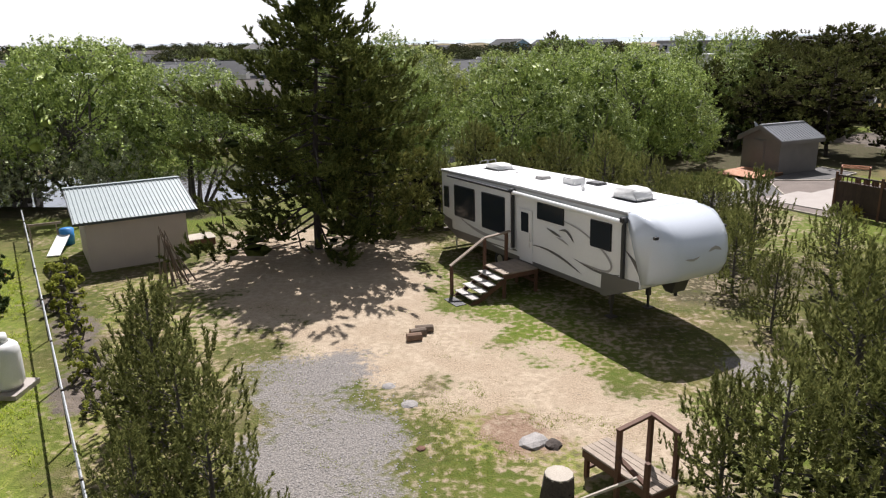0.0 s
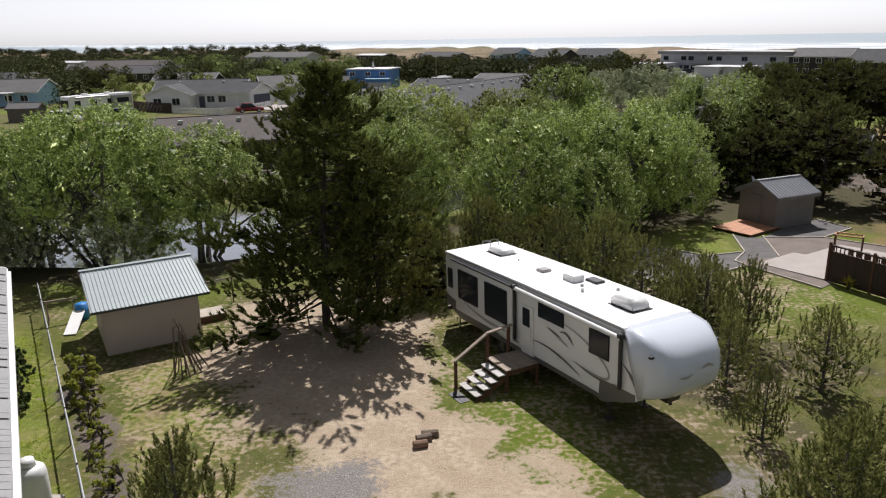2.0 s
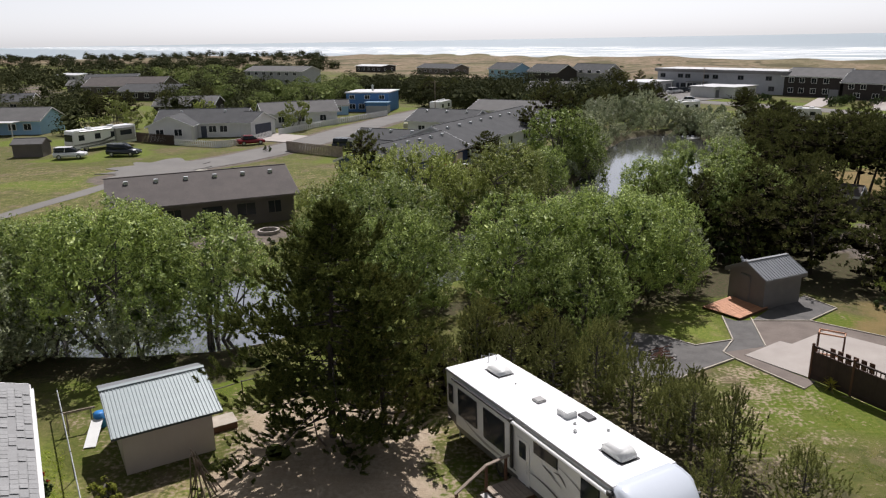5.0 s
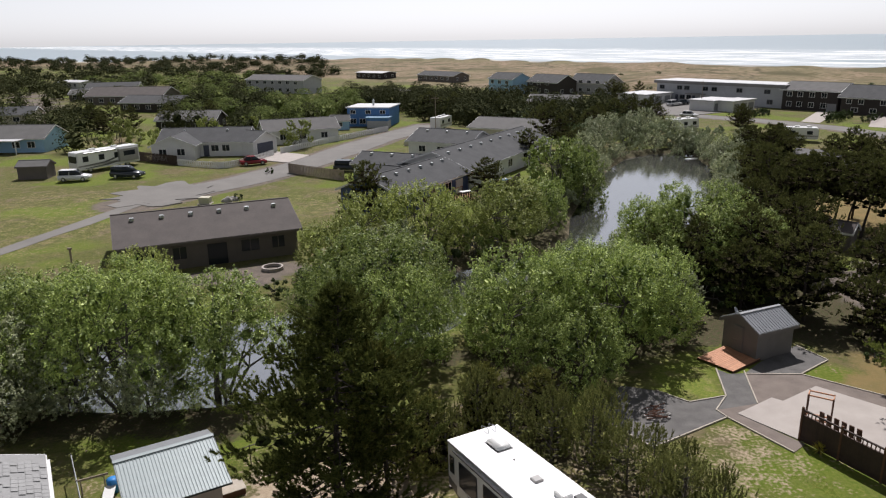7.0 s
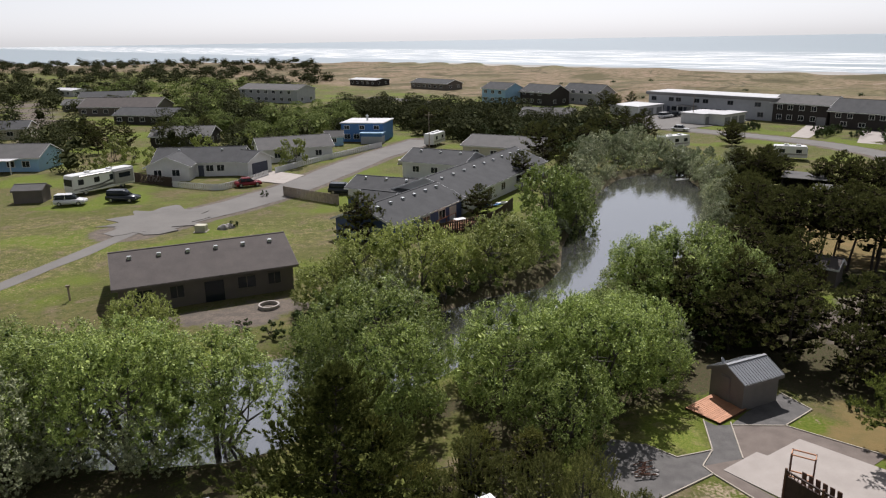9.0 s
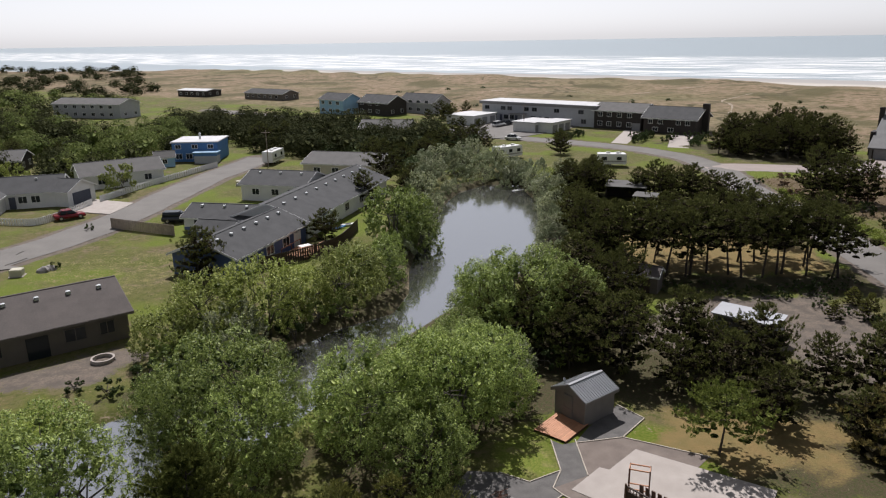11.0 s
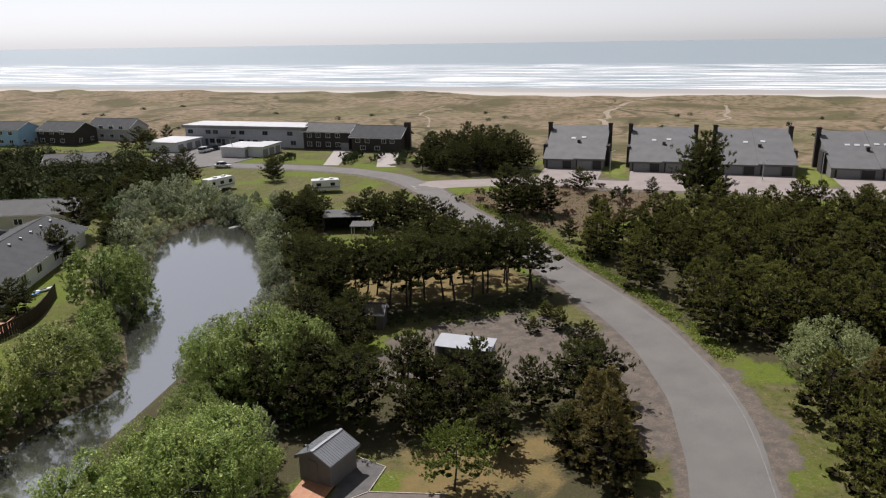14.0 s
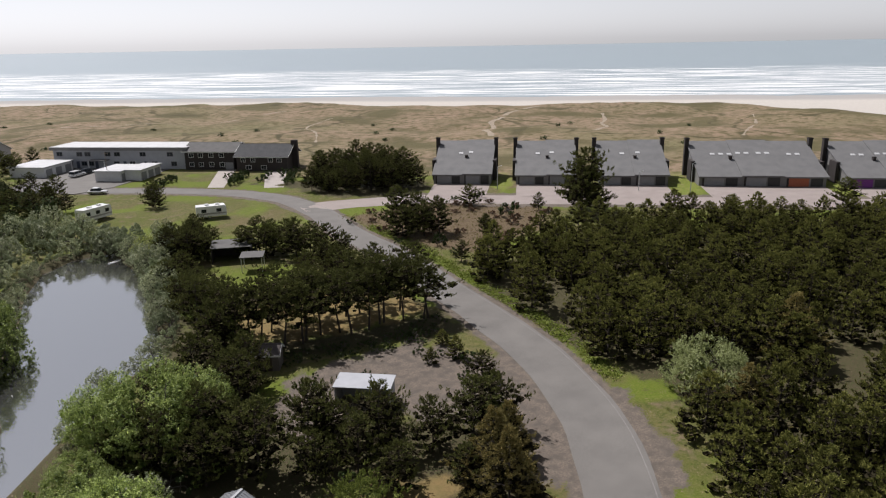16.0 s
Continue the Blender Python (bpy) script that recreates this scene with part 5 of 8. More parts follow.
def stack(parent, x, y, z, h, w=0.6, mat="stone"):
    bm = B()
    box(bm, -w / 2, w / 2, -w / 2, w / 2, -h, 0, 0.02)
    box(bm, -w / 2 - 0.08, w / 2 + 0.08, -w / 2 - 0.08, w / 2 + 0.08, 0, 0.12)
    rod(bm, (0, 0, 0.1), (0, 0, 0.4), 0.12)
    o = part("chimney", bm, mat, parent)
    o.matrix_local = pose(x, y, z)
    return o


# brown house over the pond
h = house(-27.4, 69.8, 26.5, "long low taupe house with a brown shingle roof")
gable(h, 16.2, 11.2, 2.75, 4.5, "wall_brown", "roof_brown", 0.5, trim="wall_brown", vents=6)
for u, w in ((-6, 1.6), (-3, 1.2), (3.5, 1.7), (6.2, 1.2)):
    window(h, u, -5.61, 1.55, w, 1.15, 0, "wall_brown")
door(h, 0.4, -5.62, 0.05, 1.8, 2.05, 0, "glass", 1, "sliding_door")
window(h, 8.12, 0, 1.5, 1.4, 1.1, 90)
# white house with a garage wing
h = house(-51, 136, 6, "white house with grey shingle roof and garage wing")
gable(h, 16, 9.5, 2.7, 4.7, "wall_white", "roof_grey", vents=2)
gable(h, 9, 7.5, 2.7, 4.3, "wall_white", "roof_grey", cx=-4.2, cy=-4.5, rz=90)
gable(h, 8.5, 6.5, 2.7, 4.2, "wall_white", "roof_grey", cx=7.6, cy=-1.2, rz=-32)
door(h, 11.2, -3.5, 0, 4.2, 2.2, 58, "door_dark", 4, "garage_door")
for u, v in ((-6, -9.02), (-2.8, -9.02), (2.2, -4.77), (4.2, -4.77)):
    window(h, u, v, 1.5, 1.3, 1.1, 0)
window(h, -8.02, -6, 1.5, 1.2, 1.1, -90)
door(h, 0.6, -4.78, 0, 1.0, 2.05, 0, "door_dark", 3)
h = house(-37.5, 152, 24, "white house with a pale grey roof")
gable(h, 15, 9, 2.8, 4.6, "wall_white", "roof_light")
for u in (-4, 0, 4.5):
    window(h, u, -4.52, 1.5, 1.3, 1.1, 0)
window(h, 7.52, 0, 1.5, 1.3, 1.1, 90)
# blue houses
h = house(-25.2, 179.5, -8, "two-storey bright blue house with flat white roof")
bm = B()
box(bm, -5.2, 5.2, -5, 5, -0.3, 4.4)
part("wall", bm, "wall_brightblue", h)
bm = B()
box(bm, -5.5, 5.5, -5.3, 5.3, 4.4, 4.65)
part("roof", bm, "roof_white", h)
bm = B()
box(bm, 0.5, 5.6, -8, -5, -0.3, 1.7)
part("porch_wall", bm, "wall_grey", h)
bm = B()
box(bm, 0.5, 5.6, -8, -5, 1.7, 2.4)
part("porch_band", bm, "wall_brightblue", h)
bm = B()
box(bm, 0.2, 5.9, -8.3, -5, 2.4, 2.6)
part("porch_roof", bm, "wall_sky", h)
for u in (-3.8, -1.4):
    window(h, u, -5.02, 1.3, 1.4, 1.1, 0)
for u in (-3.8, 0, 3.6):
    window(h, u, -5.02, 3.5, 1.2, 0.8, 0)
stack(h, 0, 0, 5.8, 1.4, 0.4, "galv")
h = house(-32, 170.5, 10, "small pale blue gabled shed", "shed", "shed")
gable(h, 4.2, 3.6, 2.2, 3.3, "wall_sky", "roof_light", 0.25)
window(h, 0, -1.82, 1.3, 0.9, 0.9, 0)
h = house(-93, 141.5, 2, "pale blue house with a white porch roof")
gable(h, 17, 9, 2.8, 4.8, "wall_sky", "roof_light")
for u in (-5, -1, 3, 6):
    window(h, u, -4.52, 1.5, 1.4, 1.1, 0)
bm = B()
box(bm, -7, 5, -8, -4.4, 2.55, 2.7)
part("porch_roof", bm, "roof_white", h)
for u in (-6.8, -3, 1, 4.8):
    bm = B()
    box(bm, u - 0.07, u + 0.07, -7.9, -7.76, -0.2, 2.55)
    part("post", bm, "window_white", h)
# blue-walled complex on the far bank
h = house(-8.9, 93.2, 62, "low slate-blue wing with grey shingle roof and vents")
gable(h, 17, 8.8, 2.7, 4.4, "wall_blue", "roof_grey", 0.5, vents=6)
for u in (-5, -1, 3):
    window(h, u, -4.42, 1.5, 1.6, 1.1, 0)
door(h, 6, -4.43, 0, 1.8, 2.05, 0, "window_white", 1, "sliding_door")
window(h, -8.52, 0, 1.5, 1.3, 1.1, -90)
h = house(1.1, 116.6, 63.5, "long white building with a wide grey gable roof and vents")
gable(h, 32, 11.6, 2.8, 4.9, "wall_white", "roof_grey", 0.5, vents=9)
for u in (-12, -7, -2, 4, 10):
    window(h, u, -5.82, 1.6, 1.5, 1.1, 0)
for u in (-3, 1.5):
    window(h, -16.02, u, 1.5, 1.1, 0.9, -90)
h = house(-12.2, 108.2, -22, "white and blue cottage with a dark grey roof")
gable(h, 10.5, 6.8, 2.6, 3.8, "wall_white", "roof_grey", 0.45, vents=3)
bm = B()
box(bm, -5.3, 5.3, -3.46, -3.37, -0.2, 1.1)
part("lower_siding", bm, "wall_blue", h)
for u in (-3, 1.5):
    window(h, u, -3.42, 1.75, 1.2, 0.9, 0)
h = house(-12.8, 101.2, -26, "small slate-blue annexe with a dark grey roof", "shed", "shed")
gable(h, 5.4, 3.8, 2.2, 3.1, "wall_blue", "roof_grey", 0.35)
window(h, 0.4, -1.92, 1.3, 0.8, 0.8, 0)
h = house(-4.6, 131, -25, "white house with a grey shingle roof")
gable(h, 12, 9.5, 2.9, 4.5, "wall_white", "roof_grey", 0.45, vents=3)
for u in (-3.2, 0.5, 3.6):
    window(h, u, -4.77, 1.6, 1.3, 1.0, 0)
h = house(8.3, 150.5, -26, "cream house with a grey shingle roof")
gable(h, 16, 11, 2.8, 4.3, "wall_cream", "roof_light", 0.45)
for u in (-5, -1, 4):
    window(h, u, -5.52, 1.5, 1.4, 1.0, 0)
h = house(35.7, 70.0, -40, "small dark garden shed by the pond", "shed", "shed")
gable(h, 2.8, 2.4, 2.0, 2.7, "wall_brown", "roof_brown", 0.2)
door(h, 0.2, -1.22, 0.05, 0.85, 1.8, 0, "wood_dark", 2)
# distant houses
for x, y, rz, L, W, he, hr, wl, rf, lab in (
    (-120, 252, -4, 28, 13, 3, 5.6, "wall_brown", "roof_brown", "long dark house with brown roof far off"),
    (-69, 174, 3, 14, 9, 2.7, 4.4, "wall_dark", "roof_light", "low house with grey roof among trees"),
    (-78, 296, -27, 30, 11, 5.2, 6.9, "wall_grey", "roof_light", "two-storey pale grey house far off"),
    (-145, 268, 8, 10, 8, 2.7, 4.2, "wall_brown", "roof_light", "small grey-roofed house among dark trees"),
    (-98, 222, -12, 20, 10, 2.8, 4.6, "wall_dark", "roof_grey", "low dark house with a grey shingle roof"),
    (-150, 300, 10, 20, 10, 2.8, 4.6, "wall_white", "roof_grey", "distant white house with grey roof"),
    (22.5, 207, -20, 14, 9, 2.8, 4.6, "wall_brown", "roof_light", "low house with light grey roof among trees"),
    (12.5, 278, -50, 13, 9, 5.4, 7.4, "wall_sky", "roof_grey", "two-storey pale blue house at the dune edge"),
    (27.5, 270, -50, 15, 10, 4.6, 7.0, "wall_dark", "roof_grey", "dark two-storey house at the dune edge"),
    (43.5, 272, -50, 17, 10, 4.0, 6.8, "wall_grey", "roof_grey", "grey gabled house at the dune edge"),
    (-16, 355, -46, 26, 10, 2.8, 4.4, "wall_brown", "roof_grey", "long low house near the dunes"),
    (-53, 390, -40, 20, 10, 3.0, 3.6, "wall_dark", "roof_white", "house with a bright white roof far off"),
    (-190, 345, -30, 18, 10, 2.8, 3.4, "wall_white", "roof_white", "house with a bright white roof far off"),
    (-125, 190, 15, 14, 9, 2.8, 4.4, "wall_cream", "roof_grey", "low house among dark trees"),
):
    h = house(x, y, rz, lab)
    gable(h, L, W, he, hr, wl, rf)
    for st in range(1 if he < 4 else 2):
        for i in range(int(L / 4)):
            window(h, -L / 2 + 2 + 4 * i, -W / 2 - 0.02, 1.5 + 2.7 * st, 1.5, 1.1, 0)
    for i in (-1, 1):
        window(h, -L / 2 - 0.02, i * W / 4, 1.5, 1.2, 1.1, -90)
        window(h, L / 2 + 0.02, i * W / 4, 1.5, 1.2, 1.1, 90)
# motel
CO = -49.0
h = house(76.2, 228, CO, "two-storey pale grey motel with flat white roof", "motel", "motel")
bm = B()
box(bm, -21, 21, -5.5, 5.5, -0.3, 5.6)
part("wall", bm, "wall_grey", h)
bm = B()
box(bm, -21.6, 21.6, -6.4, 6, 5.5, 6.35)
part("roof_edge", bm, "wall_condo", h)
bm = B()
box(bm, -21.5, 21.5, -6.3, 5.9, 6.35, 6.45)
part("roof", bm, "roof_white", h)
for u in (-19, -12.6, -10, -3.6, -0.6, 7.5, 16):
    window(h, u, -5.52, 4.3, 1.7, 1.1, 0, "wall_condo")
for u in (-16, -11.4, -9.2, -1, 4, 11, 17):
    window(h, u, -5.52, 1.5, 1.6, 1.2, 0, "wall_condo")
for u in (-13.4, -7.4, 1.6, 8.2):
    door(h, u, -5.53, 0.1, 0.95, 2.05, 0, "door_dark", 2)
bm = B()
box(bm, -8.8, -3.2, -8.2, -5.5, 2.6, 2.85)
part("porch_roof", bm, "wall_condo", h)
for u in (-8.5, -3.5):
    bm = B()
    box(bm, u - 0.1, u + 0.1, -8.1, -7.9, -0.2, 2.6)
    part("post", bm, "window_white", h)
for x, y, L, W, lab in ((52.8, 232.5, 10.5, 13, "flat-roofed pale garage of the motel"), (66.2, 208.2, 7.4, 11, "flat-roofed pale garage beside the road"), (71.5, 205.2, 5.0, 11, "flat-roofed pale garage beside the road")):
    g = house(x, y, CO, lab, "garage", "garage")
    bm = B()
    box(bm, -L / 2, L / 2, -W / 2, W / 2, -0.3, 2.7)
    part("wall", bm, "wall_white", g)
    bm = B()
    box(bm, -L / 2 - 0.4, L / 2 + 0.4, -W / 2 - 0.5, W / 2 + 0.4, 2.7, 3.0)
    part("roof", bm, "roof_white", g)
    for i in range(3):
        door(g, L / 2 + 0.02, -W / 3 + W / 3 * i, 0, 2.6, 2.1, 90, "door_grey", 4, "garage_door")
h = house(94.2, 206, CO, "two-storey dark shingled house with light grey roof")
gable(h, 15, 11, 5.4, 7.2, "wall_dark", "roof_light", 0.7)
for st in range(2):
    for u in (-5.5, -2.6, 0.6, 3.8):
        window(h, u, -5.52, 1.5 + 2.7 * st, 1.3, 1.2, 0)
door(h, 6, -5.53, 0, 2.4, 2.1, 0, "door_grey", 4, "garage_door")
h = house(103.5, 192, CO, "dark shingled house with hipped grey roof and chimney")
gable(h, 15, 11, 4.4, 7.0, "wall_dark", "roof_grey", 0.7)
for u in (-5.5, -2.6, 2.6, 5.2):
    window(h, u, -5.52, 3.2, 1.2, 1.1, 0)
for u in (-4, 0.5):
    window(h, u, -5.52, 1.1, 1.5, 1.0, 0)
bm = B()
box(bm, -0.9, 0.9, -0.6, 0.6, -0.2, 8.2, 0.03)
part("chimney", bm, "wall_dark", h).matrix_local = pose(8.2, 0, 0)


# condominiums: steep saltbox roofs that rise towards the sea
def condo(x0, y0, L, units, label, doors=("door_grey",), lights=(0.42, 0.6), flues=(0.53,)):
    cx, cy = x0 + L / 2 * math.cos(radians(CO)), y0 + L / 2 * math.sin(radians(CO))
    h = house(cx, cy, CO, label, "condominium", "condominium")
    d, he, hr = 17.0, 2.9, 8.6
    bm = B()
    prism(bm, [(0, -0.4), (d, -0.4), (d, hr - 0.3), (0, he - 0.25)], -L / 2, L / 2)
    part("wall", bm, "wall_condo", h).matrix_local = pose(0, 0, 0, 0, 0, 90)
    w = L / units
    for i in range(units):
        lift = 0.25 if i % 2 else 0.0
        bm = B()
        u0, u1 = -L / 2 + w * i, -L / 2 + w * (i + 1)
        prism(bm, [(-0.9, he - 0.75 + lift), (d + 0.3, hr - 0.2 + lift), (d + 0.3, hr + 0.1 + lift), (-0.9, he - 0.4 + lift)], -u1 - (0.3 if i == units - 1 else 0), -u0 + (0.3 if i == 0 else 0))
        part("roof", bm, "roof_condo", h).matrix_local = pose(0, 0, 0, 0, 0, 90)
        door(h, u0 + w * 0.35, -0.03, 0, w * 0.5, 2.1, 0, doors[i % len(doors)], 4, "garage_door")
        # black slab drawn for the shade in the recessed doorway
        bm = B()
        box(bm, u0 + w * 0.64, u0 + w * 0.92, -0.12, 0.05, 0, 2.2)
        part("entry", bm, "black", h)
        bm = B()
        box(bm, u0 + w * 0.08, u0 + w * 0.12, -0.25, 0.1, -0.3, 2.6)
        part("pier", bm, "wall_dark", h)
    k = (hr - he) / d
    for kind, spots in (("skylight", lights), ("flue_box", flues)):
        for f in spots:
            i = min(units - 1, int(f * units))
            sv = 7.6 if kind == "flue_box" else 10.2
            bm = B()
            if kind == "skylight":
                box(bm, -0.55, 0.55, -0.5, 0.5, 0, 0.16, 0.02)
                part("skylight", bm, "roof_white", h).matrix_local = pose(-L / 2 + L * f, sv, he - 0.1 + (0.25 if i % 2 else 0.0) + k * sv, math.degrees(math.atan(k)), 0, 0)
            else:
                box(bm, -0.35, 0.35, -0.4, 0.4, -0.4, 0.7)
                box(bm, -0.42, 0.42, -0.47, 0.47, 0.7, 0.78)
                part("flue_box", bm, "wall_dark", h).matrix_local = pose(-L / 2 + L * f, sv, he + k * sv)
    for u in (-L / 2 - 0.55, L / 2 + 0.55):
        bm = B()
        box(bm, -0.5, 0.5, -0.7, 0.7, -0.3, 9.8, 0.03)
        box(bm, -0.6, 0.6, -0.8, 0.8, 9.5, 9.8)
        part("chimney", bm, "wall_dark", h).matrix_local = pose(u, 15.0, 0)
        bm = B()
        box(bm, -0.45, 0.45, -2.2, 2.2, -0.3, 5.2)
        part("wing_wall", bm, "wall_dark", h).matrix_local = pose(u, 7.5, 0)
    return h


condo(120.0, 137.4, 14.6, 2, "grey saltbox condominium with steep shingle roof")
condo(133.6, 121.6, 15.0, 2, "grey saltbox condominium with steep shingle roof", lights=(0.36, 0.6), flues=(0.52,))
condo(147.2, 106.0, 16.4, 2, "grey saltbox condominium with steep shingle roof", lights=(0.38, 0.62), flues=(0.56,))
condo(162.8, 88.1, 29.4, 3, "long grey condominium with skylights and an orange garage door", ("door_grey", "door_grey", "door_orange"), (0.17, 0.24, 0.31, 0.38, 0.45, 0.55, 0.62, 0.8, 0.87), (0.3,))
condo(184.6, 62.0, 28, 3, "long grey condominium with skylights and a purple garage door", ("door_purple", "door_grey", "door_grey"), (0.16, 0.23, 0.36, 0.43, 0.56, 0.63, 0.8), (0.3,))

# ---- the yard ----
def ribbon(bm, pts, w0, w1, y):
    """A flat painted stripe of varying width on a side wall, through x-z points."""
    rows = curve_pts(pts, 0.12)
    n = len(rows)
    vs = []
    for i, (q, s) in enumerate(rows):
        u = i / (n - 1)
        w = (w0 + (w1 - w0) * u) * math.sin(math.pi * min(1, max(0.04, u * 0.9 + 0.08))) / 2
        vs.append((bm.verts.new((q.x + s.x * w, y, q.y + s.y * w)), bm.verts.new((q.x - s.x * w, y, q.y - s.y * w))))
    for a, b in zip(vs, vs[1:]):
        bm.faces.new((a[0], b[0], b[1], a[1]))


def panel_window(parent, x0, x1, z0, z1, y, r=0.07):
    """A dark caravan window with rounded corners and a black rim."""
    bm = B()
    box(bm, x0, x1, y - 0.025, y + 0.02, z0, z1, 0.02)
    part("window_rim", bm, "black", parent)
    bm = B()
    box(bm, x0 + 0.03, x1 - 0.03, y - 0.033, y + 0.02, z0 + 0.03, z1 - 0.03)
    part("window", bm, "glass", parent, "dark tinted window pane")


def fifth_wheel():
    ang = -58.5
    c, s = math.cos(radians(ang)), math.sin(radians(ang))
    W = 1.31
    ox, oy = -1.07 - s * W, 28.58 + c * W
    rv = empty("travel_trailer", pose(ox, oy, 0, 0, -1.9, ang), "long white fifth-wheel travel trailer with grey swoosh stripes", "trailer")
    side = [(0.0, 1.0), (1.15, 0.62), (9.75, 0.62), (11.15, 1.12), (11.25, 1.5), (11.25, 2.95), (10.95, 3.08), (10.6, 3.14), (0.06, 3.14), (0.0, 3.05)]
    bm = B()
    prism(bm, side, -W, W)
    part("body", bm, "fibreglass", rv)
    # front cap: a hull lofted from the side profile, rounded in plan
    bm = B()
    prof = [(0.0, 1.32), (0.35, 1.28), (0.72, 1.42), (0.92, 1.72), (0.97, 2.1), (0.9, 2.45), (0.72, 2.74), (0.4, 2.96), (0.0, 3.1), (-0.35, 3.175), (-0.7, 3.2)]
    rings = []
    nn = 13
    for k in range(nn):
        v = -1 + 2 * k / (nn - 1)
        f = max(0.0, 1 - abs(v) ** 5) ** 0.5 * 0.86 + 0.14
        rings.append([bm.verts.new((11.2 + (px * (f if abs(v) < 1 else 0.35) if px > 0 else px), v * (W + 0.02), pz - (0.05 if abs(v) == 1 and px <= 0 else 0))) for px, pz in prof])
    for a, b in zip(rings, rings[1:]):
        for i in range(len(prof) - 1):
            bm.faces.new((a[i], a[i + 1], b[i + 1], b[i]))
        bm.faces.new((a[0], b[0], b[-1], a[-1]))
    bm.faces.new(rings[0]), bm.faces.new(rings[-1][::-1])
    part("front_cap", bm, "cap_paint", rv, "glossy pale blue-white moulded front cap", True)
    bm = B()
    prism(bm, [(-0.03, 3.14), (10.62, 3.14), (10.58, 3.19), (5.6, 3.23), (0.0, 3.19)], -W - 0.03, W + 0.03)
    part("roof", bm, "roof_membrane", rv, "bright white membrane roof")
    for y in (-W - 0.02, W + 0.02):
        bm = B()
        beam(bm, (0, y, 3.13), (10.6, y, 3.13), 0.05, 0.07)
        part("roof_rail", bm, "rv_silver", rv)
    y = -W
    bm = B()
    prism(bm, [(0.02, 1.04), (1.15, 0.6), (9.7, 0.6), (9.7, 0.74), (4.6, 0.78), (1.2, 1.0), (0.02, 1.4)], y - 0.015, y)
    part("lower_skirt", bm, "rv_grey", rv, "dark grey lower skirt")
    bm = B()
    prism(bm, [(9.55, 0.55), (9.75, 0.55), (11.1, 1.08), (11.1, 1.3), (9.6, 1.25)], y - 0.02, W + 0.02)
    part("front_compartment", bm, "rv_grey", rv, "dark grey front storage compartment")
    # slide-out room
    so = None
    bm = B()
    box(bm, 0.95, 5.05, y - 0.13, y + 0.05, 0.95, 2.98, 0.03)
    so = part("slide_out", bm, "fibreglass", rv, "slide-out wall section with large windows")
    panel_window(rv, 0.16, 0.56, 1.7, 2.55, y - 0.01)
    for x0, x1, z0 in ((1.2, 2.72, 1.52), (3.2, 4.72, 1.42)):
        bm = B()
        box(bm, x0, x1, y - 0.155, y - 0.12, z0, 2.74, 0.03)
        part("window_rim", bm, "black", so)
        bm = B()
        box(bm, x0 + 0.04, x1 - 0.04, y - 0.163, y - 0.13, z0 + 0.04, 2.7)
        part("window", bm, "glass", so, "large dark tinted pane")
    bm = B()
    rod(bm, (0.75, y - 0.16, 3.02), (5.0, y - 0.16, 3.0), 0.045, None, 8)
    part("slide_awning_roller", bm, "black", rv)
    # door, windows and awning on the near side
    bm = B()
    box(bm, 5.42, 6.18, y - 0.03, y, 0.68, 2.5, 0.015)
    d = part("entry_door", bm, "fibreglass", rv, "white entry door with dark pane")
    bm = B()
    box(bm, 5.54, 5.96, y - 0.045, y - 0.02, 1.72, 2.38, 0.02)
    part("pane", bm, "glass", d)
    bm = B()
    rod(bm, (6.1, y - 0.08, 1.25), (6.1, y - 0.08, 1.75), 0.015)
    part("grab_handle", bm, "chrome", d)
    for x0, x1, z0, z1 in ((6.42, 7.82, 2.28, 2.84), (9.05, 9.98, 1.92, 2.74)):
        panel_window(rv, x0, x1, z0, z1, y - 0.01)
    bm = B()
    rod(bm, (5.15, y - 0.12, 2.98), (10.55, y - 0.12, 2.9), 0.075, None, 10)
    part("awning_roller", bm, "white_plastic", rv, "rolled white awning")
    for x, zt in ((5.14, 3.0), (10.55, 2.95)):
        bm = B()
        beam(bm, (x, y - 0.1, 1.05 if x < 6 else 1.3), (x, y - 0.1, zt), 0.09, 0.09)
        box(bm, x - 0.09, x + 0.09, y - 0.2, y - 0.02, zt - 0.06, zt + 0.1, 0.02)
        part("awning_arm", bm, "black", rv)
    # painted swooshes
    for pts, w0, w1, mt in (
        ([(1.3, 1.62), (2.2, 1.34), (3.4, 1.18), (4.8, 1.2)], 0.05, 0.2, "rv_silver"),
        ([(0.2, 1.3), (1.4, 1.12), (3.0, 0.98), (5.3, 0.95)], 0.16, 0.3, "rv_grey"),
        ([(6.1, 1.34), (6.9, 1.36), (7.8, 1.22), (8.7, 0.95)], 0.05, 0.12, "rv_grey"),
        ([(7.4, 2.5), (8.6, 2.3), (9.6, 1.9), (10.0, 1.5), (9.7, 1.28), (8.6, 1.32)], 0.03, 0.12, "rv_silver"),
        ([(8.3, 1.36), (9.2, 1.22), (9.9, 1.22), (10.4, 1.34)], 0.04, 0.1, "rv_grey"),
        ([(10.55, 2.1), (10.9, 1.85), (11.15, 1.55), (11.2, 1.25)], 0.05, 0.26, "rv_grey"),
        ([(10.75, 3.05), (11.0, 2.8), (11.15, 2.5), (11.22, 2.1)], 0.06, 0.14, "rv_grey"),
        ([(6.95, 2.06), (7.3, 1.98), (7.7, 1.9)], 0.08, 0.1, "rv_grey"),
        ([(7.6, 2.1), (7.9, 2.16), (8.15, 2.02), (8.3, 1.86)], 0.07, 0.12, "rv_grey"),
        ([(7.45, 1.86), (7.8, 1.8), (8.05, 1.72)], 0.06, 0.07, "rv_silver"),
    ):
        bm = B()
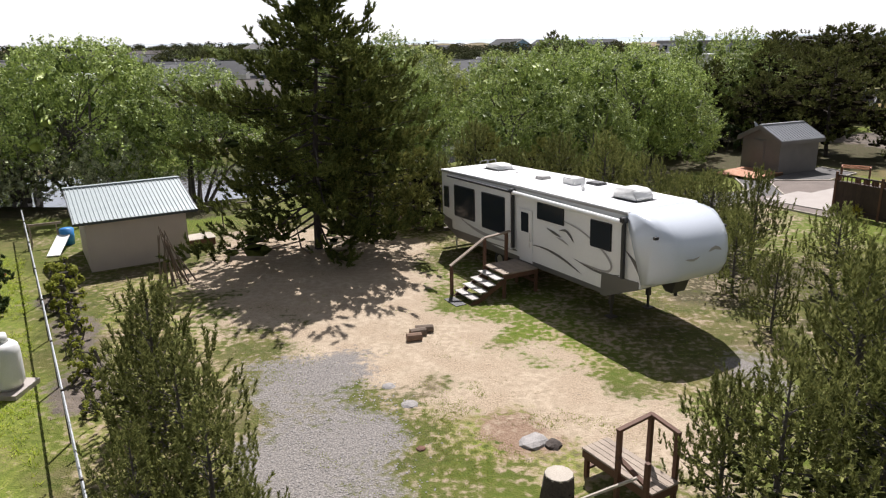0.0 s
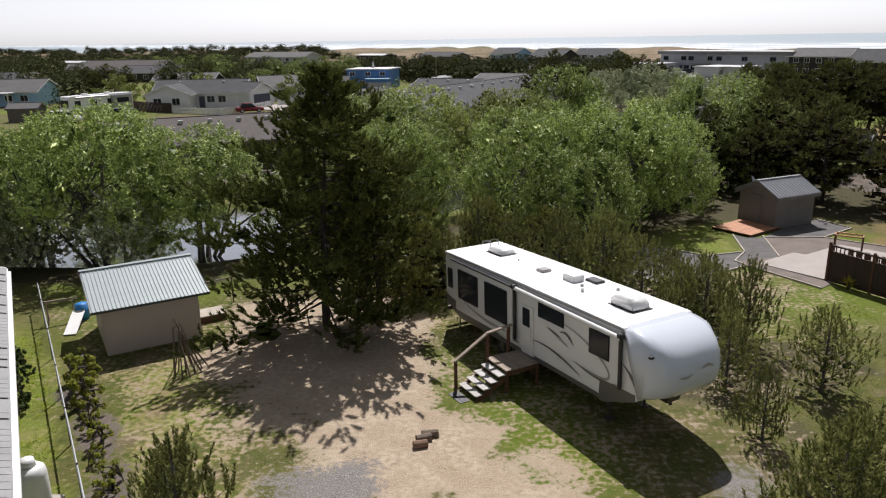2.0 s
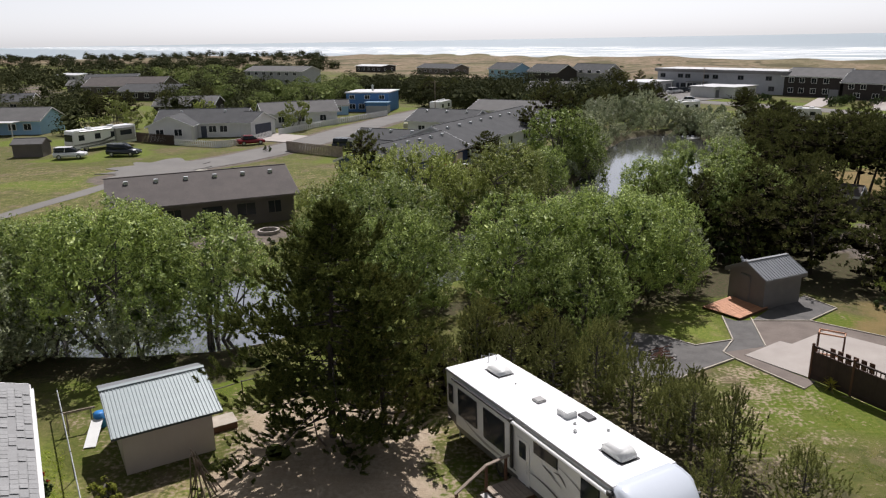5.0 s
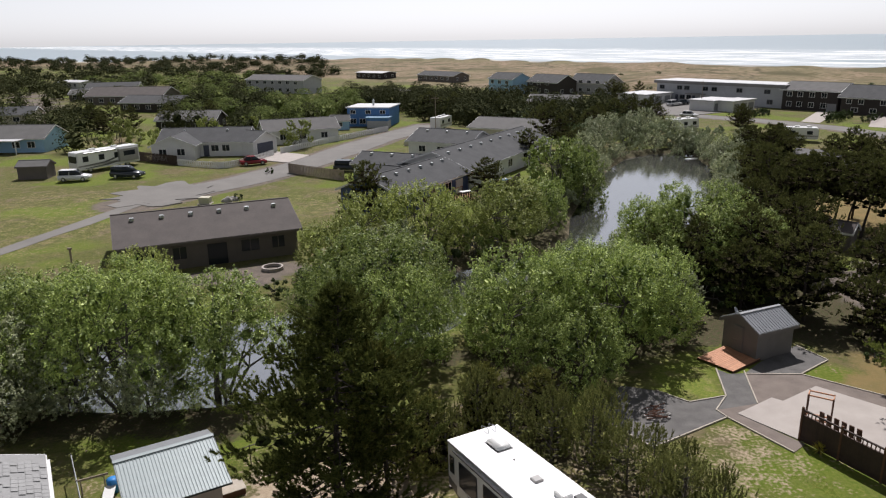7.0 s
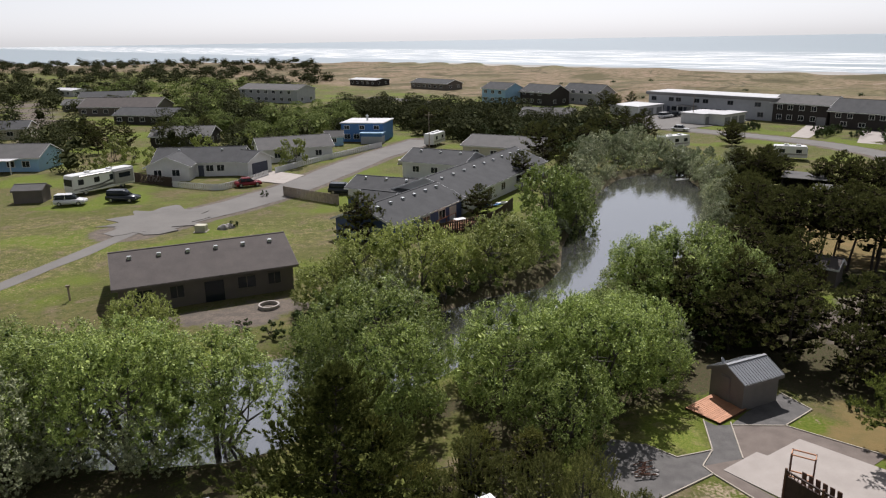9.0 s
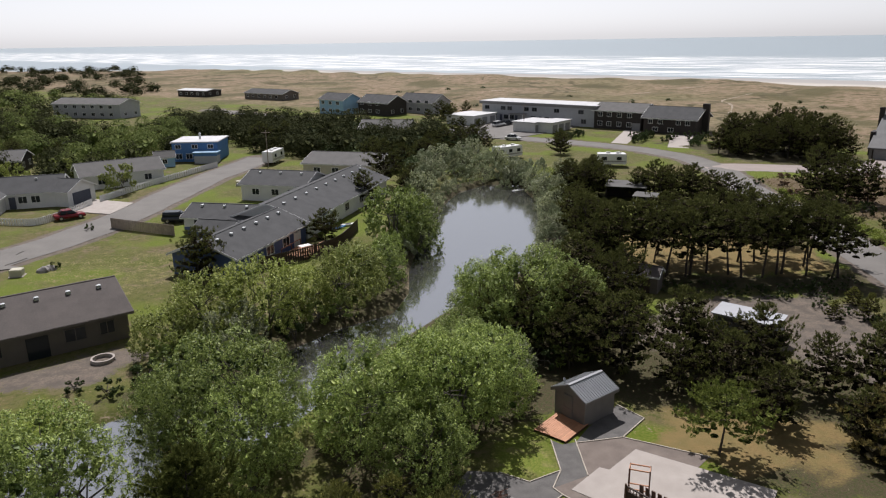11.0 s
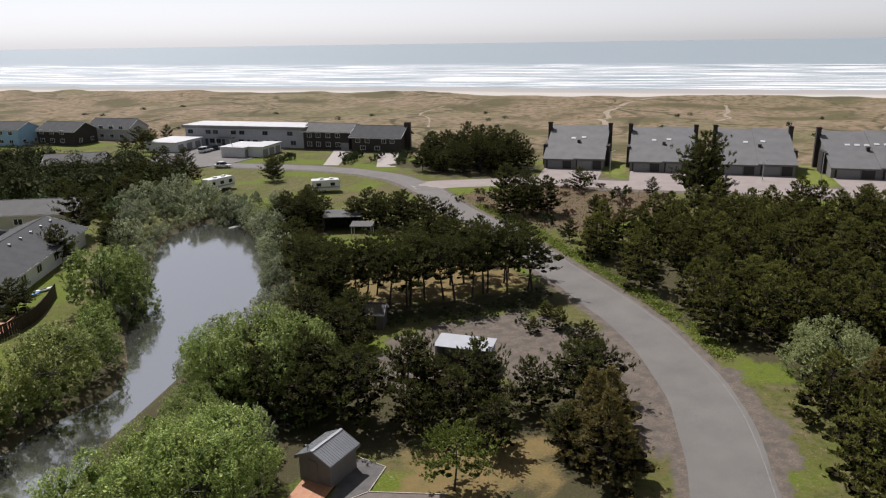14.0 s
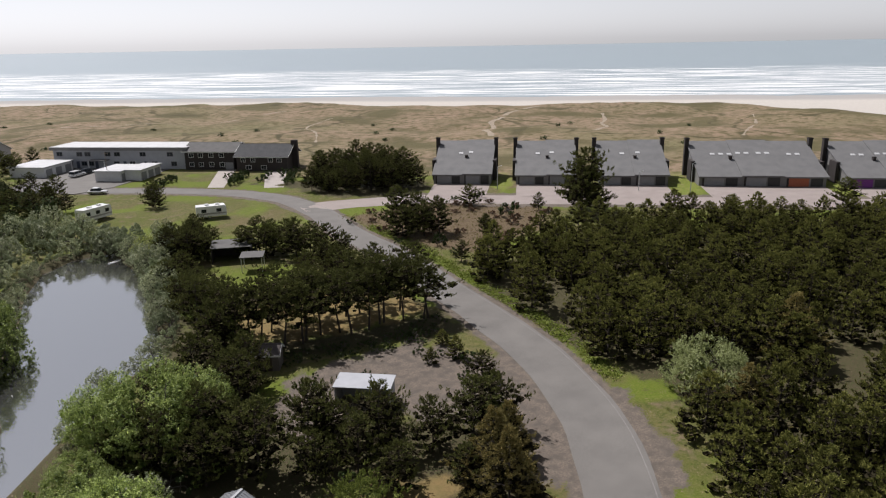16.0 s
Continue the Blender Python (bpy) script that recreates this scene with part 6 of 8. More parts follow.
        off = 0.137 if pts[0][0] < 5 and mt == "rv_silver" and pts[0][0] > 0.5 else 0.018
        ribbon(bm, pts, w0, w1, y - off)
        part("stripe", bm, mt, rv)
    # roof fittings
    def ac(x, yy, l, w, h):
        bm = B()
        vs = prism(bm, [(0, 0), (l, 0), (l * 0.97, h * 0.55), (l * 0.8, h), (l * 0.16, h), (0.02, h * 0.7)], -w / 2, w / 2)
        bmesh.ops.bevel(bm, geom=list(bm.edges), offset=0.05, segments=2, affect="EDGES")
        o = part("air_conditioner", bm, "white_plastic", rv, "white rooftop air conditioner", True)
        o.matrix_local = pose(x, yy, 3.2)
        for i in range(7):
            bm = B()
            box(bm, -0.004, 0.006, -w * 0.4 + i * w * 0.12, -w * 0.4 + i * w * 0.12 + 0.03, h * 0.15, h * 0.6)
            part("grille_slat", bm, "black", o)
        bm = B()
        box(bm, -0.05, l + 0.05, -w / 2 - 0.04, w / 2 + 0.04, -0.02, 0.02)
        part("gasket", bm, "black", o)

    ac(8.75, 0.1, 1.05, 0.72, 0.34)
    ac(1.15, 0.35, 1.0, 0.72, 0.22)
    for x, yy, a, b, h, mt in ((4.75, 0.15, 0.42, 0.42, 0.12, "rv_silver"), (6.2, 0.35, 0.62, 0.5, 0.24, "white_plastic"), (6.75, 0.85, 0.62, 0.42, 0.1, "black"), (6.9, 0.15, 0.12, 0.12, 0.12, "white_plastic"), (7.35, -0.2, 0.12, 0.12, 0.14, "white_plastic"), (7.9, 0.85, 0.12, 0.12, 0.1, "white_plastic"), (3.0, 0.25, 0.1, 0.1, 0.06, "rv_silver")):
        bm = B()
        box(bm, -a / 2, a / 2, -b / 2, b / 2, 0, h, 0.03)
        part("roof_vent", bm, mt, rv).matrix_local = pose(x, yy, 3.2)
    bm = B()
    for yy in (0.55, 0.95):
        rod(bm, (-0.1, yy, 1.0), (-0.1, yy, 3.3), 0.018)
        rod(bm, (-0.1, yy, 3.3), (0.45, yy, 3.42), 0.018)
        rod(bm, (0.45, yy, 3.42), (0.5, yy, 3.2), 0.018)
    for i in range(7):
        rod(bm, (-0.1, 0.55, 1.15 + 0.3 * i), (-0.1, 0.95, 1.15 + 0.3 * i), 0.015)
    part("ladder", bm, "chrome", rv, "chrome rear ladder")
    for v in (-0.98, 0.98):
        bm = B()
        box(bm, 11.86, 11.96, v * W - 0.07, v * W + 0.07, 2.56, 2.64, 0.01)
        part("marker_light", bm, "black", rv).matrix_local = pose(-0.28, 0, 0.05)
    bm = B()
    ribbon(bm, [(-0.75, 2.1), (-0.45, 2.05), (-0.2, 2.12)], 0.07, 0.07, 0)
    ribbon(bm, [(0.1, 2.2), (0.35, 2.28), (0.6, 2.18)], 0.1, 0.12, 0)
    part("emblem", bm, "rv_silver", rv, "small grey emblem shapes").matrix_local = pose(12.185, 0, 0, 0, 0, 90)
    # running gear
    for x in (4.0, 4.95):
        for yy in (-1.08, 1.08):
            w = new("wheel")
            w.parent = rv
            w.matrix_local = pose(x, yy, 0.33)
            bm = B()
            bmesh.ops.create_cone(bm, cap_ends=True, segments=24, radius1=0.37, radius2=0.37, depth=0.24, matrix=pose(0, 0, 0, 90))
            bmesh.ops.bevel(bm, geom=[e for e in bm.edges if e.is_manifold and e.calc_face_angle() > 1], offset=0.04, segments=2, affect="EDGES")
            part("tyre", bm, "rubber", w)
            bm = B()
            bmesh.ops.create_cone(bm, cap_ends=True, segments=18, radius1=0.2, radius2=0.17, depth=0.26, matrix=pose(0, 0, 0, 90))
            part("rim", bm, "chrome", w)
    bm = B()
    for yy in (-0.6, 0.6):
        box(bm, 0.3, 9.6, yy - 0.05, yy + 0.05, 0.42, 0.66)
    for x in (1, 3, 6, 8):
        box(bm, x, x + 0.08, -0.6, 0.6, 0.46, 0.6)
    part("chassis", bm, "dark_steel", rv)
    for yy in (-0.75, 0.75):
        bm = B()
        box(bm, 9.35, 9.47, yy - 0.06, yy + 0.06, 0.1, 1.1)
        box(bm, 9.38, 9.44, yy - 0.03, yy + 0.03, -0.3, 0.12)
        box(bm, 9.26, 9.56, yy - 0.15, yy + 0.15, -0.33, -0.28)
        part("landing_leg", bm, "dark_steel", rv)
    for yy in (-1.0, 1.0):
        bm = B()
        rod(bm, (0.5, yy, -0.02), (0.5, yy, 0.8), 0.035)
        part("stabiliser", bm, "galv", rv)
    bm = B()
    prism(bm, [(10.6, 1.35), (11.5, 1.35), (11.3, 0.85), (11.05, 0.85)], -0.25, 0.25)
    rod(bm, (11.2, 0, 0.7), (11.2, 0, 0.9), 0.05)
    part("kingpin_box", bm, "black", rv)
    bm = B()
    box(bm, -0.16, 0.0, -W * 0.95, W * 0.95, 0.62, 0.76)
    part("bumper", bm, "dark_steel", rv)
    bm = B()
    rows = [(6.0, y - 0.08, 1.3), (6.25, y - 0.15, 1.5), (6.3, y - 0.1, 1.0), (6.1, y - 0.12, 0.75)]
    trunk_mesh(bm, rows, 0.015, 0.015, 5)
    part("hose", bm, "white_plastic", rv)


fifth_wheel()


def entry_steps():
    """Wooden stair with landing and rail at the trailer's door."""
    ang = -58.5
    st = empty("wooden_steps", pose(1.38, 23.25, 0, 0, 0, ang + 90), "weathered wooden steps with landing and handrail at the trailer door", "steps")
    # local x runs along the trailer, -y away from it
    for i in range(4):
        for j in range(2):
            bm = B()
            box(bm, -0.95 - 0.3 * (3 - i), -0.95 - 0.3 * (3 - i) + 0.31, -0.6 + 0.57 * j, -0.05 + 0.57 * j, 0.155 + 0.17 * i, 0.19 + 0.17 * i, 0.006)
            part("tread", bm, "tread_pale", st)
    for yy in (-0.58, 0.5):
        bm = B()
        prism(bm, [(-1.95, 0), (-0.55, 0.72), (-0.55, 0.55), (-1.6, 0.0)], yy - 0.02, yy + 0.02)
        part("stringer", bm, "wood_brown", st)
    for i in range(8):
        bm = B()
        box(bm, -0.65 + 0.17 * i, -0.65 + 0.17 * i + 0.16, -0.62, 0.62, 0.8, 0.84, 0.005)
        part("landing_board", bm, "wood_grey", st)
    for x in (-0.6, 0.65):
        for yy in (-0.56, 0.56):
            bm = B()
            beam(bm, (x, yy, -0.02), (x, yy, 0.8), 0.09, 0.09)
            part("post", bm, "wood_brown", st)
    for a, b in (((-0.65, -0.6, 0.72), (0.7, -0.6, 0.72)), ((-0.65, 0.6, 0.72), (0.7, 0.6, 0.72)), ((0.7, -0.6, 0.72), (0.7, 0.6, 0.72)), ((0.68, -0.6, 0.35), (0.68, 0.6, 0.35))):
        bm = B()
        beam(bm, a, b, 0.04, 0.14)
        part("rim_joist", bm, "wood_brown", st)
    yy = 0.62
    for x, z0, z1 in ((-1.9, 0, 1.0), (-0.62, 0, 1.72), (0.25, 0.8, 1.85)):
        bm = B()
        beam(bm, (x, yy, z0), (x, yy, z1), 0.09, 0.09)
        part("rail_post", bm, "wood_brown", st)
    for a, b in (((-1.95, yy, 1.0), (-0.62, yy, 1.76)), ((-0.65, yy, 1.76), (0.4, yy, 1.86))):
        bm = B()
        beam(bm, a, b, 0.13, 0.045)
        part("handrail", bm, "wood_grey", st)
    for j in range(3):
        bm = B()
        box(bm, -2.35 + 0.13 * j, -2.23 + 0.13 * j, -0.45, 0.35, -0.005, 0.02)
        part("foot_mat", bm, "black", st)


entry_steps()


def tan_shed():
    sh = empty("shed", pose(-14.05, 25.15, 0, 0, 0, 33.5), "tan painted garden shed with ribbed pale green metal roof", "shed")
    L, D = 3.55, 3.5
    prof = [(0.0, -0.05), (D, -0.05), (D, 2.4), (2.7, 2.68), (0.0, 2.02)]
    bm = B()
    prism(bm, prof, -L, 0)
    part("wall", bm, "shed_tan", sh).matrix_local = pose(0, 0, 0, 0, 0, 90)
    for x in (0.0, 1.2, 2.4, 3.55):
        bm = B()
        box(bm, x - 0.015, x + 0.015, -0.012, 0.0, 0.0, 2.0)
        part("batten", bm, "shed_tan", sh)
    k = (2.75 - 1.98) / (2.7 + 0.42)
    pitch = math.degrees(math.atan(k))
    ln = 3.12 / math.cos(math.atan(k))
    ribs = 30
    for i in range(ribs):
        bm = B()
        w = (L + 0.8) / ribs
        prism(bm, [(0, 0), (w, 0), (w, 0.012), (w * 0.68, 0.012), (w * 0.6, 0.045), (w * 0.4, 0.045), (w * 0.32, 0.012), (0, 0.012)], 0, ln)
        part("roof_sheet", bm, "tin", sh).matrix_local = pose(-0.4 + w * i, -0.42, 1.98, pitch, 0, 0)
    bm = B()
    box(bm, 0, L + 0.8, 0, 1.25, 0, 0.03)
    part("back_roof", bm, "gs_roof", sh).matrix_local = pose(-0.4, 2.66, 2.77, -15, 0, 0)
    bm = B()
    box(bm, -0.42, L + 0.42, 2.55, 2.8, 2.76, 2.8)
    part("ridge_cap", bm, "tin", sh)
    bm = B()
    beam(bm, (-0.4, -0.41, 1.94), (L + 0.4, -0.41, 1.94), 0.03, 0.09)
    part("fascia", bm, "trim_green", sh)
    for x in (-0.4, L + 0.4):
        bm = B()
        beam(bm, (x, -0.42, 1.94), (x, 2.68, 2.72), 0.03, 0.1)
        beam(bm, (x, 2.68, 2.72), (x, 3.88, 2.42), 0.03, 0.1)
        part("bargeboard", bm, "trim_green", sh)
    bm = B()
    box(bm, 0, L, 0, D, -0.25, -0.04)
    part("skid", bm, "wood_dark", sh)
    # ramp boards beside the shed
    rp = empty("ramp", pose(-12.0, 28.75, 0, 0, 0, 33.5), "pale plywood ramp on a low timber frame beside the shed", "ramp")
    bm = B()
    box(bm, -0.1, 1.25, -0.5, 0.5, 0.28, 0.31)
    part("board", bm, "timber_pale", rp)
    for yy in (-0.48, 0.48):
        bm = B()
        box(bm, -0.1, 1.2, yy - 0.03, yy + 0.03, -0.05, 0.28)
        part("joist", bm, "wood_brown", rp)


tan_shed()


def grey_shed():
    sh = empty("shed", pose(19.05, 45.8, 0, 0, 0, 27), "small taupe shed with ribbed grey metal roof", "shed")
    L, Wd = 3.2, 2.9
    gable(sh, L, Wd, 2.02, 2.72, "gs_wall", "gs_roof", 0.22, trim="gs_wall", z0=-0.05)
    k = 0.7 / (Wd / 2)
    for side in (-1, 1):
        for i in range(16):
            bm = B()
            u = -L / 2 - 0.2 + (L + 0.4) * i / 15
            e = (Wd / 2 + 0.22) * side
            beam(bm, (u, 0, 2.88), (u, e, 2.88 - k * abs(e)), 0.035, 0.025)
            part("roof_rib", bm, "gs_roof", sh)
    door(sh, -L / 2 - 0.02, 0.1, 0.1, 0.85, 1.85, -90, "gs_wall", 2)
    dish = empty("satellite_dish", pose(17.5, 45.9, 2.35, 0, 0, 27), "small grey satellite dish on the shed roof", "dish")
    bm = B()
    bmesh.ops.create_cone(bm, cap_ends=False, segments=16, radius1=0.04, radius2=0.26, depth=0.1)
    o = part("reflector", bm, "gs_roof", dish)
    o.matrix_local = pose(0, 0, 0.35, 60, 0, 30)
    o.modifiers.new("thick", "SOLIDIFY").thickness = 0.015
    bm = B()
    rod(bm, (0, 0, -0.05), (0, 0, 0.3), 0.02)
    rod(bm, (0, 0, 0.3), (0.25, -0.25, 0.42), 0.012)
    part("mast", bm, "galv", dish)
    dk = empty("wooden_deck", pose(16.65, 44.0, 0, 0, 0, 39), "low orange cedar deck before the taupe shed", "deck")
    for i in range(16):
        bm = B()
        box(bm, -1.55, 1.55, -1.3 + 0.163 * i, -1.3 + 0.163 * i + 0.15, 0.12, 0.16, 0.006)
        part("deck_board", bm, "wood_deck", dk)
    for yy in (-1.28, 1.28):
        bm = B()
        box(bm, -1.55, 1.55, yy - 0.03, yy + 0.03, -0.1, 0.12)
        part("rim_joist", bm, "wood_brown", dk)


grey_shed()

# gravel paths, concrete pad and pale timber edging
for outline, mt, lab, z in (
    ([(7.2, 36.0), (9.3, 33.3), (14.1, 36.5), (13.75, 37.3), (14.85, 39.0), (12.5, 38.2), (10.9, 39.6), (9.0, 40.2), (7.4, 38.4)], "gravel_dark", "dark gravel sitting area with fire ring", 0.035),
    ([(13.75, 37.3), (16.35, 38.1), (17.0, 42.0), (16.0, 41.9), (15.4, 42.6), (14.85, 39.0)], "gravel_dark", "dark gravel path to the deck", 0.034),
    ([(17.0, 42.0), (20.4, 41.9), (23.0, 44.0), (21.9, 46.3), (18.6, 43.7)], "gravel_dark", "dark gravel apron round the shed", 0.035),
    ([(14.1, 36.5), (16.3, 33.0), (17.2, 33.8), (14.8, 36.9), (17.4, 38.8), (17.9, 38.4), (20.6, 40.3), (23.5, 37.4), (25, 38.5), (20.4, 41.9), (17.0, 42.0), (16.35, 38.1), (13.75, 37.3)], "gravel_brown", "brown gravel strip round the concrete pad", 0.033),
    ([(14.8, 36.9), (17.4, 38.8), (17.9, 38.4), (20.6, 40.3), (27.0, 34.2), (22.5, 29.6), (17.3, 33.9)], "concrete", "pale concrete pad", 0.06),
):
    bm = B()
    slab(bm, outline, -0.15, z)
    tagged(part("pavement", bm, mt), lab, "pavement", kind="structure")
for a, b in (((7.2, 36.0), (9.3, 33.3)), ((9.3, 33.3), (14.1, 36.5)), ((14.1, 36.5), (16.3, 33.0)), ((13.75, 37.3), (14.1, 36.5)), ((13.75, 37.3), (14.85, 39.0)), ((14.85, 39.0), (15.4, 42.6)), ((14.85, 39.0), (12.5, 38.2)), ((12.5, 38.2), (10.9, 39.6)), ((16.35, 38.1), (17.05, 42.3)), ((17.0, 41.9), (20.4, 41.9)), ((20.4, 41.9), (25, 38.4)), ((20.4, 41.9), (23.0, 44.0)), ((23.0, 44.0), (21.9, 46.3))):
    bm = B()
    beam(bm, (*a, 0.035), (*b, 0.035), 0.075, 0.1)
    tagged(part("edging_board", bm, "timber_pale"), "pale timber edging board along the gravel", "edging", "gravel path edging")


def fire_ring(x, y, r, label, tyre=False):
    f = empty("fire_ring", at(x, y), label, "fire ring")
    for i in range(11):
        a = 2 * math.pi * i / 11
        bm = B()
        bmesh.ops.create_icosphere(bm, subdivisions=1, radius=0.17)
        for v in bm.verts:
            v.co *= 1 + 0.25 * math.sin(9 * v.co.x + 5 * i)
            v.co.z *= 0.7
        part("stone", bm, "stone", f).matrix_local = pose(r * math.cos(a), r * math.sin(a), 0.06)
    return f


fr = fire_ring(10.2, 36.7, 0.7, "stone fire ring heaped with reddish branches")
frng = random.Random(3)
for i in range(22):
    bm = B()
    a = frng.uniform(0, 6.28)
    r = frng.uniform(0.2, 0.8)
    rod(bm, (r * math.cos(a), r * math.sin(a), 0.1 + 0.2 * frng.random()), (-r * math.cos(a + 0.5), r * math.sin(a - 0.4), 0.15 + 0.3 * frng.random()), 0.03, 0.02, 5)
    part("branch", bm, "rust", fr)
fr2 = fire_ring(-18.9, 63.4, 0.9, "concrete fire ring on bare earth")
bm = B()
bmesh.ops.create_cone(bm, cap_ends=False, segments=28, radius1=1.0, radius2=1.0, depth=0.4, matrix=pose(0, 0, 0.12))
o = part("ring", bm, "concrete", fr2)
o.modifiers.new("thick", "SOLIDIFY").thickness = 0.18

# dark board fence beyond the pad
def board_fence():
    a, b = Vector((17.05, 34.2)), Vector((22.5, 24.8))
    n = 52
    d = (b - a).normalized()
    f = empty("wooden_fence", pose(a.x, a.y, 0, 0, 0, math.degrees(math.atan2(d.y, d.x))), "dark brown board fence with open lattice top", "fence")
    L = (b - a).length
    for i in range(n):
        bm = B()
        box(bm, L * i / n + 0.003, L * (i + 1) / n - 0.003, -0.012, 0.012, 0.05, 1.5)
        part("board", bm, "wood_dark", f)
    for i in range(n * 1):
        bm = B()
        u = L * (i + 0.5) / n
        box(bm, u - 0.025, u + 0.025, -0.012, 0.012, 1.5, 1.78)
        part("lattice_slat", bm, "wood_brown", f)
    for z in (0.25, 1.5, 1.8):
        bm = B()
        box(bm, 0, L, -0.045, 0.045, z - 0.03, z + 0.04)
        part("rail", bm, "wood_dark", f)
    for i in range(6):
        bm = B()
        box(bm, L * i / 5 - 0.05, L * i / 5 + 0.05, -0.05, 0.05, -0.2, 1.95)
        part("post", bm, "wood_brown", f)
    g = empty("stacked_posts", pose(18.2, 34.6, 0.06, 0, 0, -58), "row of red-brown cedar boards leaning behind the fence", "boards")
    for i in range(6):
        bm = B()
        box(bm, 0.4 * i, 0.4 * i + 0.26, -0.03, 0.03, 0.0, 1.5, 0.01)
        part("board", bm, "wood_brown", g).matrix_local = pose(0, 0, 0, 6, 0, 0)
    t = empty("potting_bench", pose(17.9, 35.6, 0.06, 0, 0, -30), "open red-brown timber bench frame", "bench")
    for x in (0, 1.2):
        for yy in (0, 0.6):
            bm = B()
            beam(bm, (x, yy, 0), (x, yy, 1.9), 0.07, 0.07)
            part("leg", bm, "wood_brown", t)
    for z in (0.5, 1.85):
        for p, q in (((0, 0), (1.2, 0)), ((0, 0.6), (1.2, 0.6)), ((0, 0), (0, 0.6)), ((1.2, 0), (1.2, 0.6))):
            bm = B()
            beam(bm, (*p, z), (*q, z), 0.05, 0.07)
            part("rail", bm, "wood_deck", t)


board_fence()


def wire_fence(pts, h, label, step=2.6, metal="galv"):
    rows = curve_pts(pts, step)
    f = empty("wire_fence", pose(pts[0][0], pts[0][1], 0), label, "fence")
    o = Vector((pts[0][0], pts[0][1], 0))
    for q, s in rows:
        bm = B()
        p = q - o
        z = gz1(q.x, q.y)
        rod(bm, (p.x, p.y, z - 0.2), (p.x, p.y, z + h + 0.06), 0.03)
        part("post", bm, "dark_steel", f)
    for (q, s), (r, t) in zip(rows, rows[1:]):
        p, w = q - o, r - o
        za, zb = gz1(q.x, q.y), gz1(r.x, r.y)
        bm = B()
        rod(bm, (p.x, p.y, za + h), (w.x, w.y, zb + h), 0.028)
        part("top_rail", bm, metal, f)
        bm = B()
        n = 16
        for i in range(n):
            u, v = i / n, min(1, (i + 6) / n)
            a, b = p.lerp(w, u), p.lerp(w, v)
            rod(bm, (a.x, a.y, za + 0.05), (b.x, b.y, zb + h * min(1, (v - u) * n / 6)), 0.003, None, 3)
            a, b = p.lerp(w, 1 - u), p.lerp(w, 1 - v)
            rod(bm, (a.x, a.y, za + 0.05), (b.x, b.y, zb + h * min(1, (v - u) * n / 6)), 0.003, None, 3)
        part("wire_mesh", bm, metal, f)
    return f


wire_fence([(-19.7, 30.2), (-14.0, 21.8), (-8.4, 13.5), (-4.9, 8.3)], 1.2, "galvanised chain-link fence with steel top rail")
wire_fence([(-12.5, 30.0), (-9.0, 32.6), (-3.0, 34.6), (2.5, 36.6), (6.0, 38.6)], 1.2, "dark wire fence along the pond bank", metal="dark_steel")

# neighbouring house: pale shingle roof
nb = empty("house", pose(-17.32, 17.1, 0, 0, 0, -56.7), "neighbouring white house with pale grey shingle roof", "house")
gable(nb, 18.5, 6.9, 2.86, 4.0, "wall_white", "roof_pale", 0.77, trim="window_white")
for u in (-6, -2, 3):
    window(nb, u, 3.47, 1.5, 1.4, 1.1, 180)
bm = B()
beam(bm, (-9.6, 4.3, 2.62), (9.6, 4.3, 2.62), 0.12, 0.12)
part("gutter", bm, "window_white", nb)
rr = random.Random(4)
bm = B()
k = 1.14 / 3.45
for i in range(16):
    u0 = 4.22 * i / 16
    x = -9.6 + rr.uniform(0, 0.3)
    while x < 9.5:
        w = 0.31
        if rr.random() < 0.75:
            z = 4.0 - k * u0 + 0.175
            vs = box(bm, x, x + w - 0.02, 0, 0.25, 0, 0.006, 0, Matrix.Translation((0, u0, z)) @ Matrix.Rotation(-math.atan(k), 4, "X"))
        x += w
part("shingles", bm, "roof_pale", nb)
nb.children[-1]["kind"] = "stuff"

# propane tank
tk = empty("propane_tank", at(-11.25, 15.8), "white upright propane tank on a pad", "tank")
bm = B()
prof = [(0.0, 0.1), (0.3, 0.12), (0.4, 0.25), (0.41, 0.4), (0.41, 1.05), (0.38, 1.2), (0.26, 1.3), (0.0, 1.33)]
rings = [[bm.verts.new((r * math.cos(a * math.pi / 12), r * math.sin(a * math.pi / 12), z)) for a in range(24)] for r, z in prof[1:-1]]
for a, b in zip(rings, rings[1:]):
    for i in range(24):
        bm.faces.new((a[i], a[(i + 1) % 24], b[(i + 1) % 24], b[i]))
bm.faces.new(rings[0][::-1]), bm.faces.new(rings[-1])
part("vessel", bm, "white_plastic", tk, "", True)
bm = B()
bmesh.ops.create_cone(bm, cap_ends=True, segments=18, radius1=0.2, radius2=0.17, depth=0.2, matrix=pose(0, 0, 1.4))
part("cover", bm, "white_plastic", tk, "", True)
bm = B()
box(bm, -0.5, 0.5, -0.5, 0.5, -0.05, 0.12)
part("pad", bm, "concrete", tk)

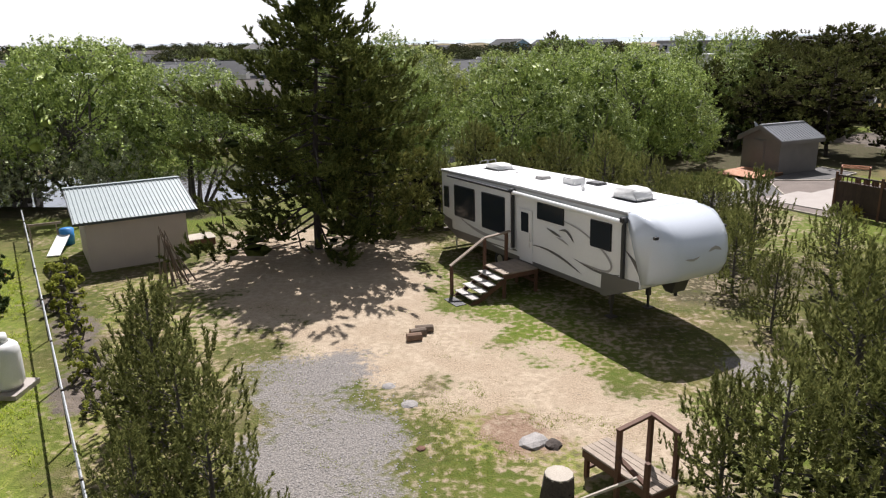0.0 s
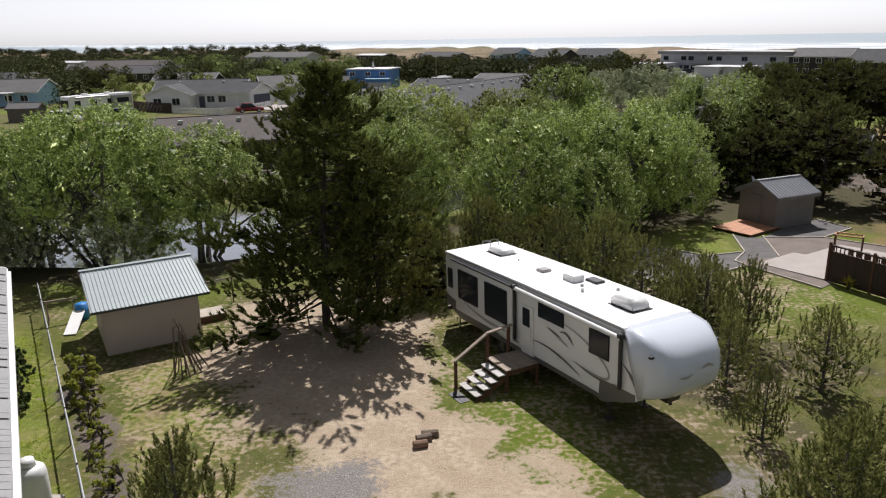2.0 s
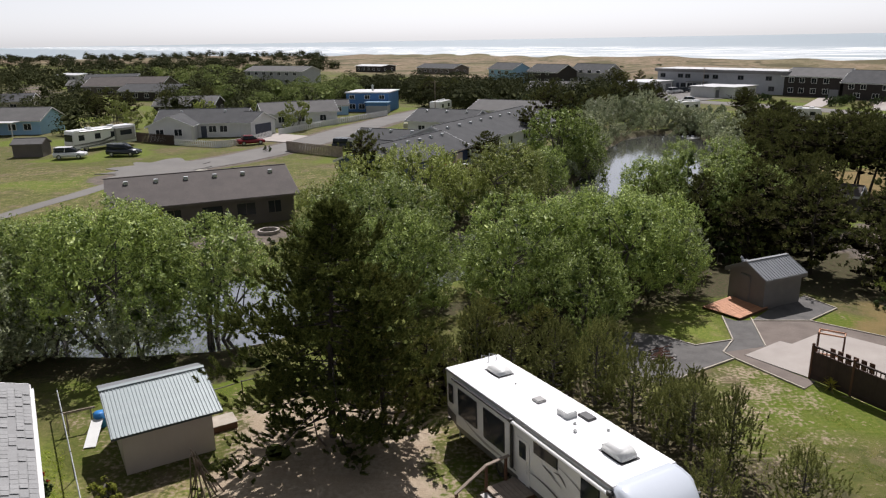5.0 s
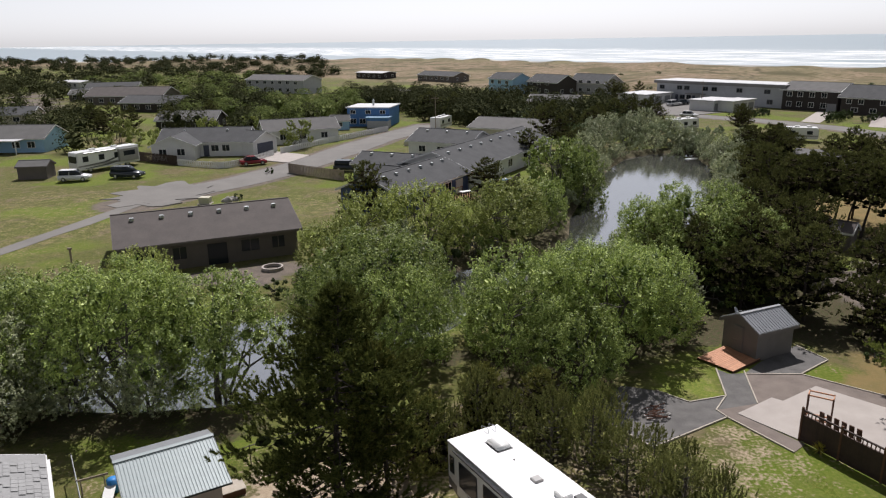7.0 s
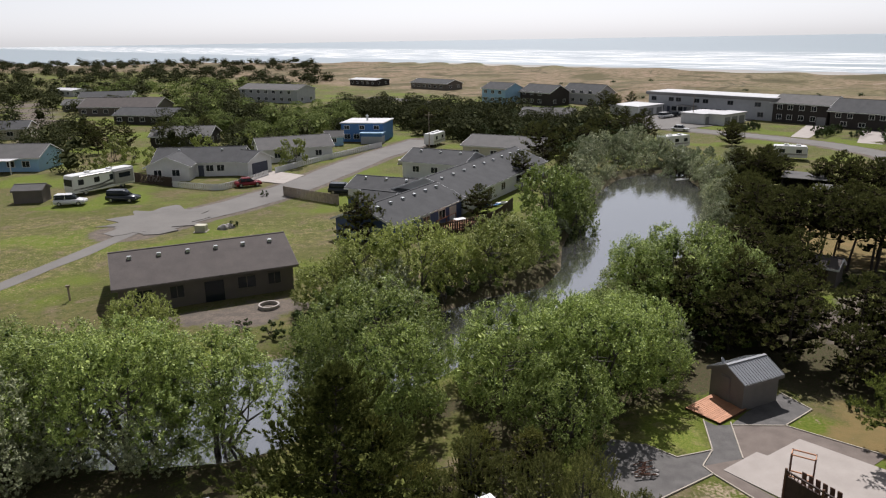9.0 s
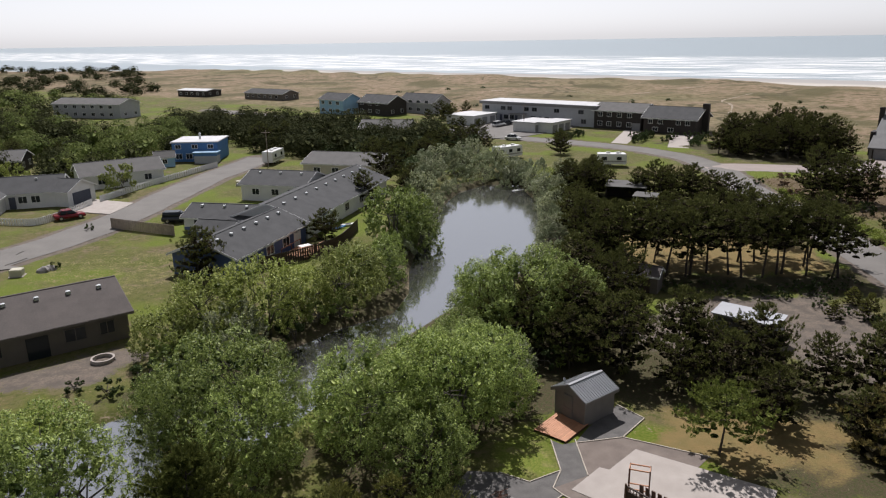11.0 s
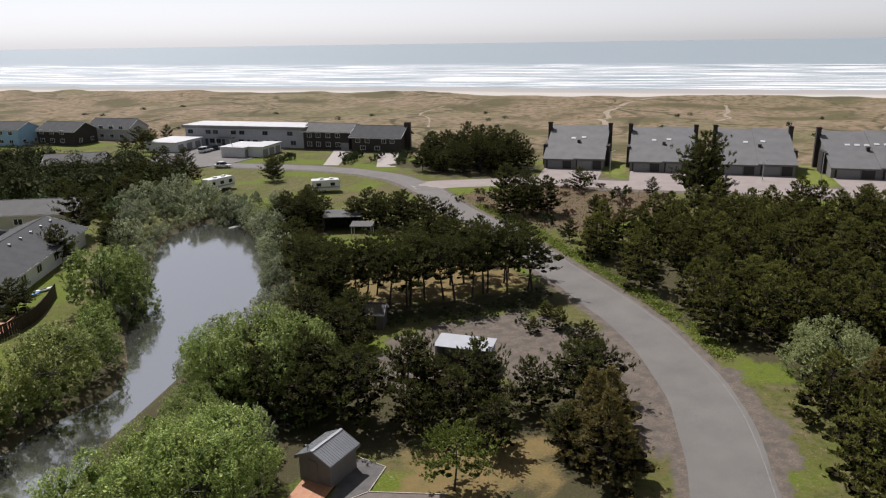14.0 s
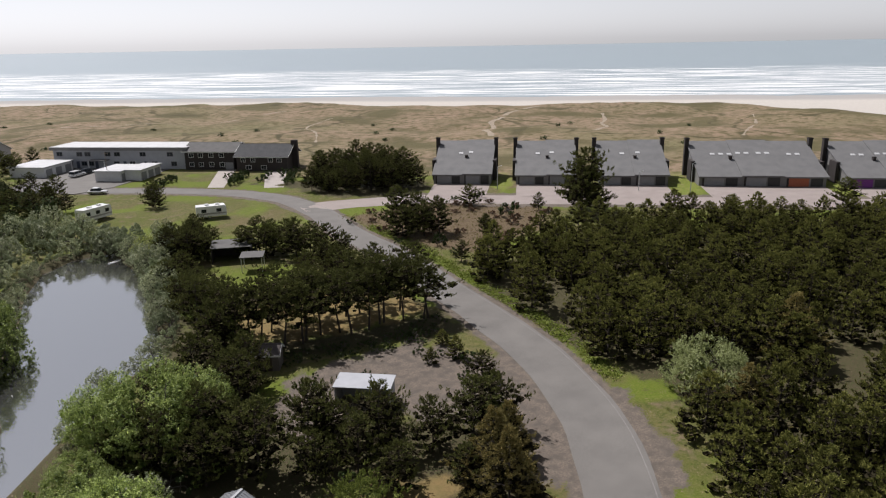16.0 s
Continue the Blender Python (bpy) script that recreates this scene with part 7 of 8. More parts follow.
# firewood logs, stumps, stones
for x, y, rz, ln, mt in ((-1.5, 19.0, 20, 0.42, "log_cut"), (-1.42, 19.35, 25, 0.46, "stick"), (-1.25, 19.6, 15, 0.5, "stick")):
    lg = empty("firewood_log", at(x, y, rz), "split firewood log lying on dirt", "log", "logs on the dirt")
    bm = B()
    rod(bm, (-ln / 2, 0, 0.1), (ln / 2, 0, 0.1), 0.12, 0.11, 9)
    for v in bm.verts:
        v.co += Vector((0, 0.012 * math.sin(20 * v.co.x), 0.015 * math.sin(13 * v.co.y)))
    part("wood", bm, mt, lg)
    bm = B()
    for e in (-1, 1):
        rod(bm, (e * ln / 2, 0, 0.1), (e * (ln / 2 + 0.006), 0, 0.1), 0.1, 0.095, 9)
    part("cut_end", bm, "log_cut", lg)


def rough_block(bm, r, seed, zs=0.6, sub=2):
    bmesh.ops.create_icosphere(bm, subdivisions=sub, radius=r)
    for v in bm.verts:
        n = noise.noise(v.co * (1.6 / r) + Vector((seed, seed * 1.7, 0)))
        v.co *= 1 + 0.35 * n
        v.co.z *= zs


for x, y, r, mt, lab, zs in ((1.45, 13.7, 0.32, "stone", "weathered pale stump in a ring of dirt", 0.35), (1.85, 13.6, 0.2, "bark", "dark chunk of bark beside the stump", 0.5), (-1.9, 16.2, 0.17, "stone", "flat pale stone in the grass", 0.25), (-1.3, 15.3, 0.2, "stone", "flat pale stone in the grass", 0.2), (-0.9, 13.4, 0.1, "rust", "small rusty object in the grass", 0.5)):
    bm = B()
    rough_block(bm, r, x * 3, zs)
    tagged(part("stump" if "stump" in lab else "stone", bm, mt), lab, "stump" if "stump" in lab else "stone").matrix_world = at(x, y, 30 * x)
sp = empty("tree_stump", at(1.72, 11.72), "upright cut tree stump with pale top", "stump")
bm = B()
trunk_mesh(bm, [(0, 0, -0.05), (0.02, 0, 0.28), (0.03, 0.01, 0.55)], 0.33, 0.27, 11)
part("trunk", bm, "bark", sp)
bm = B()
rod(bm, (0.03, 0.01, 0.545), (0.03, 0.01, 0.575), 0.27, 0.26, 11)
part("cut_top", bm, "timber_pale", sp)


# porch platform with rail at the near edge of the yard
def platform():
    p = empty("wooden_platform", pose(2.28, 12.51, 0, 0, 0, -56), "weathered wooden porch platform with brown rails", "platform")
    L, W = 1.75, 0.68  # along the boards, across them
    for i in range(5):
        bm = B()
        box(bm, -0.03, L, W * i / 5 + 0.004, W * (i + 1) / 5 - 0.004, 0.58, 0.62, 0.005)
        part("deck_board", bm, "wood_grey", p)
    for yy in (0.02, W - 0.02):
        bm = B()
        box(bm, 0.0, L - 0.02, yy - 0.02, yy + 0.02, 0.43, 0.58)
        part("rim_joist", bm, "wood_brown", p)
    for x in (0.0, L - 0.02):
        bm = B()
        box(bm, x - 0.02, x + 0.02, 0.04, W - 0.04, 0.43, 0.58)
        part("rim_joist", bm, "wood_brown", p)
    for x, yy, z in ((0.06, 0.08, 0.46), (0.06, W - 0.08, 0.46), (0.98, -0.05, 1.48), (0.98, W + 0.05, 1.56), (1.6, W + 0.05, 1.5), (1.66, -0.05, 1.2)):
        bm = B()
        beam(bm, (x, yy, -0.02), (x, yy, z), 0.08, 0.08)
        part("post", bm, "wood_brown", p)
    for a, b in (((0.98, -0.1, 1.5), (0.98, W + 0.08, 1.58)), ((0.98, W + 0.05, 1.58), (1.64, W + 0.05, 1.5)), ((0.06, 0.08, 0.2), (0.06, W - 0.08, 0.2)), ((0.98, -0.05, 0.95), (1.66, -0.05, 0.75))):
        bm = B()
        beam(bm, a, b, 0.09, 0.05)
        part("rail", bm, "wood_brown", p)
    bm = B()
    beam(bm, (0.75, -0.9, 0.2), (1.5, -0.12, 0.85), 0.05, 0.04)
    part("loose_pole", bm, "timber_pale", p)


platform()
# leaning bundle of poles
tp = empty("pole_bundle", at(-10.6, 23.9), "bundle of grey poles leaning together like a tepee", "poles")
prng = random.Random(9)
for i in range(16):
    a = 2 * math.pi * i / 16 + prng.uniform(-0.2, 0.2)
    r = prng.uniform(0.25, 0.75)
    bm = B()
    top = (prng.uniform(-0.14, 0.14), prng.uniform(-0.14, 0.14), prng.uniform(1.5, 2.1))
    rod(bm, (r * math.cos(a) + 0.25, r * math.sin(a), 0), top, 0.03, 0.018, 5)
    part("pole", bm, "stick", tp)
# brush heap and fallen branches by the big pine
bh = empty("brush_heap", at(-3.0, 32.4), "heap of dead reddish brush", "brush heap")
V, F = blades(np.stack([RNG.normal(0, 0.7, 900), RNG.normal(0, 0.6, 900), np.abs(RNG.normal(0.15, 0.22, 900))], -1), unit(RNG.normal(size=(900, 3)) * (1, 1, 0.4)), 0.6, 0.035, RNG)
raw("brushwood", V, F, "dead_brush", bh)
for x, y, rz, ln in ((-7.6, 28.4, 40, 1.7), (-8.9, 28.9, -20, 1.2), (-5.0, 27.6, 10, 1.4), (-6.8, 28.2, 120, 1.8)):
    bm = B()
    trunk_mesh(bm, [(-ln / 2, 0, 0.06), (0, 0.1, 0.1), (ln / 2, 0, 0.16 if rz < 100 else 0.9)], 0.05, 0.025, 6)
    tagged(part("fallen_branch", bm, "stick"), "bare fallen branch on the dirt", "branch").matrix_world = at(x, y, rz)
# things behind the tan shed
cl = empty("plastic_drum", at(-17.1, 29.0), "blue plastic drum behind the shed", "drum")
bm = B()
bmesh.ops.create_cone(bm, cap_ends=True, segments=18, radius1=0.26, radius2=0.29, depth=0.7, matrix=pose(0, 0, 0.35))
bmesh.ops.bevel(bm, geom=[e for e in bm.edges if e.calc_face_angle(0) > 1], offset=0.03, segments=2, affect="EDGES")
part("drum", bm, "tarp_blue", cl, "", True)
bm = B()
box(bm, -0.25, 0.25, -0.9, 0.9, 0.25, 0.29, 0.01)
tagged(part("plank", bm, "white_plastic"), "white plank propped behind the shed", "plank").matrix_world = at(-16.9, 28.0, 15) @ pose(0, 0, 0, 14, 0, 0)
sw = empty("sawhorse", at(-17.9, 28.7, 30), "grey wooden sawhorse frame", "sawhorse")
for x in (-0.5, 0.5):
    for yy in (-0.35, 0.35):
        bm = B()
        beam(bm, (x, yy, 0), (x, 0, 0.95), 0.05, 0.04)
        part("leg", bm, "wood_grey", sw)
bm = B()
beam(bm, (-0.7, 0, 0.95), (0.7, 0, 0.95), 0.05, 0.1)
part("top_rail", bm, "wood_grey", sw)

# ---- young pines, hedges and shrubs ----
border = [bush("border_shrub", 97, 3.2, 1.7, 1100, 0.16, "shrub", "low dark green shrub bordering a driveway", 8)]
scatter(border, [(69, 187), (71.2, 189.4), (73.4, 191.8), (75.6, 194.4), (83.4, 174.6), (85.4, 177), (87.4, 179.4), (89.4, 181.8), (91.4, 184.2), (94, 165.2), (96, 167.6), (98, 170), (100, 172.6), (96.4, 160.6), (99, 163)], 0.85, 1.15)
YP = "young shore pine with upright pale candles"
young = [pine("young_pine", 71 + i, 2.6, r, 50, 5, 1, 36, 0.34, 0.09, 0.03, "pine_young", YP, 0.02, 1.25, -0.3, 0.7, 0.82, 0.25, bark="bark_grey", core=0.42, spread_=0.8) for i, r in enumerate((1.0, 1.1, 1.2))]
scatter(young, [(-6.3, 13.4, 1.2), (-7.1, 14.6, 0.85), (-5.2, 11.9, 1.1), (-4.2, 10.6, 0.95), (-5.3, 10.2, 0.75), (-3.0, 9.0, 0.7), (-7.6, 15.6, 0.55),
                (4.6, 11.6, 0.85), (5.4, 11.2, 1.0), (7.3, 12.8, 1.4), (8.5, 14.3, 1.2), (7.0, 10.9, 1.2), (9.3, 16.2, 0.9),
                (8.6, 22.9, 1.0), (11.7, 22.7, 1.0), (10.4, 26.2, 1.1), (9.9, 29.7, 1.0), (9.2, 27.4, 1.1), (8.6, 19.6, 0.7),
                (8.8, 31.2, 1.0), (7.2, 29.8, 1.2), (5.8, 31.4, 1.4), (3.9, 32.0, 1.35), (1.9, 33.0, 1.3), (0.2, 33.4, 1.3), (-1.4, 31.8, 1.15), (6.6, 33.6, 1.1), (8.3, 27.9, 1.1), (4.6, 34.2, 1.0)], 0.92, 1.12)
mids = [pine("pine_tree", 81, 4.2, 1.9, 44, 5, 2, 20, 0.28, 0.2, 0.045, "pine", "bushy dark green young pine", 0.06, 1.5, 0.05, 0.3, 0.55, 0.3)]
scatter(mids, [(-2.2, 31.9, 0.8), (0.6, 34.6, 0.85), (-5.2, 33.4, 0.7), (3.6, 35.6, 0.9), (-8.4, 43.0, 0.8), (52.5, 57, 0.6), (54, 61, 0.5), (49.5, 58, 0.45)], 0.95, 1.05)
hedges = [bush("hedge_shrub", 91, 0.9, 0.95, 1300, 0.05, "hedge", "yellow-green hedge shrub along the fence", 8)]
scatter(hedges, [(-13.9 + 0.55 * i + 0.15 * math.sin(3 * i), 23.0 - 0.84 * i, (1.45, 1.3, 1.2, 0.9, 0.7, 0.95, 0.6, 0.85, 0.7, 0.8, 0.6)[i]) for i in range(11)], 0.9, 1.1)
laurel = [bush("laurel_hedge", 92, 2.0, 2.2, 3200, 0.075, "shrub", "clipped dark laurel shrub beside the neighbouring house", 10)]
scatter(laurel, [(-15.6, 21.3, 1.0), (-14.9, 20.2, 0.8), (-16.4, 22.6, 0.75), (-11.6, 13.6, 0.42)], 0.95, 1.05)
fl = bush("flower_bush", 93, 0.6, 0.6, 220, 0.05, "red_flower", "red flowering plant by the wall", 4)
settle(fl, -17.2, 24.4)
bank = [bush("bank_shrub", 94, 3.2, 2.2, 1300, 0.14, "willow", "low green shrub on the pond bank", 8), bush("bank_shrub", 95, 2.6, 1.8, 1000, 0.14, "shrub", "low dark shrub on the pond bank", 8)]
bank_spots = []
pk = curve_pts(POND + POND[:1], 3.2)
for i, (q, s) in enumerate(pk):
    if i % 2 == 0 or q.y > 60:
        k = 0.9 + 0.8 * math.sin(i * 2.3)
        bank_spots.append((q.x - s.x * k, q.y - s.y * k, 0.85 + 0.3 * math.sin(i * 1.7)))
bank_spots = [(x, y, s) for x, y, s in bank_spots if poly_dist(x, y, POND) > 0.1 and not (-30 < x < -8 and y < 44) and not (-18 < x < -11 and 48 < y < 58)]
thick = fill(34, [(4, 48), (12, 51), (20, 52), (30, 60), (31, 74), (24, 70), (15, 64), (7, 57)], 41, 2.2) + fill(16, [(-14, 57), (-8, 59), (-2, 65), (4, 71), (-2, 70), (-12, 66)], 42, 2.2) + fill(22, [(31, 64), (36, 79), (36, 94), (38, 106), (42, 100), (38, 86), (35, 70)], 43, 2.2) + fill(12, [(12, 86), (18, 104), (14, 106), (8, 90)], 44, 2.2)
scatter(bank[::-1], [(x, y, 1.15) for x, y in thick if poly_dist(x, y, POND) > 0.2 and math.hypot(x - 31.5, y - 70.0) > 4.5] + bank_spots, 0.8, 1.2)
for x, y in fill(44, [(34, 74), (40, 71), (48, 67.5), (59, 68.5), (60, 66), (52, 62.5), (44, 65.5), (36, 69)], 45, 1.3):
    place(bank[1], x, y, RNG.uniform(0.35, 0.65), sz=RNG.uniform(0.3, 0.5))
for i, (q, s) in enumerate(pk):
    if q.y > 84:
        a, b = (1, -1)[poly_dist(q.x + s.x, q.y + s.y, POND) < 0] * Vector((s.x, s.y)) * RNG.uniform(0.7, 1.5)
        place(silvers[0] if i % 3 else greys[0], q.x + a, q.y + b, (0.6 if q.x < 30 else 1.0) * (RNG.uniform(0.75, 1.0) if i % 3 else RNG.uniform(0.55, 0.75)))
for x, y, s in ((37.9, 63.9, 0.35), (42.2, 60.3, 0.45), (43.4, 58.9, 0.3), (42.9, 66.2, 0.5), (51.4, 58.6, 0.5), (52.2, 56.6, 0.45), (52.6, 54.9, 0.8), (50.0, 60.8, 0.55), (52.9, 64.9, 0.8), (31.0, 42.6, 0.8), (28.6, 44.6, 0.9)):
    place(bank[1], x, y, s)
vr = np.random.default_rng(96)
q = np.repeat(np.array(verge_spots), 120, 0) + vr.normal(0, 0.6, (120 * len(verge_spots), 2))
high = 0.12 + 0.5 * np.clip(wob(q[:, 0], q[:, 1], 0.8, 3.0) + 0.5 * wob(q[:, 0], q[:, 1], 2.3, 1.0), 0, 1)
ok = (line_dist(q[:, 0], q[:, 1], ROAD) > 4.1) & (wob(q[:, 0], q[:, 1], 1.1, 8.0) > -0.7)
q, high = q[ok], high[ok]
P = np.stack([q[:, 0], q[:, 1], gz(q[:, 0], q[:, 1]) + high * vr.uniform(0.1, 1, len(q))], -1)
V, F = diamonds(P, unit(vr.normal(size=P.shape) + (0, 0, 0.8)), 0.13, vr)
tagged(raw("roadside_growth", V, F, "bright_shrub"), "bright green low growth along the road edge", "grass", kind="stuff")
heath = [bush("heather_shrub", 97, 2.2, 0.9, 700, 0.13, "heather", "reddish-brown low heather shrub", 7), bush("roadside_shrub", 98, 3.0, 1.9, 1500, 0.13, "shrub", "rounded dark green shrub", 8)]
scatter(heath[:1], [(x, y) for x, y in fill(34, HEATH, 31, 3.0)], 0.8, 1.4)
scatter(heath[1:], [(108, 100, 1.7), (110.3, 119.4, 0.6), (116, 116.7, 0.9), (83, 94, 1.1), (80.5, 87, 0.9), (86, 97, 0.8), (78.5, 100, 0.6), (81, 118, 0.7), (107, 121, 0.6), (91, 173, 1.0), (93.5, 176, 1.0), (96, 179, 1.0), (99, 176, 1.1), (104, 178, 1.1), (107, 174, 1.0), (89, 186, 1.0), (86, 183, 0.9), (74, 190, 0.9), (71, 194, 0.9), (36, 62, 0.5), (33, 60, 0.5), (52, 66, 0.5), (48, 64, 0.45), (52, 50, 0.5), (49.4, 52.5, 0.4), (-19.5, 57.6, 0.6), (-16.6, 56.4, 0.7), (-13.5, 57.2, 0.55), (29.5, 60, 0.6), (26, 44, 0.4), (-33, 113, 0.5), (-31.8, 93.4, 0.5)], 0.9, 1.1)
yellowbush = [bush("golden_tree", 99, 5.5, 5.0, 7000, 0.14, "willow_lime", "round yellow-green tree by the street", 12, "tree")]
scatter(yellowbush, [(-35.0, 141.0, 1.2), (-75, 150, 1.1), (-70, 146, 0.8), (-62, 139, 0.9), (-69, 131, 0.8), (-66, 126.5, 0.6), (-56, 150, 1.0), (-50, 158, 1.0)], 0.95, 1.05)
yc = empty("yucca", at(17.55, 33.0), "spiky yellow yucca at the fence foot", "plant")
V, F = blades(np.tile((0, 0, 0.25), (70, 1)), unit(RNG.normal(size=(70, 3)) + (0, 0, 0.7)), 0.5, 0.06, RNG)
raw("leaves", V, F, "yucca", yc)
bm = B()
rod(bm, (0, 0, -0.1), (0, 0, 0.35), 0.1, 0.08, 7)
part("stem", bm, "bark", yc)


def grass_field(name, poly, n, seed, mat, length, width, label, clump=0.5, keep=None):
    """Blades of grass in loose clumps over a stretch of ground."""
    rng = np.random.default_rng(seed)
    xs, ys = [p[0] for p in poly], [p[1] for p in poly]
    x, y = rng.uniform(min(xs), max(xs), n), rng.uniform(min(ys), max(ys), n)
    ok = (poly_dist(x, y, poly) < 0) & (wob(x, y, 1.3, seed) + 0.6 * wob(x, y, 3.1, seed + 1) > clump - 0.6)
    if keep is not None:
        ok &= keep(x, y)
    x, y = x[ok], y[ok]
    p = np.repeat(np.stack([x, y, gz(x, y) - 0.01], -1), 5, 0) + rng.normal(0, 0.04, (5 * len(x), 3)) * (1, 1, 0)
    d = unit(rng.normal(0, 0.9, p.shape) * (1, 1, 0.2) + (0, 0, 1))
    v, f = blades(p, d, length, width, rng)
    return tagged(raw(name, v, f, mat), label, "grass", kind="stuff")


YARD = [(-20, 30), (-8, 11), (-6, 5), (7, 5), (9, 18), (11, 32), (-2, 32), (-12, 33)]
M["dry_grass"] = leaf("dry_grass_blades", (0.26, 0.2, 0.09), (0.2, 0.19, 0.07), 0.3)
out_of = lambda x, y: (poly_dist(x, y, DIRT) > -0.4) & (poly_dist(x, y, GRAVEL) > -0.3)  # noqa: E731
grass_field("grass", YARD, 14000, 1, "grass", 0.06, 0.013, "patchy green grass in the yard", 0.8, out_of)
for i, sw in enumerate(SWARD[:4]):
    grass_field("grass", sw, 3000, 20 + i, "grass", 0.06, 0.014, "bright green grass tufts in the yard", 0.75)
grass_field("dry_grass", DIRT, 7000, 28, "dry_grass", 0.05, 0.012, "dry straw wisps on the worn dirt", 0.75)
grass_field("grass", DIRT, 4000, 27, "grass", 0.05, 0.013, "sparse grass tufts in the worn dirt", 1.05)
grass_field("dry_grass", YARD, 16000, 2, "dry_grass", 0.06, 0.013, "dry straw-coloured grass in the yard", 0.6, out_of)
grass_field("grass", [(-6.5, 5), (-0.2, 5), (-0.4, 18), (-6.5, 18)], 5000, 9, "grass", 0.06, 0.014, "sparse grass in the gravel drive", 0.9)
grass_field("grass", [(-7.8, 11.4), (-17.8, 27), (-22, 26), (-14, 8), (-6, 8)], 11000, 3, "grass_lush", 0.16, 0.022, "lush green grass beside the fence", 0.2)
grass_field("grass", [(8, 14), (16, 20), (17, 31), (9, 31)], 6000, 4, "grass", 0.1, 0.02, "rough green grass beyond the trailer", 0.5)
grass_field("tussock", [(80, 84), (120, 96), (110, 122), (82, 126)], 2500, 6, "dry_grass", 0.4, 0.07, "rough straw-coloured tussocks on the vacant lot", 0.4)
# crushed stone on the drive
prn = np.random.default_rng(8)
gxs, gys = prn.uniform(-6, -0.4, 5000), prn.uniform(6, 18, 5000)
ok = (poly_dist(gxs, gys, GRAVEL) < 0.4 * prn.normal(size=5000))
gxs, gys = gxs[ok], gys[ok]
cent = np.stack([gxs, gys, gz(gxs, gys) + 0.008], -1)
octa = np.array([(1, 0, 0), (0, 1, 0), (-1, 0, 0), (0, -1, 0), (0, 0, 0.7)], float)
sz = prn.uniform(0.012, 0.032, (len(cent), 1, 1))
ra = prn.uniform(0, 6.28, len(cent))
rot = np.stack([np.stack([np.cos(ra), -np.sin(ra), 0 * ra], -1), np.stack([np.sin(ra), np.cos(ra), 0 * ra], -1), np.stack([0 * ra, 0 * ra, 1 + 0 * ra], -1)], 1)
V = (cent[:, None] + (octa[None] * sz) @ rot).reshape(-1, 3)
F = (np.arange(len(cent))[:, None, None] * 5 + np.array([(0, 1, 4), (1, 2, 4), (2, 3, 4), (3, 0, 4)])[None]).reshape(-1, 3)
tagged(raw("crushed_stone", V, F, "stone"), "loose grey crushed stone on the drive", "gravel", kind="stuff")


# ---- vehicles and things by the streets ----
def wheel(parent, x, y, r, w):
    g = new("wheel")
    g.parent = parent
    g.matrix_local = pose(x, y, r)
    bm = B()
    bmesh.ops.create_cone(bm, cap_ends=True, segments=16, radius1=r, radius2=r, depth=w, matrix=pose(0, 0, 0, 90))
    part("tyre", bm, "rubber", g)
    bm = B()
    bmesh.ops.create_cone(bm, cap_ends=True, segments=12, radius1=r * 0.6, radius2=r * 0.6, depth=w + 0.02, matrix=pose(0, 0, 0, 90))
    part("rim", bm, "chrome", g)


def car(x, y, rz, paint, label, L=4.6, W=1.8, H=1.5, suv=False, dz=0.08):
    c = empty("car", at(x, y, rz, dz), label, "car")
    h = H
    belt = h * 0.58
    lower = [(-L / 2, 0.35), (-L / 2 + 0.1, 0.25), (L / 2 - 0.1, 0.25), (L / 2, 0.4), (L / 2 - 0.05, belt * 0.82), (L * 0.24, belt), (-L * 0.46, belt), (-L / 2, belt * 0.9)]
    bm = B()
    prism(bm, lower, -W / 2, W / 2)
    bmesh.ops.bevel(bm, geom=list(bm.edges), offset=0.07, segments=2, affect="EDGES")
    part("body", bm, paint, c, "", True)
    back = -L * 0.47 if suv else -L * 0.36
    cab = [(back, belt - 0.03), (back + (0.12 if suv else 0.45), h - 0.03), (L * 0.06, h), (L * 0.25, belt - 0.03)]
    bm = B()
    prism(bm, cab, -W / 2 + 0.1, W / 2 - 0.1)
    bmesh.ops.bevel(bm, geom=list(bm.edges), offset=0.05, segments=2, affect="EDGES")
    part("cabin_glass", bm, "glass", c, "dark glass cabin", True)
    bm = B()
    box(bm, back + (0.14 if suv else 0.5), L * 0.07, -W / 2 + 0.14, W / 2 - 0.14, h - 0.03, h + 0.04, 0.02)
    part("roof", bm, paint, c)
    for yy in (-W / 2 + 0.11, W / 2 - 0.11):
        for u in (back + 0.1, -L * 0.12):
            bm = B()
            beam(bm, (u, yy, belt), (u + 0.15, yy * 0.97, h), 0.06, 0.06)
            part("pillar", bm, paint, c)
    for xx in (-L * 0.31, L * 0.31):
        for yy in (-W / 2 + 0.1, W / 2 - 0.1):
            wheel(c, xx, yy, 0.33, 0.22)
    for yy in (-W * 0.36, W * 0.36):
        bm = B()
        box(bm, L / 2 - 0.06, L / 2 + 0.01, yy - 0.16, yy + 0.16, 0.55, 0.7, 0.02)
        part("headlight", bm, "white_plastic", c)
        bm = B()
        box(bm, -L / 2 - 0.01, -L / 2 + 0.06, yy - 0.14, yy + 0.14, 0.6, 0.78, 0.02)
        part("tail_light", bm, "car_red", c)
    return c


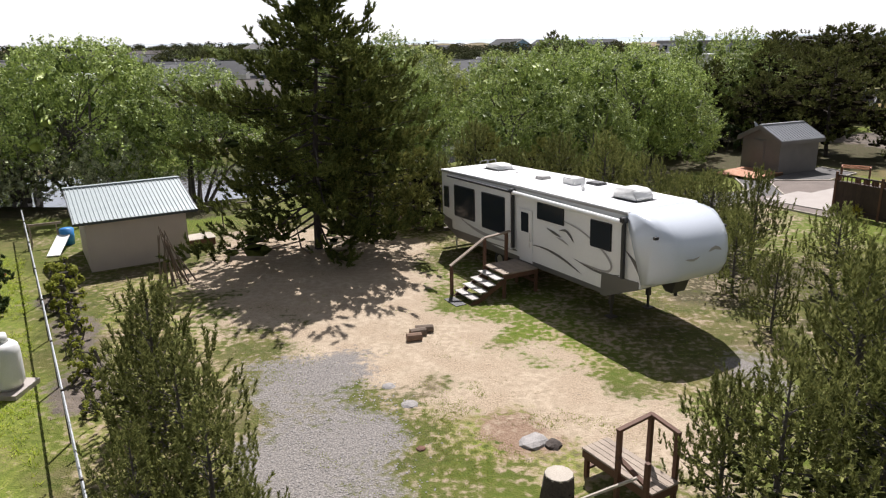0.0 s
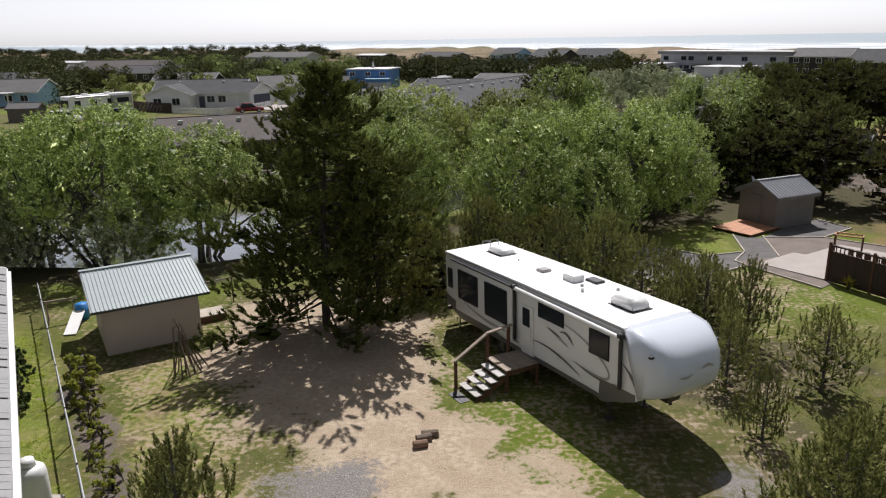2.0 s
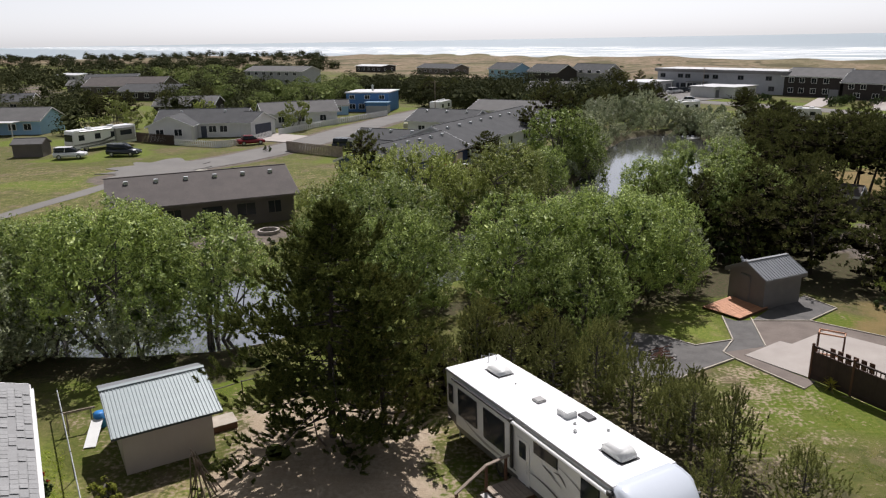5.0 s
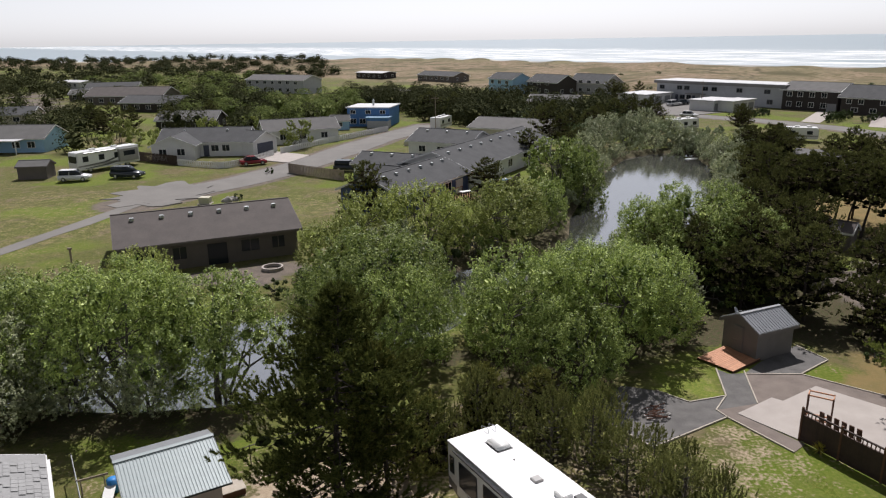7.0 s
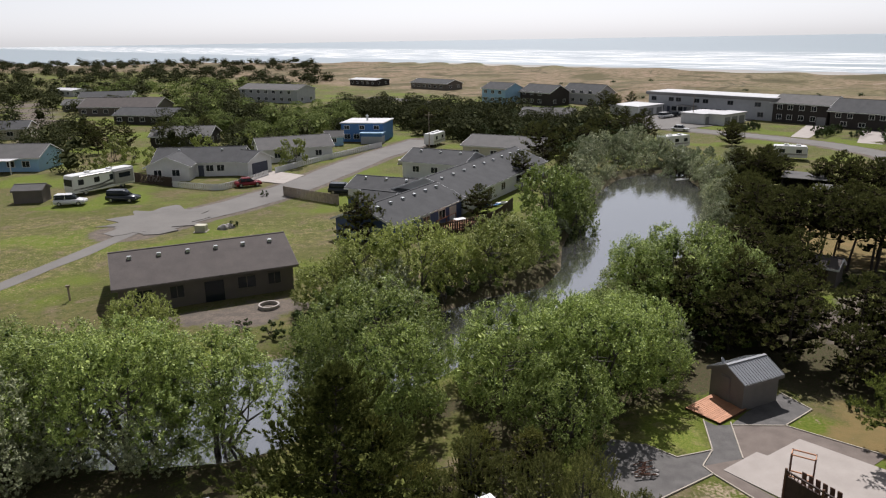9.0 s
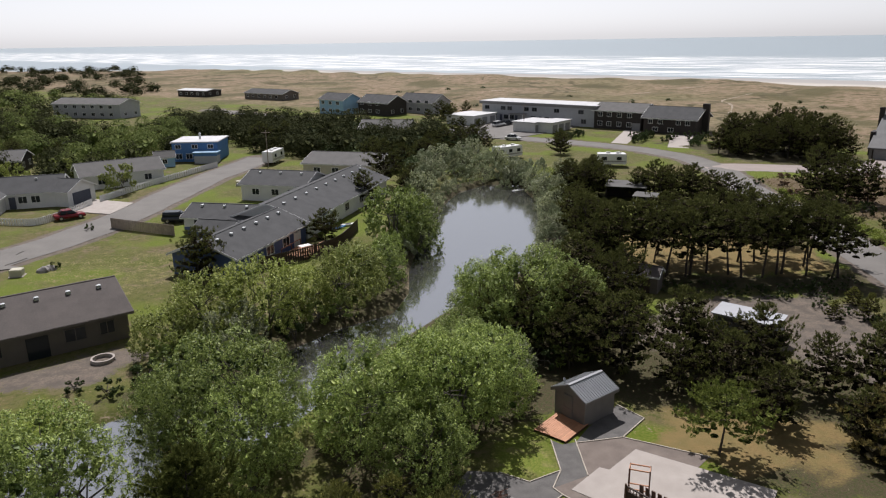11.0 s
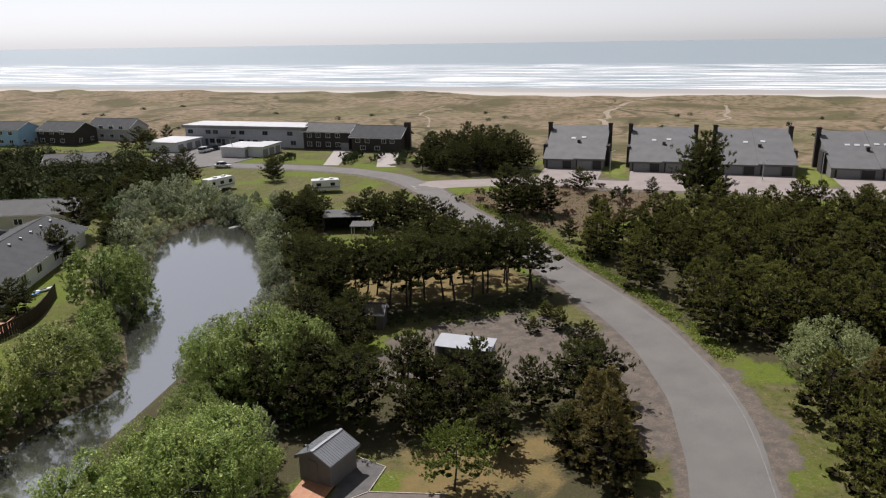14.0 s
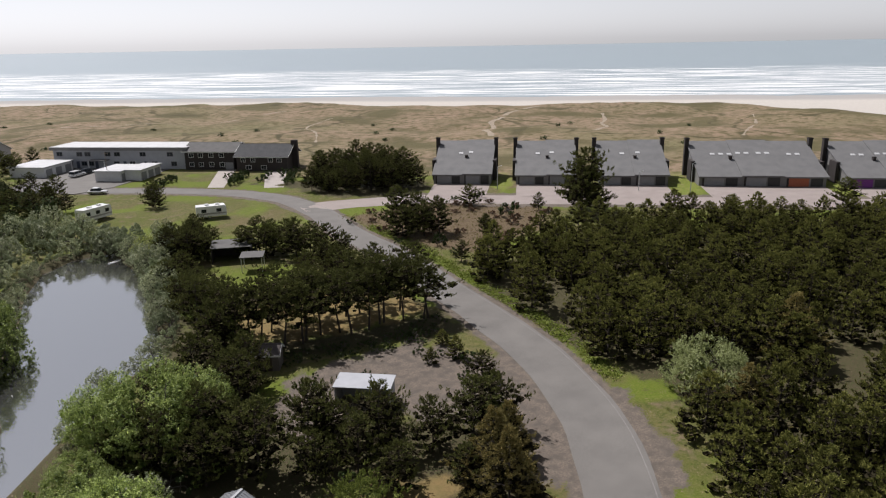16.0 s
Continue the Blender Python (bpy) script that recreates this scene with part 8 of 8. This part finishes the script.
car(-61.8, 107.2, 10, "car_white", "white sport utility car parked by the street", 4.6, 1.85, 1.7, True)
car(-54.6, 109.6, -4, "car_dark", "dark green sport utility car parked by the street", 5.0, 1.95, 1.8, True)
car(-38.2, 121.6, 28, "car_red", "dark red car parked at the picket fence", 4.5)
car(-20.4, 114.6, -8, "car_dark", "dark car with pale roof beside a board fence", 4.8, 1.9, 1.7, True)
car(54.6, 189.5, -40, "car_white", "white car parked at the roadside", 4.5)
car(58.5, 219.5, 38, "car_white", "white pickup on the motel forecourt", 5.2, 1.9, 1.7, True)
car(62.0, 222.5, 38, "car_dark", "dark car on the motel forecourt", 4.6)


def coach(x, y, rz, L, H, label, name="motorhome", category="motorhome"):
    c = empty(name, at(x, y, rz, 0.05), label, category)
    W = 2.5
    bm = B()
    prism(bm, [(-L / 2, 0.5), (L / 2, 0.5), (L / 2 + 0.1, 1.3), (L / 2 - 0.1, H - 0.1), (L / 2 - 0.4, H), (-L / 2, H)], -W / 2, W / 2)
    bmesh.ops.bevel(bm, geom=list(bm.edges), offset=0.06, segments=2, affect="EDGES")
    part("body", bm, "fibreglass", c)
    bm = B()
    prism(bm, [(-L / 2 + 0.2, 0.9), (L / 2, 1.0), (L / 2, 1.25), (-L / 2 + 0.2, 1.35)], -W / 2 - 0.012, W / 2 + 0.012)
    part("stripe", bm, "rv_silver", c)
    n = max(2, int(L / 2.4))
    for i in range(n):
        for yy in (-W / 2 - 0.015, W / 2 + 0.015):
            bm = B()
            u = -L / 2 + L * (i + 0.5) / n
            box(bm, u - 0.5, u + 0.5, yy - 0.012, yy + 0.012, H * 0.52, H * 0.78, 0.01)
            part("window", bm, "glass", c)
    bm = B()
    box(bm, L / 2 - 0.02, L / 2 + 0.06, -W * 0.42, W * 0.42, H * 0.45, H * 0.82)
    part("windscreen", bm, "glass", c)
    for u in (-L * 0.2, L * 0.15):
        bm = B()
        box(bm, u, u + 0.9, -0.35, 0.35, H, H + 0.28, 0.06)
        part("air_conditioner", bm, "white_plastic", c)
    for u in (-L * 0.28, L * 0.32 if L > 8 else -L * 0.08):
        for yy in (-W / 2 + 0.15, W / 2 - 0.15):
            wheel(c, u, yy, 0.42, 0.28)
    return c


rv = coach(-62.6, 118.6, 241, 11.5, 3.4, "long white motorhome with dark windows and grey swooshes")
bm = B()
box(bm, -5.2, -1.6, 1.2, 1.75, 0.95, 3.1, 0.04)
part("slide_out", bm, "rv_silver", rv)
bm = B()
box(bm, -4.6, -2.4, 1.74, 1.765, 1.9, 2.7, 0.01)
part("window", bm, "glass", rv)
bm = B()
rod(bm, (-1.2, 1.36, 3.15), (4.6, 1.36, 3.15), 0.12)
part("awning_roll", bm, "rv_grey", rv)
for z0, z1 in ((0.62, 1.0), (1.1, 1.7)):
    bm = B()
    prism(bm, [(-1.4, z1), (0.6, z0 + 0.12), (4.6, z0), (4.9, z0 + 0.1), (0.9, z0 + 0.34), (-1.2, z1 + 0.25)], 1.255, 1.275)
    part("swoosh", bm, "rv_grey", rv)
coach(44.8, 160.2, 25, 7.2, 2.9, "white travel trailer parked on the lawn", "travel_trailer", "trailer")
coach(63.2, 143.8, -20, 6.0, 2.7, "white travel trailer with side windows", "travel_trailer", "trailer")
coach(-8, 168, 70, 7.0, 2.9, "white travel trailer among dark trees", "travel_trailer", "trailer")


def flat_canopy(x, y, rz, L, W, H, label, roof="roof_white", wall=None, tilt=4, name="canopy", category="canopy"):
    c = empty(name, at(x, y, rz), label, category)
    for u in (-L / 2 + 0.1, L / 2 - 0.1):
        for v in (-W / 2 + 0.1, W / 2 - 0.1):
            bm = B()
            beam(bm, (u, v, -0.1), (u, v, H), 0.1, 0.1)
            part("post", bm, "window_white" if not wall else wall, c)
    bm = B()
    box(bm, -L / 2 - 0.15, L / 2 + 0.15, -W / 2 - 0.15, W / 2 + 0.15, 0, 0.1)
    part("roof", bm, roof, c).matrix_local = pose(0, 0, H, tilt, 0, 0)
    if wall:
        bm = B()
        box(bm, -L / 2, L / 2, W / 2 - 0.08, W / 2, 0, H)
        part("back_wall", bm, wall, c)
        for u in (-L / 2, L / 2 - 0.08):
            bm = B()
            box(bm, u, u + 0.08, -W / 2, W / 2, 0, H)
            part("side_wall", bm, wall, c)
    return c


flat_canopy(38.6, 55.6, -50, 5.6, 2.6, 2.3, "white flat-roofed shelter on the gravel lot", roof="wall_grey", wall="wall_grey")
flat_canopy(52.0, 104.4, -35, 3.4, 3.0, 2.5, "small open shed with grey roof and white posts", "roof_light", tilt=2, name="shed", category="shed")
flat_canopy(52.5, 112.5, -30, 6.5, 4.5, 2.7, "low dark shed with light grey roof", "roof_light", "wall_dark", 3, "shed", "shed")
g = house(31.0, 68.2, -20, "small dark hut under the pines", "shed", "shed")
gable(g, 2.6, 2.2, 1.9, 2.7, "wall_dark", "roof_grey", 0.2, trim="wall_dark")
g = house(-69.6, 110.2, 8, "small weathered grey-brown shed on sand", "shed", "shed")
gable(g, 4.4, 3.2, 2.0, 2.7, "wall_brown", "roof_light", 0.2, trim="wall_brown")


def picket(pts, h, mat, label, gap=0.32, w=0.26):
    rows = curve_pts(pts, gap)
    o = Vector((*pts[0], 0))
    f = empty("fence", pose(pts[0][0], pts[0][1], 0), label, "fence")
    for i, ((q, s), (r, t)) in enumerate(zip(rows, rows[1:])):
        p, d = q - o, (r - q).normalized()
        bm = B()
        z = gz1(q.x, q.y)
        beam(bm, (p.x, p.y, z + h / 2), (p.x + d.x * w, p.y + d.y * w, z + h / 2), 0.03, h)
        part("board", bm, mat, f)
    for zz in (h * 0.25, h * 0.8):
        bm = B()
        for a, b in zip(pts, pts[1:]):
            beam(bm, (a[0] - o.x, a[1] - o.y, zz + gz1(*a)), (b[0] - o.x, b[1] - o.y, zz + gz1(*b)), 0.08, 0.09)
        part("rail", bm, mat, f)
    return f


picket([(-51.6, 121.6), (-42.4, 118.2), (-39.6, 124.6), (-37.4, 131.5)], 1.1, "wall_white", "white picket fence before the white house", 0.4, 0.3)
picket([(-36.6, 133.4), (-30.2, 148), (-20.2, 165.5)], 1.2, "wall_white", "white board fence along the street", 0.6, 0.56)
picket([(-61.5, 127), (-51.6, 121.6)], 1.7, "wood_dark", "dark board fence beside the white house", 0.3, 0.28)
picket([(-30, 113.4), (-19.8, 106.4)], 1.6, "wood_grey", "weathered board fence at the street", 0.3, 0.28)
picket([(-6.6, 86.5), (2.5, 93), (6.4, 103)], 1.7, "wood_dark", "dark board fence on the pond bank", 0.3, 0.28)
picket([(57, 25.5), (61.5, 29.0), (65.0, 35.5)], 1.2, "wood_dark", "dark fence line at the thicket's edge", 0.5, 0.12)
dk = empty("wooden_deck", at(-1.4, 92.8, 62), "raised reddish deck with furniture behind the blue wing", "deck")
for i in range(18):
    bm = B()
    box(bm, -2.6 + 0.29 * i, -2.6 + 0.29 * i + 0.27, -1.8, 1.8, 0.35, 0.4)
    part("deck_board", bm, "wood_deck", dk)
for u in (-2.6, 0, 2.5):
    for v in (-1.75, 1.75):
        bm = B()
        beam(bm, (u, v, -0.1), (u, v, 1.2), 0.09, 0.09)
        part("post", bm, "wood_brown", dk)
for v in (-1.75, 1.75):
    bm = B()
    beam(bm, (-2.6, v, 1.2), (2.55, v, 1.2), 0.1, 0.05)
    part("rail", bm, "wood_deck", dk)
tb = empty("patio_table", at(-1.2, 92.6, 30, 0.42), "pale patio table on the deck", "table")
bm = B()
box(bm, -0.8, 0.8, -0.5, 0.5, 0.7, 0.75, 0.01)
part("tabletop", bm, "white_plastic", tb)
for u in (-0.7, 0.7):
    for v in (-0.4, 0.4):
        bm = B()
        rod(bm, (u, v, 0), (u, v, 0.7), 0.03)
        part("leg", bm, "white_plastic", tb)


def kayak(x, y, rz, mat, label, L=3.4, dz=0.0):
    k = empty("kayak", at(x, y, rz, dz), label, "boat")
    bm = B()
    rings = []
    for i in range(11):
        u = -1 + 2 * i / 10
        w = 0.38 * (1 - u * u) ** 0.6 + 0.01
        rings.append([bm.verts.new((u * L / 2, w * math.cos(a * math.pi / 5), 0.2 + 0.2 * math.sin(a * math.pi / 5) * (0.4 + w) + 0.1 * u * u)) for a in range(10)])
    for a, b in zip(rings, rings[1:]):
        for i in range(10):
            bm.faces.new((a[i], a[(i + 1) % 10], b[(i + 1) % 10], b[i]))
    part("hull", bm, mat, k, "", True)
    bm = B()
    box(bm, -0.5, 0.35, -0.2, 0.2, 0.36, 0.42, 0.04)
    part("cockpit", bm, "black", k)


kayak(3.3, 104.2, 30, "tarp_blue", "blue plastic kayak at the bank")
kayak(5.2, 106.0, 20, "white_plastic", "white dinghy at the bank", 2.6)
kayak(30.5, 72.0, -40, "tarp_teal", "teal kayak lying on the bank")
kayak(33.1, 69.9, 80, "white_plastic", "white dinghy propped on the bank", 2.4)
kayak(38.2, 127.5, 20, "white_plastic", "white boat moored by the reeds", 3.6, 0.3)


def pole(x, y, h, label, lamp=True):
    p = empty("street_lamp" if lamp else "utility_pole", at(x, y), label, "lamp" if lamp else "pole")
    bm = B()
    rod(bm, (0, 0, -0.3), (0, 0, h), 0.11, 0.07, 8)
    part("pole", bm, "wood_grey" if not lamp else "galv", p)
    bm = B()
    if lamp:
        beam(bm, (0, 0, h - 0.2), (1.1, 0, h), 0.05, 0.05)
        box(bm, 0.9, 1.5, -0.12, 0.12, h - 0.06, h + 0.06, 0.02)
        part("lamp_arm", bm, "galv", p)
    else:
        beam(bm, (-0.9, 0, h - 0.5), (0.9, 0, h - 0.5), 0.1, 0.1)
        part("crossarm", bm, "wood_grey", p)


pole(126.5, 121.2, 5.5, "grey street lamp post by the condominiums")
pole(147.9, 95.3, 4.5, "grey street lamp post by the condominiums")
pole(153.8, 85.2, 7.0, "grey street lamp post by the condominiums")
pole(62.5, 206, 8, "wooden utility pole near the motel", False)
pole(-9, 163, 8, "wooden utility pole by the street", False)
for x, y, lab in ((-35.5, 91.3, "green utility box in the grass"), (-13.5, 143, "utility box at the street corner")):
    u = empty("utility_box", at(x, y), lab, "utility box")
    bm = B()
    box(bm, -0.7, 0.7, -0.6, 0.6, 0, 0.9, 0.05)
    part("cabinet", bm, "wall_cream", u)
    bm = B()
    box(bm, -0.85, 0.85, -0.75, 0.75, -0.2, 0.06)
    part("base", bm, "concrete", u)
for x, y in ((-32.4, 93.2), (-32.9, 92.4)):
    bm = B()
    rough_block(bm, 0.8, x, 0.8)
    tagged(part("boulder", bm, "stone"), "pale boulder in the grass", "boulder").matrix_world = at(x, y, 10 * x)
ps = empty("marker_post", at(-39.3, 65.4), "weathered wooden marker post in grass", "post")
bm = B()
beam(bm, (0, 0, -0.2), (0, 0, 1.4), 0.14, 0.14)
part("post", bm, "wood_grey", ps)
bm = B()
box(bm, -0.2, 0.2, -0.12, 0.12, 1.4, 1.6, 0.02)
part("cap", bm, "wood_grey", ps)
pt = empty("picnic_table", at(-87, 146.4, 20), "wooden picnic table on a lawn", "table")
for nm, a in (("tabletop", (-0.9, 0.9, -0.4, 0.4, 0.7, 0.75)), ("bench", (-0.9, 0.9, -0.85, -0.6, 0.42, 0.46)), ("bench", (-0.9, 0.9, 0.6, 0.85, 0.42, 0.46))):
    bm = B()
    box(bm, *a)
    part(nm, bm, "wood_grey", pt)
for u in (-0.6, 0.6):
    bm = B()
    beam(bm, (u, -0.75, 0), (u, 0.25, 0.7), 0.06, 0.08)
    beam(bm, (u, 0.75, 0), (u, -0.25, 0.7), 0.06, 0.08)
    part("leg_frame", bm, "wood_grey", pt)
